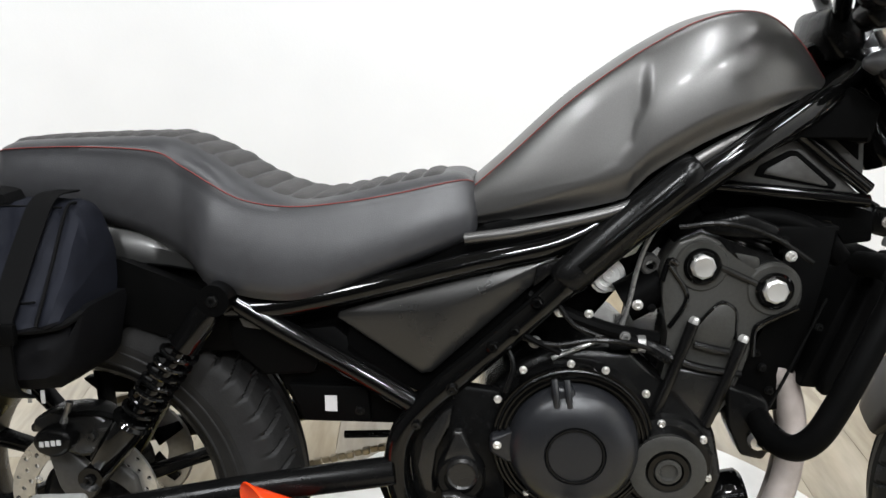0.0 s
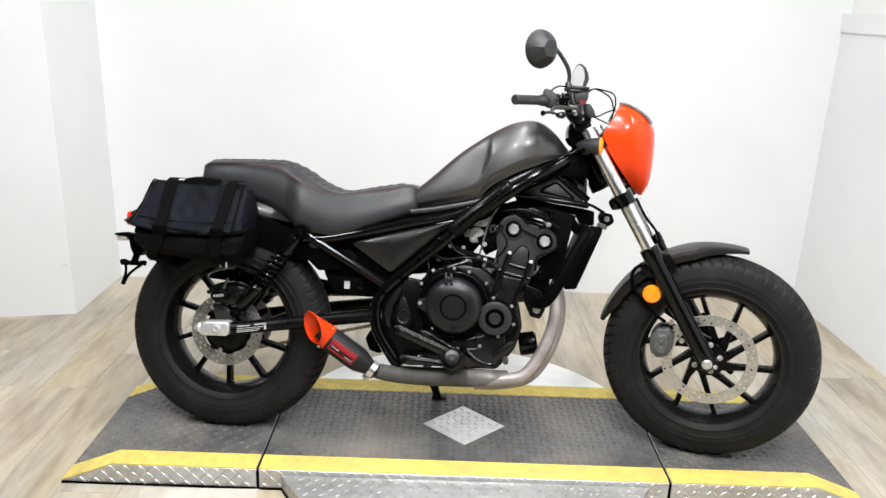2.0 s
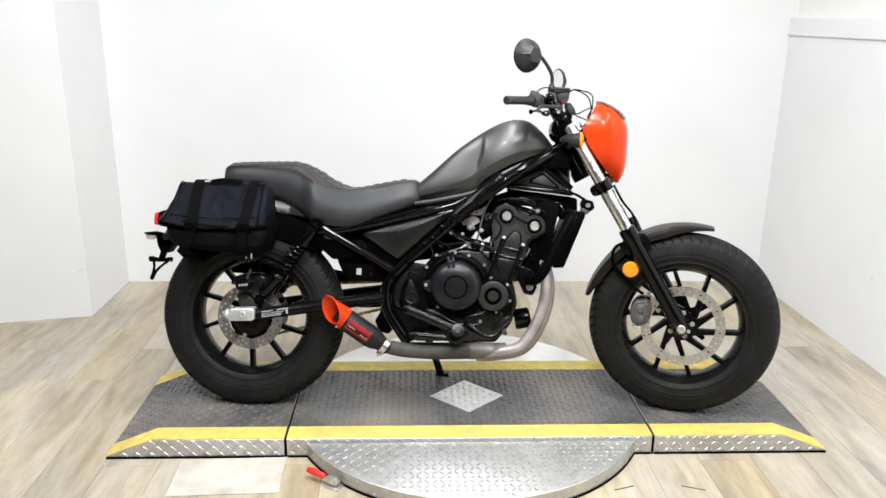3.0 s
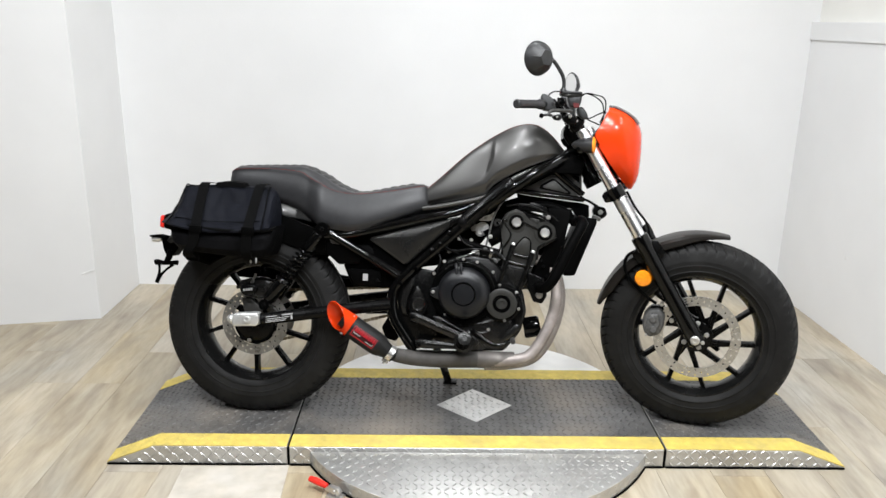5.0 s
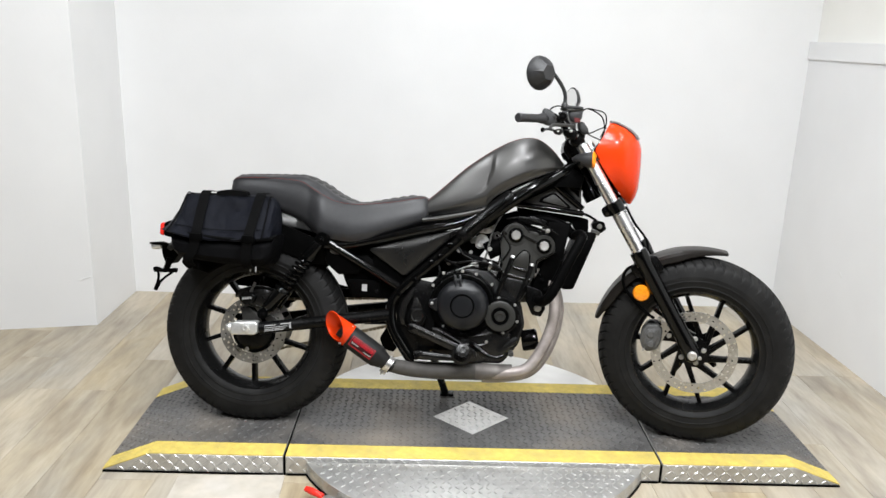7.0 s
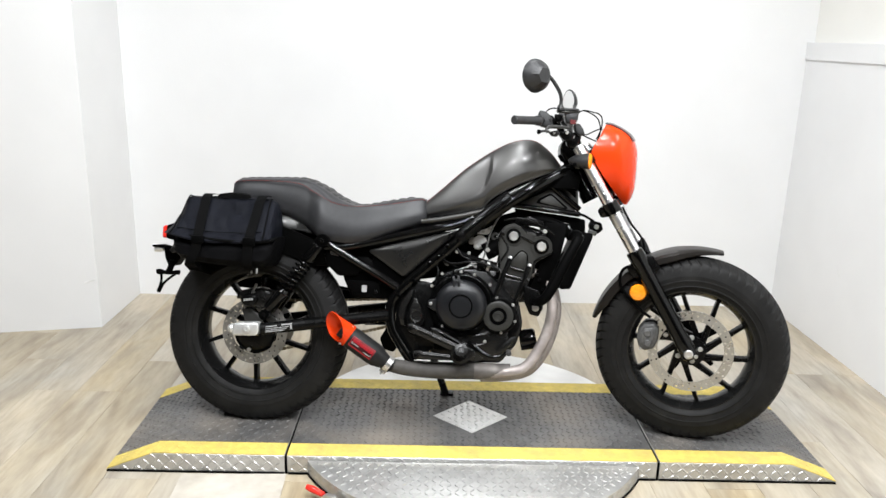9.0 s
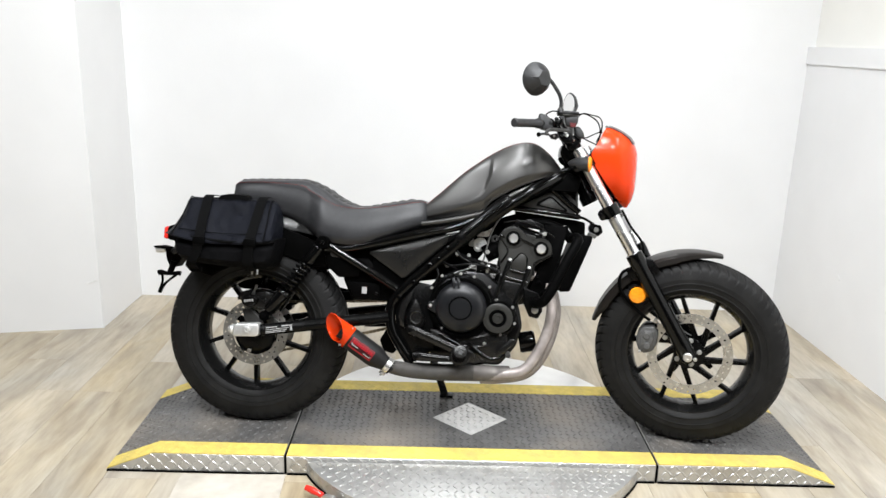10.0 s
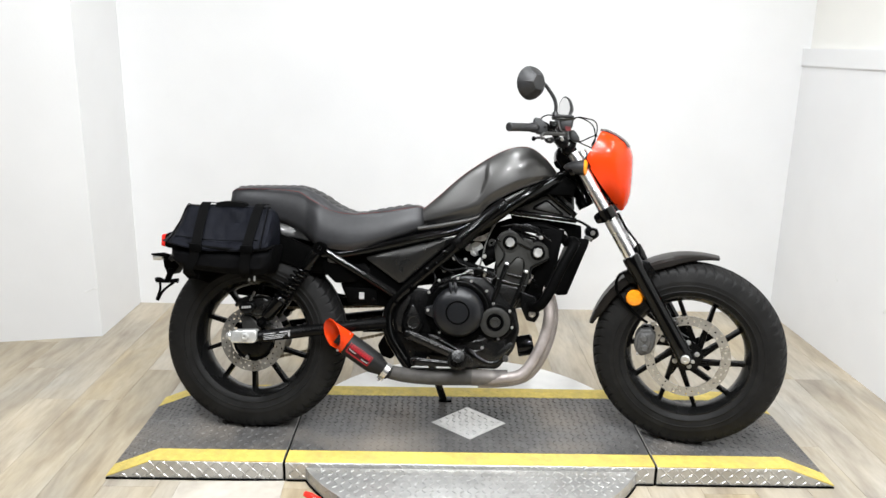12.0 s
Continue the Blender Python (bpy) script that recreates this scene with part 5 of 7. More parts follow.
piece("coolant_pipe", tube([(0.850, -0.085, 0.765), (0.827, -0.090, 0.729), (0.813, -0.092, 0.699), (0.804, -0.093, 0.667), (0.796, -0.094, 0.626), (0.7825, -0.096, 0.589), (0.747, -0.105, 0.574), (0.6926, -0.115, 0.554)], 0.0034, 10, 6), BRIGHTPIPE)
plate2 = piece("throttle_plate", slab([(0.760, 0.683), (0.771, 0.696), (0.800, 0.703), (0.815, 0.716), (0.820, 0.705), (0.811, 0.689), (0.797, 0.682)], -0.050, -0.040, 0.002), PALEALU, "bright cast throttle bracket")
for q in ((0.785, 0.692), (0.806, 0.703)):
    piece("plate_bolt", bolt(q[0], -0.050, q[1], 0.0045, 0.005), BOLT, parent=plate2)
piece("water_spigot", tube([(0.772, -0.095, 0.5765), (0.808, -0.100, 0.571), (0.850, -0.100, 0.5625)], 0.0085, 12, 3, radii=[0.007, 0.0095, 0.0085]), ENGINE)
piece("spigot_clip", lathe([(0.0095, -0.004), (0.0118, -0.004), (0.0118, 0.004), (0.0095, 0.004), (0.0095, -0.004)], Matrix.Translation((0.806, -0.100, 0.5715)) @ Matrix.Rotation(radians(98), 4, "Y"), 16), BOLT)
piece("injector", tube([(0.926, -0.030, 0.718), (0.974, -0.032, 0.704), (1.0005, -0.034, 0.694)], 0.0052, 10, 3), BRACKET)
piece("injector_plug", block(0.030, 0.02, 0.016, Matrix.Translation((0.995, -0.036, 0.712)) @ Matrix.Rotation(radians(14), 4, "Y"), 0.003), BRACKET)
piece("guard_rod", tube([(1.0613, -0.085, 0.637), (1.03, -0.086, 0.560), (0.997, -0.085, 0.480)], 0.0024, 8, 2), SATIN)
group_size = MIDDLE
piece("wire", tube([(0.70, -0.14, 0.580), (0.66, -0.14, 0.60), (0.63, -0.132, 0.62)], 0.004, 8, 4), PLASTIC)
piece("hose", tube([(0.83, -0.10, 0.59), (0.77, -0.115, 0.605), (0.71, -0.11, 0.625), (0.66, -0.10, 0.65)], 0.010, 10, 5), PLASTIC)
piece("airbox", slab([(0.55, 0.52), (0.62, 0.62), (0.72, 0.72), (0.90, 0.78), (0.98, 0.76), (0.96, 0.73), (0.84, 0.715), (0.76, 0.60), (0.68, 0.54)], -0.022, 0.10, 0.01), PLASTIC)
piece("intake", lathe([(0, 0), (0.03, 0), (0.03, 0.06), (0, 0.06)], Matrix.Translation((0.79, -0.06, 0.63)) @ Matrix.Rotation(radians(60), 4, "Y"), 20), PLASTIC)
piece("ring_lug", lathe([(0.0055, 0.0), (0.0145, 0.0), (0.0145, 0.020), (0.0115, 0.023), (0.0075, 0.023), (0.0055, 0.018), (0.0055, 0.0)], Matrix.Translation((0.823, -0.055, 0.686)) @ SIDE, 24), BRACKET)

piece("seat_base", slab([(0.20, 0.655), (0.34, 0.650), (0.56, 0.715), (0.60, 0.745), (0.78, 0.790), (0.80, 0.750), (0.70, 0.715), (0.50, 0.655), (0.34, 0.615)], -0.095, 0.095, 0.006), PLASTIC)
piece("frame_spine", slab([(0.74, 0.775), (0.83, 0.835), (0.95, 0.895), (1.06, 0.925), (1.10, 0.90), (1.09, 0.85), (1.00, 0.868), (0.88, 0.798), (0.80, 0.735)], -0.085, 0.085, 0.008), PLASTIC)
piece("spring_side_panel", slab([(0.405, 0.560), (0.520, 0.498), (0.690, 0.665), (0.700, 0.700), (0.56, 0.660), (0.42, 0.625)], -0.100, 0.09, 0.006), PLASTIC)

# small fittings between frame and engine
for u, v, w, r, h, mat in ((0.560, -0.150, 0.530, 0.007, 0.008, GLOSS), (0.612, -0.150, 0.590, 0.007, 0.008, GLOSS), (0.640, -0.150, 0.612, 0.006, 0.007, GLOSS), (0.668, -0.148, 0.650, 0.007, 0.008, GLOSS),
                           (0.700, -0.125, 0.632, 0.006, 0.008, BOLT), (0.668, -0.125, 0.590, 0.007, 0.008, BRIGHTPIPE), (0.785, -0.125, 0.600, 0.006, 0.009, BRIGHTPIPE), (0.738, -0.118, 0.628, 0.005, 0.006, BOLT), (0.800, -0.120, 0.642, 0.006, 0.006, BOLT),
                           (0.512, -0.150, 0.478, 0.006, 0.006, GLOSS)):
    piece("fitting_bolt", bolt(u, v, w, r, h), mat)
for path in ([(0.640, -0.13, 0.600), (0.690, -0.142, 0.592), (0.740, -0.145, 0.600), (0.790, -0.142, 0.596), (0.835, -0.135, 0.580)],
             [(0.690, -0.13, 0.655), (0.715, -0.138, 0.620), (0.745, -0.140, 0.606)],
             [(0.630, -0.128, 0.588), (0.640, -0.14, 0.560), (0.630, -0.145, 0.525)],
             [(0.850, -0.11, 0.745), (0.905, -0.12, 0.752), (0.965, -0.115, 0.735), (1.020, -0.11, 0.700)]):
    piece("wire", tube(path, 0.0036, 8, 5), SATIN)
piece("hose", tube([(0.770, -0.11, 0.585), (0.805, -0.13, 0.592), (0.840, -0.135, 0.575)], 0.009, 10, 4), SATIN)
piece("hose_clip", lathe([(0.0095, -0.005), (0.0115, -0.005), (0.0115, 0.005), (0.0095, 0.005), (0.0095, -0.005)], Matrix.Translation((0.805, -0.13, 0.592)) @ Matrix.Rotation(radians(90), 4, "Y"), 16), BRIGHTPIPE)
piece("ignition_coil", slab([(0.885, 0.748), (0.940, 0.760), (0.985, 0.742), (0.978, 0.722), (0.930, 0.734), (0.890, 0.728)], -0.09, -0.03, 0.005), SATIN)
piece("head_gasket_bolt", bolt(0.985, -0.130, 0.712, 0.006, 0.008), BOLT)

# electrical box under the seat
box = piece("battery_box", slab([(0.300, 0.590), (0.395, 0.600), (0.500, 0.510), (0.490, 0.455), (0.345, 0.455), (0.315, 0.520)], -0.100, 0.08, 0.008), PLASTIC)
piece("box_lid", slab([(0.330, 0.516), (0.442, 0.516), (0.446, 0.462), (0.352, 0.462)], -0.112, -0.098, 0.004), PLASTIC, parent=box)
piece("label", block(0.017, 0.001, 0.023, Matrix.Translation((0.390, -0.1125, 0.490)), 0), INK, "small blank white sticker", box)
piece("box_screw", bolt(0.430, -0.112, 0.480, 0.006, 0.004), SATIN, parent=box)
piece("fuse_cover", slab([(0.250, 0.610), (0.300, 0.625), (0.385, 0.575), (0.370, 0.535), (0.300, 0.530), (0.255, 0.570)], -0.118, -0.095, 0.006), PLASTIC, parent=box)

piece("shift_linkage", slab([(0.430, 0.300), (0.455, 0.345), (0.505, 0.350), (0.512, 0.290), (0.480, 0.252), (0.445, 0.262)], 0.02, 0.10, 0.006), PLASTIC)
piece("shift_rod", tube([(0.36, 0.12, 0.338), (0.44, 0.12, 0.342), (0.56, 0.12, 0.345)], 0.007, 8, 3), SATIN)

group_size = REAR
# exhaust
piece("header_pipe", tube([(0.955, -0.05, 0.57), (1.010, -0.05, 0.545), (1.034, -0.070, 0.470), (1.024, -0.090, 0.385), (0.990, -0.100, 0.300), (0.945, -0.105, 0.240), (0.870, -0.108, 0.222), (0.80, -0.11, 0.214)], 0.0195, 16, 7), STEELPIPE, "heat-stained stainless header pipe")
piece("header_pipe", tube([(0.955, 0.03, 0.57), (1.020, 0.02, 0.54), (1.050, -0.005, 0.460), (1.042, -0.030, 0.370), (1.006, -0.05, 0.28), (0.955, -0.07, 0.225), (0.870, -0.085, 0.206), (0.80, -0.10, 0.204)], 0.0195, 16, 7), STEELPIPE, "heat-stained stainless header pipe")
piece("collector_joint", tube([(0.900, -0.098, 0.228), (0.86, -0.10, 0.224), (0.81, -0.105, 0.223), (0.775, -0.107, 0.223)], 0.03, 18, 5, radii=[0.024, 0.027, 0.029, 0.0300]), MIDPIPE, "blasted stainless collector mouth")
piece("collector", tube([(0.790, -0.106, 0.223), (0.77, -0.107, 0.223), (0.74, -0.11, 0.222), (0.66, -0.118, 0.220), (0.58, -0.130, 0.223), (0.535, -0.150, 0.229), (0.497, -0.172, 0.240)], 0.03, 18, 6, radii=[0.0290, 0.0295, 0.0295, 0.029, 0.028, 0.025, 0.023]), DARKPIPE, "sooty dark collector pipe")
A, B = Vector((0.500, -0.175, 0.235)), Vector((0.290, -0.195, 0.378))
ax = (B - A).normalized()
mm = Matrix.Translation(A) @ ax.to_track_quat("Z", "X").to_matrix().to_4x4()
muffler = piece("muffler", lathe([(0, 0.0), (0.024, 0.0), (0.026, 0.03), (0.037, 0.060), (0.0385, 0.075), (0.0385, 0.170), (0.036, 0.178), (0, 0.178)], mm, 36), HEATBLACK, "short matt black silencer with orange flared tip")
piece("clamp", lathe([(0.0245, 0.006), (0.0285, 0.006), (0.0285, 0.024), (0.0245, 0.024), (0.0245, 0.006)], mm, 28), BOLT, "bright band clamp", muffler)
# flared tip and badge of the silencer
n_up = Vector((-ax.z, 0, ax.x)) * -1
n_out = ax.cross(n_up)
n_up, n_out = n_up.normalized(), n_out.normalized()


TIP_C, TIP_N = Vector((0.311, -0.214, 0.369)), Vector((-0.70, -0.68, -0.20)).normalized()
tip_a = (n_up - n_up.dot(TIP_N) * TIP_N).normalized()
tip_b = (n_out - n_out.dot(TIP_N) * TIP_N - n_out.dot(tip_a) * tip_a).normalized()


def tip_ring(r0, r1, s, back=0.0):
    """A ring part of the way (s) from the silencer's end to the round, turned-out mouth."""
    ring = []
    for k in range(48):
        t = 2 * math.pi * k / 48
        p = A + ax * 0.174 + r0 * (math.cos(t) * n_up + math.sin(t) * n_out)
        q = TIP_C - back * TIP_N + r1 * (math.cos(t) * tip_a + math.sin(t) * tip_b)
        ring.append(p.lerp(q, s))
    return ring


bm = loft([tip_ring(0.0395, 0.049, s) for s in (0.0, 0.15, 0.35, 0.6, 0.8, 0.95)] + [tip_ring(0.0395, 0.0505, 1.0), tip_ring(0.0395, 0.0495, 1.0, -0.002), tip_ring(0.037, 0.0475, 1.0)] + [tip_ring(0.036, 0.0465, s) for s in (0.9, 0.7, 0.45, 0.2)] + [tip_ring(0.033, 0.044, 0.08)], caps=False)
piece("exhaust_tip", bm, ORANGE, "orange flared exhaust tip", muffler)
piece("tip_core", lathe([(0, 0.181), (0.023, 0.181), (0.023, 0.214), (0.018, 0.214), (0.018, 0.186), (0, 0.186)], mm, 28), HEATBLACK, parent=muffler)
piece("tip_floor", lathe([(0, 0.179), (0.036, 0.179), (0.036, 0.1805), (0, 0.1805)], mm, 28), ORANGE, parent=muffler)
for t in (0.5, 2.6):
    q = A + ax * 0.186 + 0.040 * (math.cos(t) * n_up - math.sin(t) * n_out)
    piece("rivet", lathe([(0, -0.002), (0.0045, -0.002), (0.0045, 0.002), (0.003, 0.0035), (0, 0.0035)], Matrix.Translation(q), 10), BOLT, parent=muffler)


def badge_patch(s0, s1, a0, a1, r):
    """A curved plate on the silencer's right side."""
    bm = bmesh.new()
    vis = -1 if n_out.y > 0 else 1
    rows = [[bm.verts.new(A + ax * s + r * (math.sin(a) * n_up + vis * math.cos(a) * n_out)) for a in (a0 + (a1 - a0) * k / 8 for k in range(9))] for s in (s0, s1)]
    for k in range(8):
        bm.faces.new((rows[0][k], rows[0][k + 1], rows[1][k + 1], rows[1][k]))
    return bm


piece("badge", badge_patch(0.076, 0.164, -0.44, 0.50, 0.0392), BADGEDARK, "dark badge edged in red with pale bars", muffler)
for s0, s1, a0, a1 in ((0.076, 0.164, 0.455, 0.50), (0.076, 0.164, -0.44, -0.31), (0.076, 0.0785, -0.44, 0.50), (0.1615, 0.164, -0.44, 0.50)):
    piece("badge_edge", badge_patch(s0, s1, a0, a1, 0.0395), RED, parent=muffler)
for k in range(9):
    piece("badge_bar", badge_patch(0.0815 + 0.0087 * k, 0.0880 + 0.0087 * k, 0.06, 0.40, 0.0396), RED, parent=muffler)
for s0, s1, a0, a1 in ((0.1310, 0.1585, -0.11, -0.02), (0.0820, 0.1080, -0.24, -0.15), (0.0800, 0.0830, -0.14, -0.08), (0.1560, 0.1590, 0.00, 0.06)):
    for k in range(4 if s1 - s0 > 0.01 else 1):
        d = (s1 - s0) / (4 if s1 - s0 > 0.01 else 1)
        piece("badge_bar", badge_patch(s0 + d * k, s0 + d * (k + 0.82), a0, a1, 0.0396), INK, parent=muffler)
q = A + ax * 0.015 - 0.030 * n_up
piece("clamp_lug", block(0.012, 0.018, 0.022, Matrix.Translation(q) @ ax.to_track_quat("Z", "X").to_matrix().to_4x4(), 0.002), BOLT, parent=muffler)
piece("clamp_screw", lathe([(0, -0.018), (0.004, -0.018), (0.004, 0.018), (0, 0.018)], Matrix.Translation(q - 0.006 * n_up) @ SIDE, 12), BOLT, parent=muffler)

# foot controls
rest = piece("footrest_bracket", slab([(0.545, 0.382), (0.566, 0.384), (0.735, 0.316), (0.750, 0.298), (0.735, 0.284), (0.715, 0.292), (0.548, 0.356)], -0.166, -0.146, 0.006, 3), CASTBLACK, "glossy cast black footrest bracket")
piece("bracket_arm", slab([(0.622, 0.372), (0.645, 0.372), (0.772, 0.304), (0.780, 0.284), (0.762, 0.272), (0.746, 0.290), (0.732, 0.306), (0.640, 0.350)], -0.162, -0.144, 0.005, 3), CASTBLACK, parent=rest)
piece("bracket_slot", slab([(0.648, 0.358), (0.662, 0.360), (0.738, 0.318), (0.728, 0.308)], -0.1640, -0.158, 0.002), GLOSS, parent=rest)
piece("bracket_rib", tube([(0.565, -0.1665, 0.374), (0.65, -0.1675, 0.340), (0.728, -0.1665, 0.308)], 0.003, 8, 3), CASTBLACK, parent=rest)
piece("bracket_arm", slab([(0.566, 0.288), (0.590, 0.292), (0.705, 0.284), (0.712, 0.264), (0.600, 0.262), (0.572, 0.264)], -0.164, -0.146, 0.005, 3), CASTBLACK, parent=rest)
piece("bracket_rib", tube([(0.60, -0.1645, 0.283), (0.66, -0.1655, 0.280), (0.70, -0.1645, 0.277)], 0.003, 8, 3), CASTBLACK, parent=rest)
piece("bracket_boss", turned([(0, 0.140), (0.033, 0.140), (0.035, 0.146), (0.035, 0.166), (0.031, 0.172), (0.022, 0.173), (0.020, 0.167), (0, 0.167)], 0.728, 0.288, 32), CASTBLACK, parent=rest)
peg_a, peg_b = Vector((0.722, -0.165, 0.276)), Vector((0.735, -0.300, 0.326))
peg_way = (peg_b - peg_a).normalized()
pm = Matrix.Translation(peg_a) @ peg_way.to_track_quat("Z", "X").to_matrix().to_4x4()
peg_long = (peg_b - peg_a).length
piece("footpeg", lathe([(0, 0), (0.013, 0), (0.013, 0.030), (0.0105, 0.034), (0.0105, 0.045), (0.0190, 0.048), (0.0190, peg_long - 0.006), (0.0165, peg_long), (0, peg_long)], pm, 20), SATIN, "ribbed black footpeg", rest)
for k in range(9):
    h = 0.054 + (peg_long - 0.064) * k / 8
    piece("peg_rib", lathe([(0.0188, h - 0.0028), (0.0216, h - 0.002), (0.0216, h + 0.002), (0.0188, h + 0.0028)], pm, 16), PLASTIC, parent=rest)
piece("peg_end", lathe([(0.0, peg_long - 0.002), (0.0205, peg_long - 0.002), (0.0205, peg_long + 0.004), (0.010, peg_long + 0.006), (0.009, peg_long + 0.003), (0, peg_long + 0.003)], pm, 20), CASTBLACK, parent=rest)
for u, w in ((0.556, 0.369), (0.580, 0.276)):
    piece("bracket_bolt", bolt(u, -0.166, w, 0.007, 0.007), SATIN if w > 0.25 else BOLT, parent=rest)
group_size = TRUE
pedal = piece("brake_pedal", tube([(0.755, -0.190, 0.322), (0.772, -0.215, 0.316), (0.799, -0.230, 0.298), (0.827, -0.232, 0.286), (0.852, -0.232, 0.288), (0.870, -0.230, 0.298), (0.884, -0.230, 0.306)], 0.009, 12, 5, flat=0.7, radii=[0.010, 0.011, 0.011, 0.009, 0.007, 0.006, 0.005]), GLOSS, "glossy black brake pedal")
piece("pedal_pad", lathe([(0, -0.026), (0.0075, -0.024), (0.0085, -0.018), (0.0085, 0.018), (0.0075, 0.024), (0, 0.026)], Matrix.Translation((0.887, -0.240, 0.306)) @ SIDE, 16), BRACKET, "worn grey pedal tip", pedal)
piece("belly_bracket", slab([(0.845, 0.285), (0.862, 0.282), (0.912, 0.333), (0.910, 0.345), (0.895, 0.343), (0.868, 0.318)], -0.150, -0.135, 0.003, 2), CASTBLACK)
group_size = REAR
stand_leg = piece("side_stand", tube([(0.610, 0.130, 0.235), (0.632, 0.160, 0.170), (0.664, 0.205, 0.068)], 0.014, 10, 4), GLOSS)
piece("stand_foot", block(0.05, 0.034, 0.010, Matrix.Translation((0.670, 0.212, 0.066)) @ Matrix.Rotation(radians(13), 4, "X"), 0.003), GLOSS, parent=stand_leg)

group_size = FRONT
# radiator and shrouds
group_size = deeper(0.025) @ FRONT
radiator = piece("radiator", slab([(1.098, 0.700), (1.128, 0.704), (1.060, 0.518), (1.030, 0.520)], -0.115, 0.12, 0.004), PLASTIC, "black radiator behind plastic side panels")
piece("side_panel", slab([(1.112, 0.712), (1.150, 0.708), (1.148, 0.690), (1.084, 0.520), (1.048, 0.517), (1.050, 0.540)], -0.142, -0.115, 0.006, 3), PLASTIC, parent=radiator)
piece("hose_clip", bolt(1.040, -0.136, 0.610, 0.005, 0.005), SATIN, parent=radiator)
piece("top_hose", tube([(0.93, -0.07, 0.740), (0.99, -0.075, 0.745), (1.05, -0.08, 0.725), (1.085, -0.07, 0.69)], 0.015, 12, 5), PLASTIC, parent=radiator)
group_size = TRUE
hose = piece("radiator_hose", tube([(0.972, -0.12, 0.476), (0.972, -0.17, 0.472), (0.986, -0.21, 0.477), (1.005, -0.225, 0.499), (1.027, -0.225, 0.54), (1.048, -0.222, 0.587), (1.071, -0.215, 0.634), (1.091, -0.205, 0.673), (1.098, -0.19, 0.69), (1.094, -0.16, 0.697), (1.087, -0.11, 0.691)], 0.0165, 18, 5), PLASTIC, "black rubber radiator hose")
for q, ang in (((0.972, -0.17, 0.472), 38), ((1.098, -0.19, 0.69), 100)):
    piece("hose_clip", lathe([(0.0168, -0.006), (0.0185, -0.006), (0.0185, 0.006), (0.0168, 0.006), (0.0168, -0.006)], Matrix.Translation(q) @ Matrix.Rotation(radians(90 + ang), 4, "Y"), 24), SATIN, parent=hose)
piece("union_plate", slab([(0.930, 0.520), (0.985, 0.500), (1.000, 0.440), (0.985, 0.412), (0.955, 0.418), (0.935, 0.460)], -0.112, -0.070, 0.005, 3), SATIN, parent=hose)
piece("union_bolt", turned([(0, 0.110), (0.0115, 0.110), (0.0125, 0.116), (0.0105, 0.123), (0.0055, 0.124), (0.0045, 0.120), (0, 0.120)], 0.9735, 0.4425, 24), BOLT, "zinc union bolt", hose)
piece("filler_neck", lathe([(0, 0), (0.014, 0), (0.016, 0.005), (0.016, 0.012), (0.010, 0.015), (0, 0.015)], Matrix.Translation((1.158, -0.045, 0.698)) @ Matrix.Rotation(radians(20), 4, "Y"), 22), BRIGHTPIPE, "worn radiator filler cap")
group_size = deeper(0.110) @ FRONT
horn = piece("horn", slab([(1.148, 0.752), (1.182, 0.745), (1.190, 0.722), (1.172, 0.706), (1.148, 0.712), (1.140, 0.735)], -0.085, -0.050, 0.005, 3), SATIN)
piece("horn_bolt", bolt(1.166, -0.086, 0.730, 0.007, 0.006), BOLT, parent=horn)
piece("bracket", tube([(1.085, -0.078, 0.772), (1.120, -0.074, 0.768), (1.158, -0.070, 0.748)], 0.0045, 8, 3), SATIN, parent=horn)

group_size = FRONT
# fork, yokes
def fork_leg(v):
    top, low = Vector((1.112, v, 1.009)), Vector((1.509, v, 0.342))
    d = (low - top).normalized()
    L = (low - top).length
    m = Matrix.Translation(top) @ d.to_track_quat("Z", "X").to_matrix().to_4x4()
    leg = piece("fork_leg", lathe([(0, 0), (0.0195, 0), (0.0205, 0.006), (0.0205, 0.46), (0, 0.46)], m, 28), CHROME, "bright chrome upper fork tube", steered=True)
    piece("slider", lathe([(0.0210, 0.392), (0.0275, 0.394), (0.0285, 0.400), (0.0285, 0.428), (0.0265, 0.440), (0.0265, L - 0.07), (0.0285, L - 0.045), (0.0285, L + 0.012), (0.02, L + 0.024), (0, L + 0.025)], m, 28), GLOSS, "black lower fork slider", leg, True)
    piece("axle_end", lathe([(0, -0.034), (0.015, -0.034), (0.015, 0.034), (0.012, 0.037), (0.006, 0.037), (0.005, 0.034), (0, 0.034)], Matrix.Translation(low) @ SIDE, 20), BOLT, "bright axle end", leg, True)
    piece("pinch_bolt", bolt(low.x + 0.024, v - 0.026, low.z - 0.006, 0.0055, 0.008), BOLT, parent=leg, steered=True)
    return leg


fork_leg(-0.112)
fork_leg(0.112)
d = (Vector((1.509, 0, 0.342)) - Vector((1.112, 0, 1.009))).normalized()
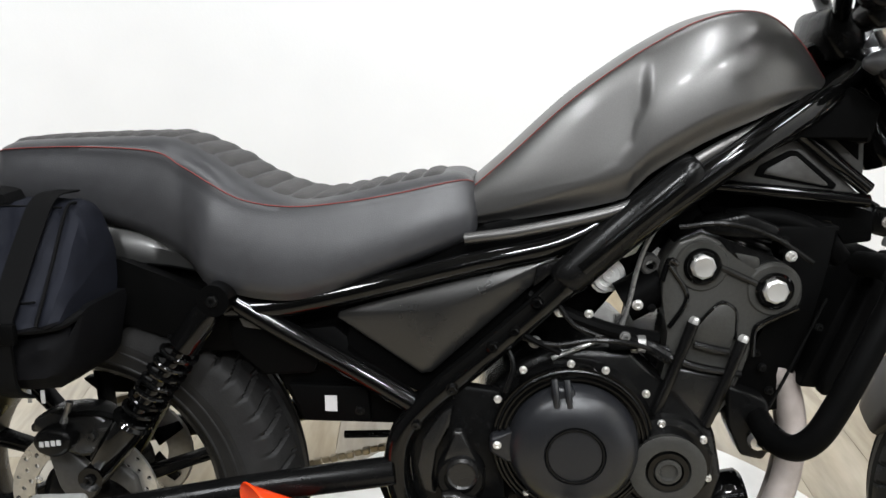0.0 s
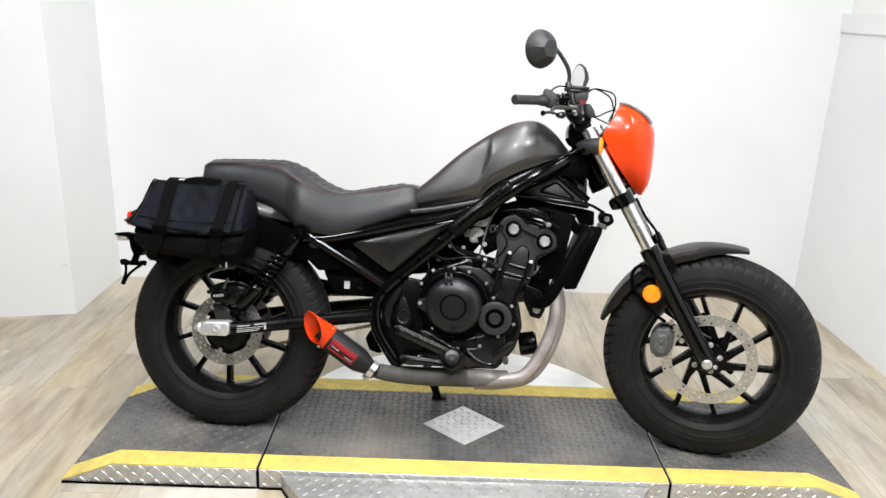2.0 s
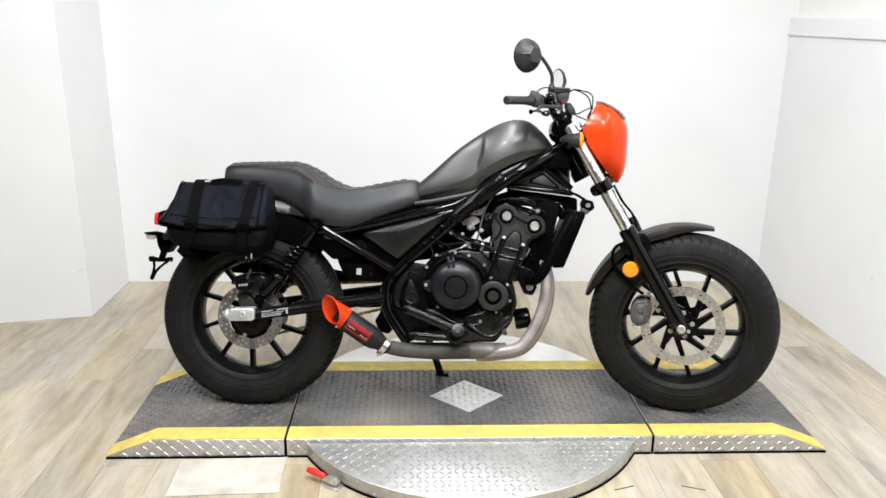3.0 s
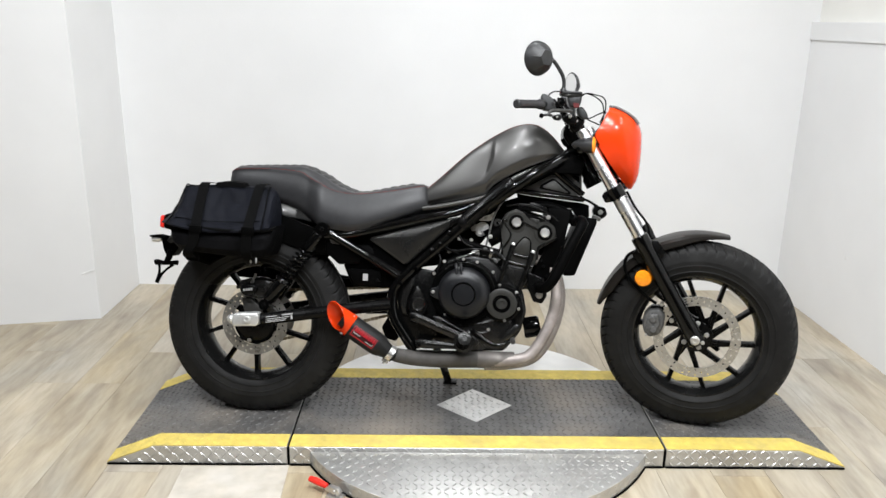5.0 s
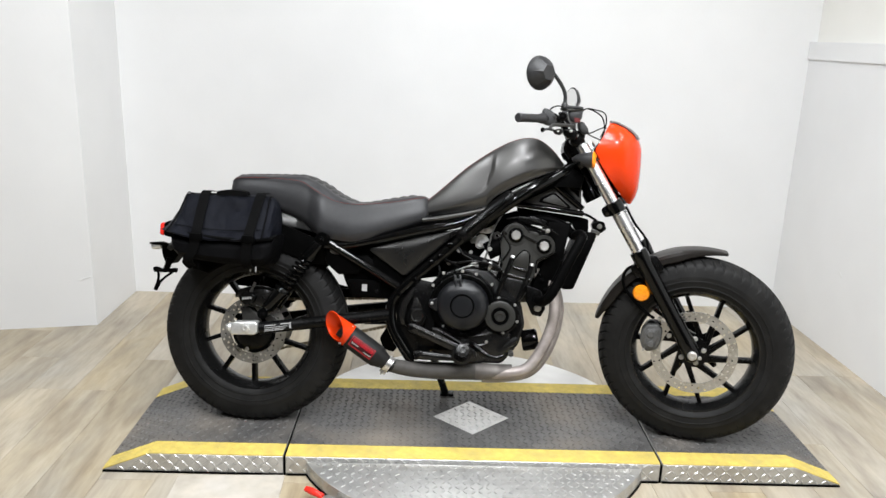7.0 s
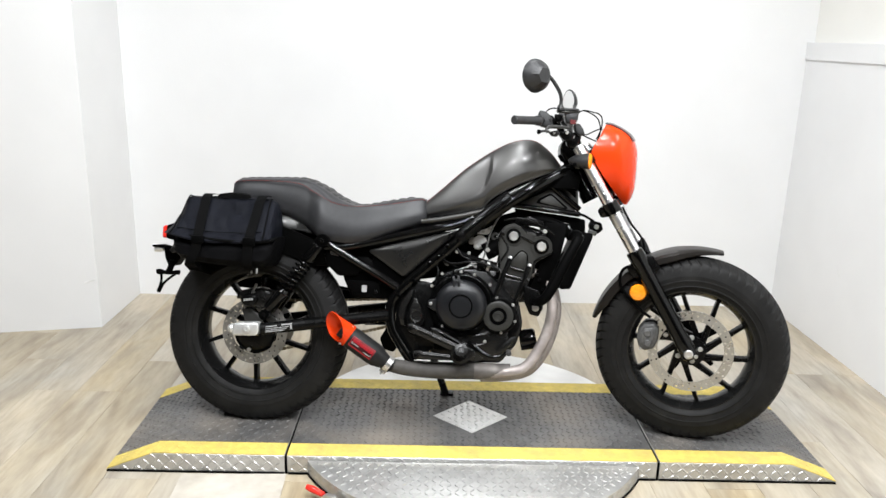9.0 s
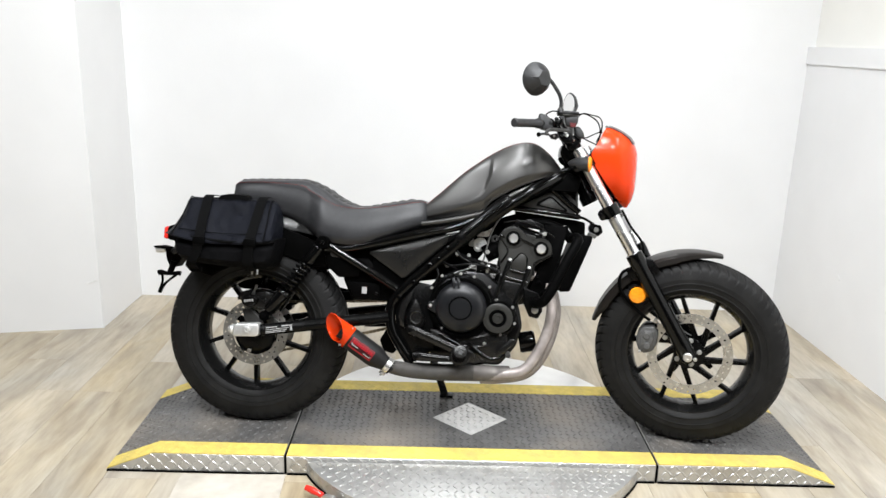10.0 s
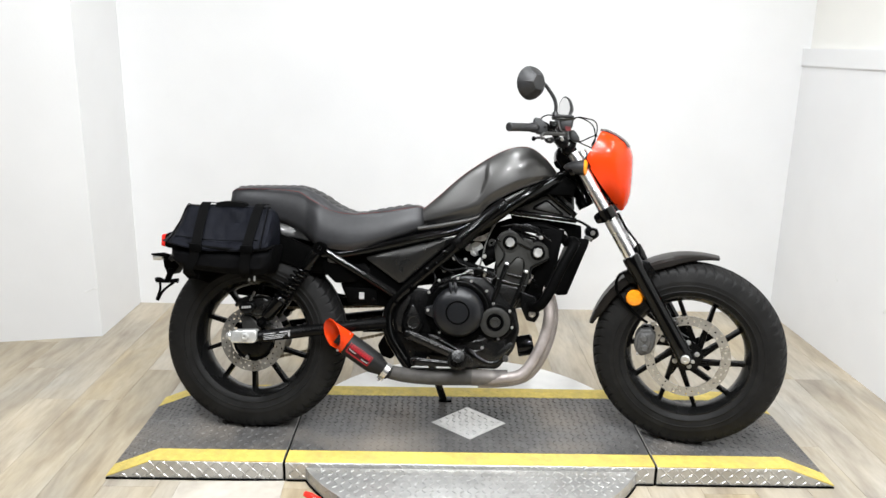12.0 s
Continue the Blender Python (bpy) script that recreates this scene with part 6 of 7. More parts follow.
for s, h, wide in ((0.052, 0.030, 0.14), (0.232, 0.034, 0.132)):
    c = Vector((1.112, 0, 1.009)) + d * s
    m = Matrix.Translation(c) @ Matrix.Rotation(-math.atan2(d.x, -d.z) , 4, "Y")
    bm = bmesh.new()
    block(0.062, wide * 2, h, m @ Matrix.Translation((-0.012, 0, 0)), 0.010, 3, bm)
    yoke = piece("fork_yoke", bm, GLOSS, steered=True)
    for v in (-0.112, 0.112):
        piece("clamp_ring", lathe([(0.021, -h / 2 - 0.003), (0.0305, -h / 2 - 0.002), (0.0305, h / 2 + 0.002), (0.021, h / 2 + 0.003), (0.021, -h / 2 - 0.003)], m @ Matrix.Translation((0, v, 0)), 28), GLOSS, parent=yoke, steered=True)
    piece("yoke_bolt", bolt(c.x - 0.030, -wide - 0.001, c.z - 0.012, 0.006, 0.006), SATIN, parent=yoke, steered=True)

# front fender and its fittings
bm = guard(0.353, 0.080, 77, 165, 0.028, u0=FU, w0=FW, n=50, lip=0.35)
fender = piece("front_fender", bm, FENDER, "graphite front mudguard", steered=True)
piece("fender_bracket", slab([(1.310, 0.656), (1.355, 0.656), (1.382, 0.616), (1.350, 0.576), (1.295, 0.576), (1.272, 0.606)], -0.098, -0.082, 0.005), SATIN, parent=fender, steered=NEAR)
group_size = Matrix.Translation((0.015, 0, 0.017)) @ deeper(0.015) @ FRONT
reflector = piece("side_reflector", turned([(0, 0.120), (0.026, 0.120), (0.0275, 0.123), (0.0275, 0.134), (0.024, 0.139), (0.012, 0.142), (0, 0.1425)], 1.301, 0.518, 40), AMBER, "round amber side reflector", steered=NEAR)
piece("housing", turned([(0, 0.090), (0.020, 0.090), (0.029, 0.112), (0.0295, 0.128), (0.0280, 0.128), (0.0280, 0.116), (0, 0.114)], 1.301, 0.518, 36), PLASTIC, parent=reflector, steered=NEAR)
piece("reflector_arm", tube([(1.301, -0.095, 0.518), (1.320, -0.092, 0.560), (1.335, -0.095, 0.60)], 0.008, 8, 4), PLASTIC, parent=reflector, steered=NEAR)

group_size = FRONT
# front brake
CALIPER = NEAR @ Matrix.Translation((1.350, 0, 0.376)) @ Matrix.Diagonal((0.76, 1, 0.80, 1)) @ Matrix.Translation((-1.362, 0, -0.374))
group_size = Matrix.Translation((0.004, 0, 0.008)) @ deeper(0.04) @ FRONT
cal = piece("front_caliper", slab([(1.322, 0.400), (1.345, 0.432), (1.392, 0.436), (1.412, 0.410), (1.408, 0.360), (1.392, 0.326), (1.352, 0.312), (1.328, 0.330), (1.318, 0.362)], -0.128, -0.058, 0.010, 3), CALIPERGREY, "grey two-piston front brake caliper", steered=CALIPER)
piece("caliper_bridge", slab([(1.340, 0.420), (1.352, 0.440), (1.400, 0.442), (1.440, 0.420), (1.470, 0.392), (1.468, 0.372), (1.430, 0.378), (1.405, 0.41)], -0.110, -0.070, 0.006), SATIN, parent=cal, steered=CALIPER)
piece("caliper_face", slab([(1.335, 0.395), (1.350, 0.415), (1.385, 0.415), (1.395, 0.380), (1.380, 0.338), (1.350, 0.330), (1.334, 0.352)], -0.134, -0.124, 0.005, 3), CALIPERGREY, parent=cal, steered=CALIPER)
piece("marking", block(0.010, 0.0008, 0.036, Matrix.Translation((1.365, -0.1345, 0.372)) @ Matrix.Rotation(radians(18), 4, "Y"), 0), GREYINK, parent=cal, steered=CALIPER)
for u, w in ((1.362, 0.392), (1.366, 0.350)):
    piece("piston_boss", turned([(0, 0.126), (0.017, 0.126), (0.017, 0.134), (0.012, 0.138), (0, 0.138)], u, w, 22), CALIPERGREY, parent=cal, steered=CALIPER)
for u, w, r in ((1.396, 0.455, 0.011), (1.440, 0.388, 0.011), (1.408, 0.440, 0.006), (1.336, 0.322, 0.006), (1.372, 0.312, 0.005)):
    piece("caliper_bolt", bolt(u, -0.112 if w > 0.33 else -0.125, w, r * 0.8, 0.010), BOLT, parent=cal, steered=CALIPER)
group_size = Matrix.Translation((0.010, 0, 0.012)) @ deeper(0.020) @ FRONT
piece("brake_hose", tube([(1.352, -0.118, 0.438), (1.318, -0.120, 0.460), (1.275, -0.118, 0.500), (1.245, -0.115, 0.545), (1.250, -0.112, 0.590), (1.285, -0.108, 0.612), (1.31, -0.105, 0.625)], 0.0052, 8, 6), PLASTIC, steered=NEAR)
piece("brake_hose", tube([(1.235, -0.075, 0.80), (1.268, -0.082, 0.745), (1.305, -0.090, 0.700), (1.315, -0.095, 0.655), (1.30, -0.098, 0.62)], 0.004, 8, 6), PLASTIC, steered=NEAR)
group_size = TRUE
for u, w in ((1.509, 0.363), (1.540, 0.325), (1.466, 0.299), (1.472, 0.348), (1.515, 0.283)):
    piece("disc_bolt", bolt(u, -0.079, w, 0.0072, 0.008), BOLT)

group_size = deeper(0.02) @ FRONT
# nose cowl, lamp, indicators
COWL = STEER @ Matrix.Translation((0.012, 0, 0))
def cowl_mesh(inset=0.0):
    """A domed nose fairing, lofted from the bottom point to the top lip."""
    levels = [(0.815, 1.256, 1.266, 0.03), (0.84, 1.238, 1.280, 0.058), (0.87, 1.218, 1.287, 0.085), (0.905, 1.194, 1.289, 0.108), (0.94, 1.172, 1.290, 0.122), (0.975, 1.149, 1.290, 0.13), (1.0, 1.147, 1.288, 0.13), (1.02, 1.158, 1.281, 0.124), (1.045, 1.170, 1.270, 0.114), (1.066, 1.178, 1.243, 0.1), (1.084, 1.186, 1.200, 0.08)]
    bm = bmesh.new()
    outer, inner = [], []
    for w, back, nose, half in levels:
        nose, half = max(back + 0.004, nose - inset), half - inset
        row, back_row = [], []
        for k in range(25):
            t = -math.pi / 2 + math.pi * k / 24
            c, s = math.cos(t), math.sin(t)
            u = back + (nose - back) * (abs(c) ** 0.55)
            v = half * (abs(s) ** 0.72) * (1 if s > 0 else -1)
            row.append(bm.verts.new((u, v, w)))
            back_row.append(bm.verts.new((back + (nose - back - 0.006) * (abs(c) ** 0.55), v * 0.955, w)))
        outer.append(row)
        inner.append(back_row)
    for grid in (outer, inner):
        for a, b in zip(grid, grid[1:]):
            for k in range(24):
                bm.faces.new((a[k], a[k + 1], b[k + 1], b[k]))
    for a, b in ((outer[0], inner[0]), (outer[-1], inner[-1])):
        for k in range(24):
            bm.faces.new((a[k], a[k + 1], b[k + 1], b[k]))
    for k in (0, 24):
        for i in range(len(levels) - 1):
            bm.faces.new((outer[i][k], outer[i + 1][k], inner[i + 1][k], inner[i][k]))
    return bm


cowl = piece("nose_cowl", cowl_mesh(), ORANGE, "glossy orange-red nose cowl round the headlamp", steered=COWL, angle=50)
piece("cowl_lining", cowl_mesh(0.009), PLASTIC, "black cowl lining", cowl, COWL, 50)
edge = [Vector(q) for q in ((1.184, -0.076, 1.083), (1.202, -0.062, 1.081), (1.234, -0.060, 1.066), (1.260, -0.062, 1.048), (1.276, -0.066, 1.029))]
piece("screen_edge", tube([q + Vector((0.003, -0.004, 0.003)) for q in edge], 0.005, 8, 5, flat=1.6), SMOKE, "smoked plastic edge strip", cowl, COWL)
for u, v, w in ((1.246, -0.050, 0.842),):
    piece("cowl_screw", lathe([(0, 0), (0.006, 0), (0.007, 0.003), (0.004, 0.006), (0, 0.006)], Matrix.Translation((u, v, w)) @ SIDE, 12), SATIN, parent=cowl, steered=COWL)
piece("headlamp", lathe([(0, -0.05), (0.05, -0.045), (0.080, -0.01), (0.084, 0.02), (0.078, 0.026), (0, 0.026)], Matrix.Translation((1.20, 0, 0.935)) @ Matrix.Rotation(radians(90), 4, "Y"), 36), PLASTIC, steered=COWL)
ind = piece("indicator", lathe([(0, -0.004), (0.006, -0.002), (0.013, 0.008), (0.0195, 0.024), (0.0242, 0.044), (0.0265, 0.066), (0, 0.066)], Matrix.Translation((1.070, -0.148, 0.964)) @ Matrix.Rotation(radians(90), 4, "Y"), 28), CONTROL, steered=NEAR)
piece("lens", lathe([(0, 0.064), (0.0268, 0.064), (0.0262, 0.068), (0.020, 0.073), (0, 0.075)], Matrix.Translation((1.070, -0.148, 0.964)) @ Matrix.Rotation(radians(90), 4, "Y"), 28), AMBER, "amber indicator lens", ind, NEAR)
piece("stalk", tube([(1.100, -0.148, 0.964), (1.10, -0.11, 0.960), (1.10, -0.09, 0.955)], 0.010, 10, 3), PLASTIC, parent=ind, steered=NEAR)
piece("indicator", lathe([(0, -0.004), (0.006, -0.002), (0.013, 0.008), (0.0195, 0.024), (0.0242, 0.044), (0.0265, 0.066), (0, 0.066)], Matrix.Translation((1.070, 0.148, 0.964)) @ Matrix.Rotation(radians(90), 4, "Y"), 28), CONTROL, steered=NEAR)

BARS = trued(1.0101, -0.0092, 1.0083, -0.0235)
# handlebar and controls; the right side is built where it stands, the left side is its image across the turned bars
MIRROR_GLASS = material("mirror_glass", (0.9, 0.9, 0.9), 0.02, 1.0)
group_size = TRUE
right_half = [Vector(q) for q in ((0.870, -0.358, 1.044), (0.952, -0.264, 1.056), (1.010, -0.180, 1.058), (1.040, -0.100, 1.030), (1.062, -0.040, 1.004))]
bar = piece("handlebar", tube(right_half + [ACROSS @ q for q in reversed(right_half)], 0.0115, 14, 6), GLOSS, "black swept-back handlebar")


def along(a, b):
    """A frame at a whose z axis runs to b, and the distance."""
    a, b = Vector(a), Vector(b)
    return Matrix.Translation(a) @ (b - a).to_track_quat("Z", "X").to_matrix().to_4x4(), (b - a).length


def mirror(side):
    global group_size
    group_size = BARS
    c = Vector((0.968, -0.300, 1.136)) if side else Vector((0.932, -0.300, 1.204))
    axis = Vector((0.66, -0.75, -0.08) if side else (0.62, -0.78, -0.08)).normalized()
    m = Matrix.Translation(c) @ axis.to_track_quat("Z", "Y").to_matrix().to_4x4()
    if side:
        m = m @ Matrix.Diagonal((0.88, 0.92, 0.6, 1))
    mir = piece("mirror", lathe([(0.0, 0.036), (0.024, 0.034), (0.046, 0.012), (0.051, 0.0), (0.0525, -0.006), (0.050, -0.010), (0.0, -0.009)], m, 40), CONTROL, "round black mirror with faceted back", None, side)
    rings = []
    for r, h in ((0.047, 0.010), (0.026, 0.0365), (0.0245, 0.038)):
        rings.append([m @ Vector((r * math.cos(math.pi * k / 3), r * math.sin(math.pi * k / 3), h)) for k in range(6)])
    piece("faceted_back", loft(rings), CONTROL, "", mir, side, 20)
    piece("mirror_glass", lathe([(0, -0.0105), (0.047, -0.0105), (0.047, -0.0085), (0, -0.0085)], m, 36), MIRROR_GLASS, "", mir, side)
    if side:
        piece("stem", tube([(1.012, -0.212, 1.088), (1.012, -0.214, 1.104), (1.010, -0.220, 1.112), (c.x + 0.024, -0.288, c.z - 0.004)], 0.0062, 10, 5), CONTROL, "", mir, side)
    group_size = TRUE
    if not side:
        piece("stem", tube([(1.017, -0.220, 1.106), (1.018, -0.220, 1.125), (1.017, -0.222, 1.138), (1.009, -0.226, 1.159), (0.981, -0.240, 1.195), (0.958, -0.268, 1.203)], 0.0060, 12, 6), CONTROL, "", mir)
        piece("stem_foot", lathe([(0, 0), (0.0105, 0), (0.0105, 0.010), (0.0075, 0.016), (0, 0.016)], Matrix.Translation((1.017, -0.220, 1.098)), 14), CONTROL, "", mir)


for side in (False, ACROSS):
    m, L = along((0.868, -0.360, 1.0437), (0.952, -0.264, 1.056))
    piece("grip", lathe([(0, -0.003), (0.0115, -0.003), (0.0138, 0.0), (0.0138, 0.008), (0.0130, 0.011), (0.0132, L - 0.020), (0.0160, L - 0.016), (0.0165, L - 0.004), (0.0140, L), (0, L)], m, 24), CONTROL, "black rubber grip", bar, side)
    piece("switch_box", slab([(0.945, 1.083), (0.951, 1.090), (0.967, 1.086), (0.981, 1.077), (0.990, 1.063), (0.993, 1.045), (0.978, 1.036), (0.955, 1.039), (0.946, 1.050)], -0.264, -0.232, 0.006, 3), CONTROL, "", bar, side)
    mirror(side)
piece("switch_face", slab([(0.974, 1.076), (0.990, 1.075), (1.001, 1.061), (0.996, 1.046), (0.979, 1.045)], -0.262, -0.244, 0.005, 3), PLASTIC, "", bar)
piece("throttle_drum", slab([(0.998, 1.085), (1.024, 1.080), (1.030, 1.069), (1.016, 1.054), (1.001, 1.057)], -0.232, -0.205, 0.005, 3), GLOSS, "", bar)
piece("lever", tube([(0.975, -0.285, 1.018), (0.971, -0.278, 1.026), (0.980, -0.270, 1.036), (1.000, -0.255, 1.0395), (1.046, -0.225, 1.0415)], 0.006, 12, 6, radii=[0.0040, 0.0046, 0.0060, 0.0064, 0.0055]), BRACKET, "grey metal lever", bar)
piece("lever_tip", lathe([(0, -0.008), (0.005, -0.006), (0.007, 0), (0.005, 0.006), (0, 0.008)], Matrix.Translation((0.947, -0.298, 1.017)), 14), PLASTIC, "", bar)
piece("lever_rod", tube([(0.949, -0.298, 1.017), (0.962, -0.290, 1.021), (0.980, -0.270, 1.022)], 0.004, 8, 4), CONTROL, "", bar)
piece("lever_pivot", slab([(0.983, 1.026), (1.010, 1.033), (1.019, 1.022), (1.009, 1.012), (0.992, 1.015)], -0.225, -0.200, 0.004, 2), CONTROL, "", bar)
piece("master_cylinder", tube([(1.008, -0.215, 1.093), (1.040, -0.207, 1.094), (1.080, -0.198, 1.097)], 0.0045, 10, 4), ENGINE_GREY, "grey cast master cylinder", bar)
piece("control_clamp", slab([(1.014, 1.034), (1.058, 1.037), (1.068, 1.022), (1.061, 1.001), (1.037, 1.003), (1.022, 1.018)], -0.200, -0.160, 0.006, 3), SATIN, "", bar)
piece("control_clamp", slab([(1.066, 1.061), (1.085, 1.064), (1.101, 1.043), (1.105, 1.026), (1.086, 1.023), (1.071, 1.037)], -0.175, -0.135, 0.006, 3), CONTROL, "", bar)
piece("control_clamp", slab([(1.052, 1.032), (1.086, 1.040), (1.098, 1.019), (1.080, 0.986), (1.060, 0.982), (1.046, 0.998)], -0.155, -0.105, 0.008, 3), SATIN, "", bar)
for q, r in (((1.043, -0.203, 1.028), 0.0055), ((1.066, -0.176, 1.017), 0.0045), ((1.027, -0.206, 1.043), 0.0040), ((1.000, -0.228, 1.022), 0.0038), ((0.985, -0.266, 1.062), 0.0050)):
    piece("control_screw", lathe([(0, 0), (r, 0), (r, 0.006), (r * 0.7, 0.008), (0, 0.008)], Matrix.Translation(q) @ SIDE, 14), BOLT if r != 0.005 else CONTROL, "", bar)
reservoir = piece("brake_reservoir", slab([(1.031, 1.094), (1.079, 1.096), (1.077, 1.070), (1.068, 1.057), (1.041, 1.059), (1.035, 1.072)], -0.202, -0.155, 0.006, 3), CONTROL, "black brake fluid reservoir")
piece("reservoir_lid", slab([(1.008, 1.1045), (1.025, 1.1085), (1.078, 1.1055), (1.078, 1.0995), (1.012, 1.0985)], -0.212, -0.150, 0.002), CONTROL, parent=reservoir)
piece("sight_label", slab([(1.051, 1.071), (1.070, 1.069), (1.071, 1.057), (1.054, 1.055)], -0.2035, -0.2015, 0.0005, 1), DULLRED, "dark red sight mark", reservoir)
piece("bar_clamp", slab([(1.035, 0.980), (1.040, 1.016), (1.060, 1.024), (1.088, 1.008), (1.092, 0.970), (1.06, 0.945)], -0.062, 0.062, 0.010, 3), SATIN)
group_size = BARS
piece("gauge", lathe([(0, -0.03), (0.040, -0.028), (0.052, -0.005), (0.053, 0.012), (0.048, 0.016), (0, 0.014)], Matrix.Translation((1.160, 0.0, 1.005)) @ Matrix.Rotation(radians(-50), 4, "Y"), 32), PLASTIC, "round black instrument")
group_size = TRUE
CABLES = [
    [(0.966, -0.250, 1.076), (0.973, -0.250, 1.090), (0.990, -0.248, 1.099), (1.012, -0.235, 1.100)],
    [(1.078, -0.185, 1.098), (1.100, -0.165, 1.107), (1.130, -0.150, 1.104), (1.149, -0.145, 1.100), (1.162, -0.138, 1.086), (1.162, -0.130, 1.053), (1.150, -0.110, 1.020)],
    [(1.078, -0.180, 1.094), (1.095, -0.165, 1.106), (1.123, -0.150, 1.100), (1.145, -0.145, 1.086), (1.155, -0.140, 1.067), (1.159, -0.130, 1.038), (1.152, -0.110, 1.012)],
    [(1.088, -0.130, 1.034), (1.112, -0.145, 1.030), (1.135, -0.148, 1.041), (1.158, -0.140, 1.051), (1.166, -0.125, 1.050)],
    [(1.080, -0.110, 1.046), (1.091, -0.105, 1.041), (1.116, -0.100, 1.028), (1.143, -0.100, 1.017), (1.165, -0.098, 1.008)],
]
for path in CABLES:
    piece("cable", tube(path, 0.0021, 8, 6), PLASTIC)
piece("yoke_cover", lathe([(0, 0), (0.022, 0), (0.024, 0.006), (0.020, 0.022), (0.010, 0.026), (0, 0.026)], Matrix.Translation((1.082, -0.114, 0.992)) @ Matrix.Rotation(radians(-30), 4, "Y"), 20), SATIN, "black fork top cap")

# ---- saddlebag ----
bag = tagged(new("saddlebag"), "navy-black nylon saddlebag with two webbing straps hung over the rear fender", "saddlebag")
bag.matrix_world = BIKE @ deeper(-0.045) @ LUGGAGE


def soft_body(stations, section, wrinkle, seed):
    """A stuffed fabric body: the section (v, w) carried along u; stations give u, lowest and highest w and a depth factor."""
    rings = []
    for u, lo, hi, deep in stations:
        ring = []
        for v, s in section:
            w = lo + (hi - lo) * s
            q = Vector((u, -0.085 + (v + 0.085) * deep, w))
            k = noise.noise(Vector((u * 16 + seed, w * 20, v * 12))) + 0.5 * noise.noise(Vector((u * 40 + seed, w * 44, v * 30)))
            fold = (1 - abs(noise.noise(Vector((u * 11 + w * 9 + seed, w * 9 - u * 8, seed + v * 4))))) ** 7 - 0.3
            q.y += wrinkle * (k + 1.6 * fold)
            q.z += 0.4 * wrinkle * noise.noise(Vector((u * 25, seed, v * 25)))
            ring.append(q)
        rings.append(ring)
    return loft(rings)


def resampled(points, n):
    """Even steps along a polyline of (v, s)."""
    pts = [Vector((a, b, 0)) for a, b in points]
    out = []
    for a, b in zip(pts, pts[1:]):
        out += [a.lerp(b, k / n) for k in range(n)]
    return [(q.x, q.y) for q in out + [pts[-1]]]


FLAP_HI = [(-0.274, 0.680), (-0.264, 0.694), (-0.234, 0.740), (-0.222, 0.778), (-0.212, 0.784), (-0.05, 0.785), (0.060, 0.781), (0.070, 0.778), (0.081, 0.768), (0.088, 0.750), (0.091, 0.730)]
FLAP_LO = [(-0.274, 0.655), (-0.20, 0.640), (-0.1545, 0.632), (-0.07, 0.628), (0.004, 0.630), (0.075, 0.640), (0.091, 0.646)]
FLAP = resampled([(-0.088, 0.02), (-0.088, 0.55), (-0.090, 0.97), (-0.104, 1.0), (-0.132, 0.985), (-0.150, 0.95), (-0.196, 0.50), (-0.236, 0.12), (-0.246, 0.04), (-0.243, 0.0), (-0.215, 0.03), (-0.15, 0.04)], 4)
st = []
for k in range(41):
    u = -0.274 + (0.091 + 0.274) * k / 40
    hi = interp(u, FLAP_HI)
    lo = interp(u, FLAP_LO)
    st.append((u, lo, hi, interp(u, [(-0.274, 0.80), (-0.25, 0.95), (-0.22, 1.0), (0.078, 1.0), (0.086, 0.97), (0.091, 0.92)])))
part("flap", soft_body(st, FLAP, 0.0068, 2.0), BAG, bag, "navy nylon top flap with seams", 40)
LOWB = resampled([(-0.088, 0.0), (-0.088, 1.0), (-0.185, 1.0), (-0.210, 0.94), (-0.236, 0.6), (-0.234, 0.25), (-0.205, 0.03), (-0.16, 0.0)], 3)
st = []
for k in range(31):
    u = -0.243 + (0.102 + 0.243) * k / 30
    lo = interp(u, [(-0.243, 0.605), (-0.235, 0.582), (-0.21, 0.566), (-0.16, 0.558), (-0.05, 0.548), (0.03, 0.547), (0.070, 0.550), (0.088, 0.566), (0.098, 0.600), (0.102, 0.640)])
    st.append((u, lo, interp(u, [(-0.243, 0.648), (0.102, 0.655)]), interp(u, [(-0.243, 0.82), (-0.225, 0.97), (-0.19, 1.0), (0.075, 1.0), (0.102, 0.82)])))
part("lower_body", soft_body(st, LOWB, 0.003, 7.0), BAG_LOW, bag, "", 40)


def flap_point(u, v, s, out=0.004):
    """A place on the flap's face, a little proud of it."""
    lo, hi = interp(u, FLAP_LO), interp(u, FLAP_HI)
    return (u, v - out, lo + (hi - lo) * s + out * 0.5)


for us in ((-0.214, -0.246), (0.066, 0.070)):
    path = [flap_point(us[0] + (us[1] - us[0]) * (1 - s), v, s) for v, s in ((-0.125, 0.99), (-0.150, 0.95), (-0.196, 0.50), (-0.236, 0.12), (-0.245, 0.03))]
    part("seam", tube(path, 0.0022, 6, 4), WEB, bag)
for v, s in ((-0.150, 0.955), (-0.226, 0.22)):
    part("seam", tube([flap_point(-0.225 + 0.285 * k / 14, v, s, 0.003) for k in range(15)], 0.0014, 6, 2), WEB, bag)


def strap(points, wide, thick=0.0024):
    """Flat webbing along a path, its width running along u."""
    pts = curve_through(points, 5)
    rings = [[(q.x - wide / 2, q.y - thick, q.z), (q.x + wide / 2, q.y - thick, q.z), (q.x + wide / 2, q.y + thick, q.z + 0.002), (q.x - wide / 2, q.y + thick, q.z + 0.002)] for q in pts]
    return loft(rings)


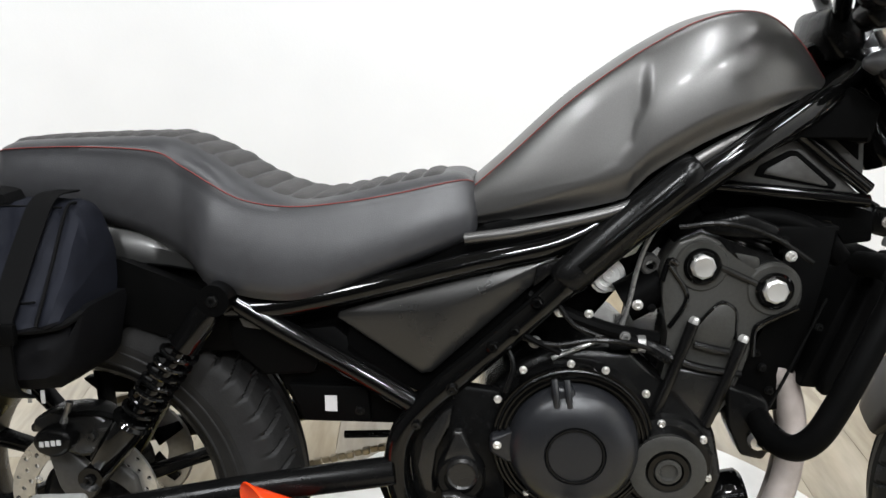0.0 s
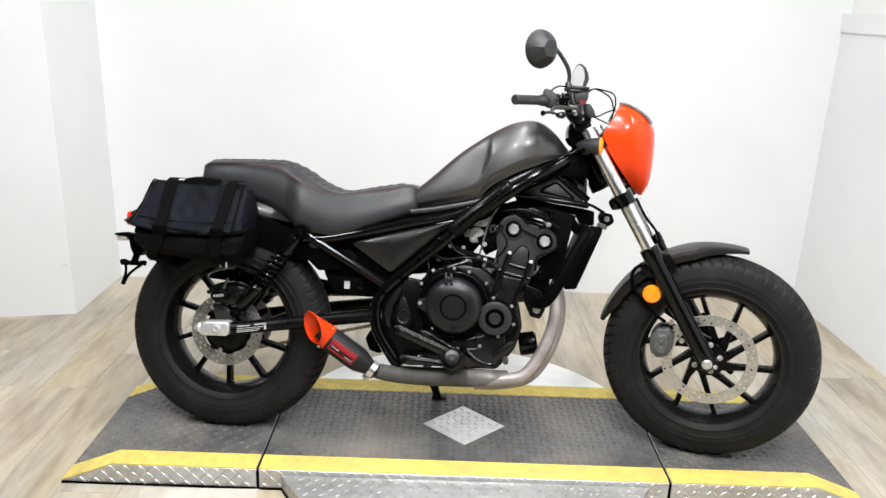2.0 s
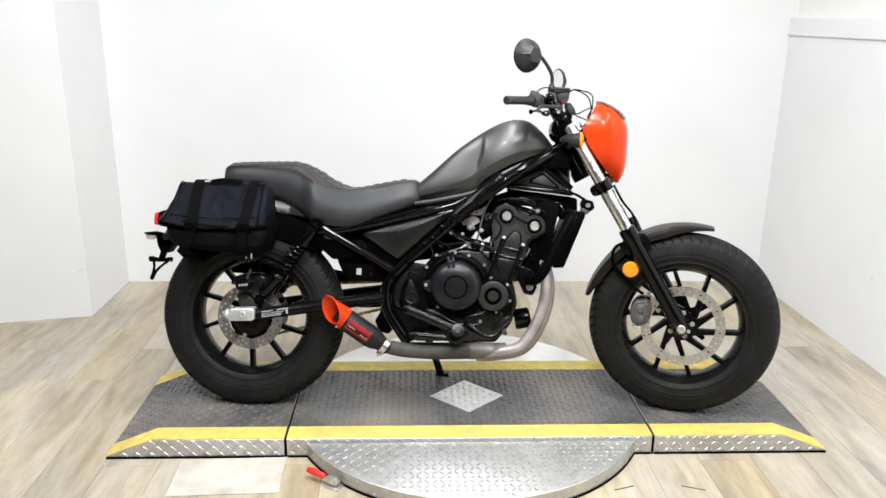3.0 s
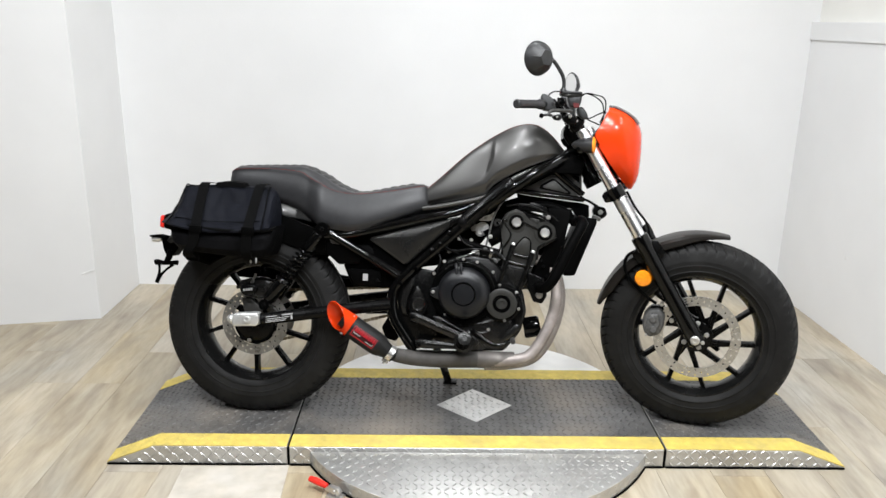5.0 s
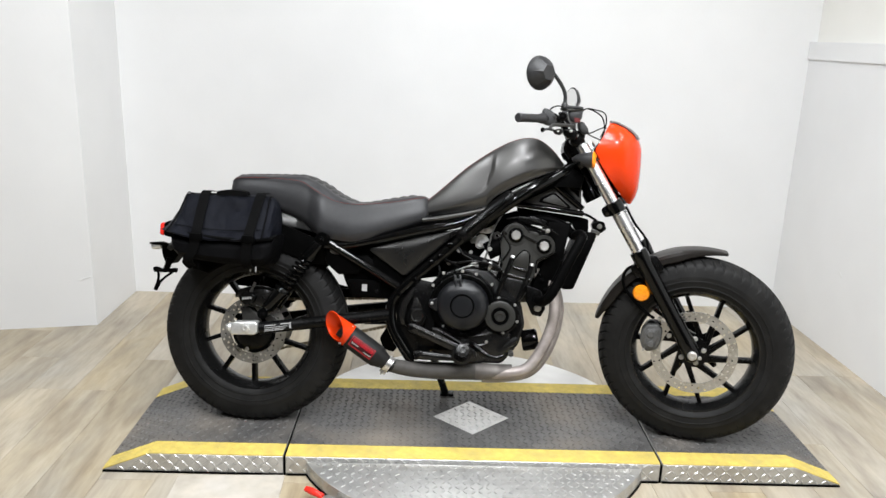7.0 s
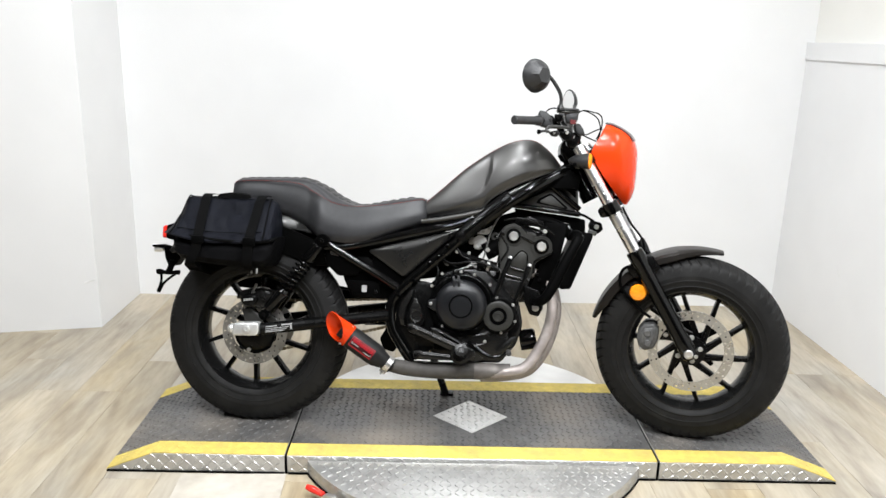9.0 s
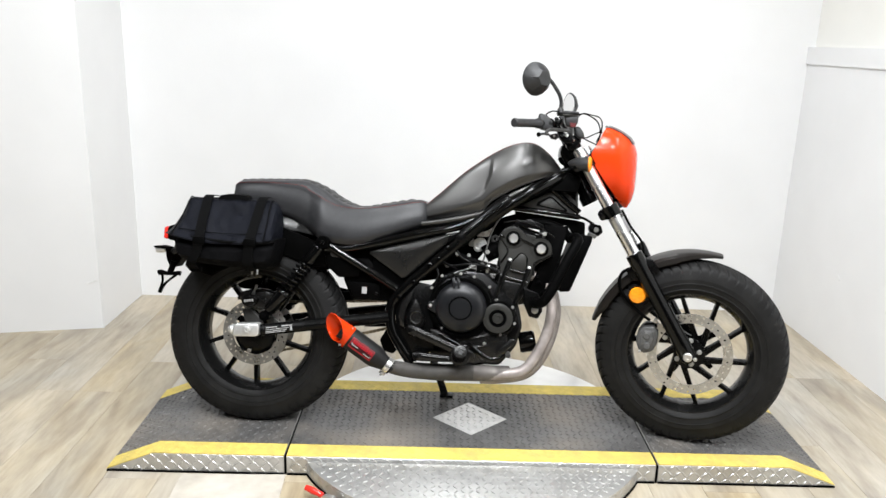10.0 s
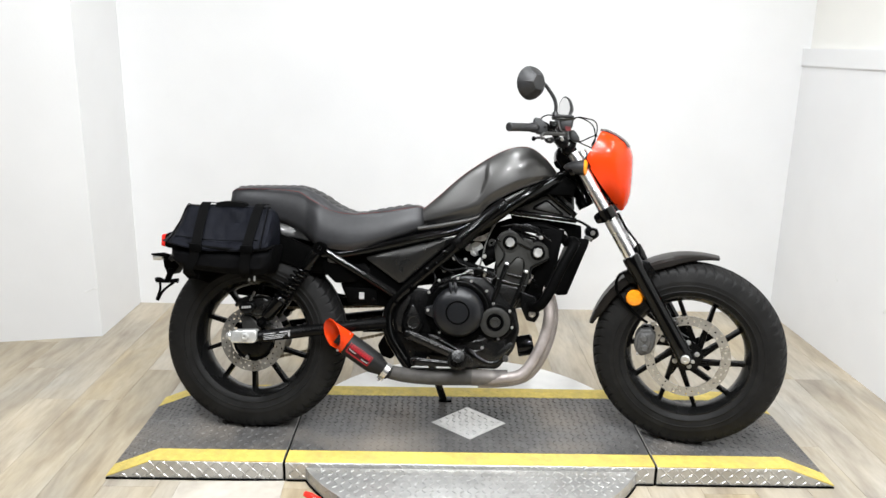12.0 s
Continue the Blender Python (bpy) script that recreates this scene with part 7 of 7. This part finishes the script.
for us in ((-0.152, -0.150, -0.147, -0.143, -0.152, -0.172), (0.036, 0.033, 0.030, 0.028, 0.022, 0.020)):
    path = [(us[0], -0.092, 0.790), (us[0], -0.148, 0.787), (us[1], -0.184, 0.746), (us[2], -0.222, 0.692), (us[3], -0.254, 0.647), (us[4], -0.250, 0.60), (us[5], -0.242, 0.562), (us[5], -0.212, 0.541)]
    ob = part("strap", strap(path, 0.033), WEB, bag)
    part("buckle", block(0.042, 0.010, 0.026, Matrix.Translation((us[3], -0.256, 0.638)), 0.003), PLASTIC, ob, "black plastic buckle")
    for dx in (-0.008, 0.010):
        part("strap_end", block(0.005, 0.003, 0.018, Matrix.Translation((us[5] + dx + 0.012, -0.205, 0.540)), 0.001), INK if us[0] > 0 else WEB, ob)
part("carry_handle", loft([[(-0.120 + 0.108 * s, y, 0.780 + h * math.sin(math.pi * s) ** 0.2) for y, h in ((-0.150, 0.0), (-0.150, 0.016), (-0.11, 0.020), (-0.11, 0.0))] for s in (k / 16 for k in range(17))]), WEB, bag)
part("piping", tube([(-0.246, -0.205, 0.655), (-0.20, -0.228, 0.650), (-0.10, -0.242, 0.640), (0.0, -0.243, 0.636), (0.08, -0.232, 0.640), (0.100, -0.20, 0.65)], 0.005, 8, 5), WEB, bag)

# ---- floor planks, laid along the depth of the bay ----
PW, PL = 0.178, 1.22
rng = random.Random(4)
shapes = {}


def plank_mesh(length):
    key = round(length, 3)
    if key not in shapes:
        bm = block(PW - 0.0009, length - 0.0009, 0.006, None, 0.0005, 1)
        shapes[key] = finish("plank", bm, PLANK)
    return shapes[key]


count = 0
x = -3.3 + PW / 2
while x < 2.6:
    y = -4.0 - rng.choice((0.0, 0.3, 0.6, 0.9))
    while y < 2.70:
        end = min(y + PL, 2.76)
        if y + PL > -0.9:
            ob = new("plank", plank_mesh(end - y))
            ob.location = (x, (y + end) / 2, -0.003)
            ob.parent = floor
            count += 1
        y += PL
    x += PW
bm = bmesh.new()
block(6.4, 8.5, 0.004, pose(-0.3, -5.15, -0.0035), 0, 1, bm)
part("far_planking", bm, PLANK, floor)
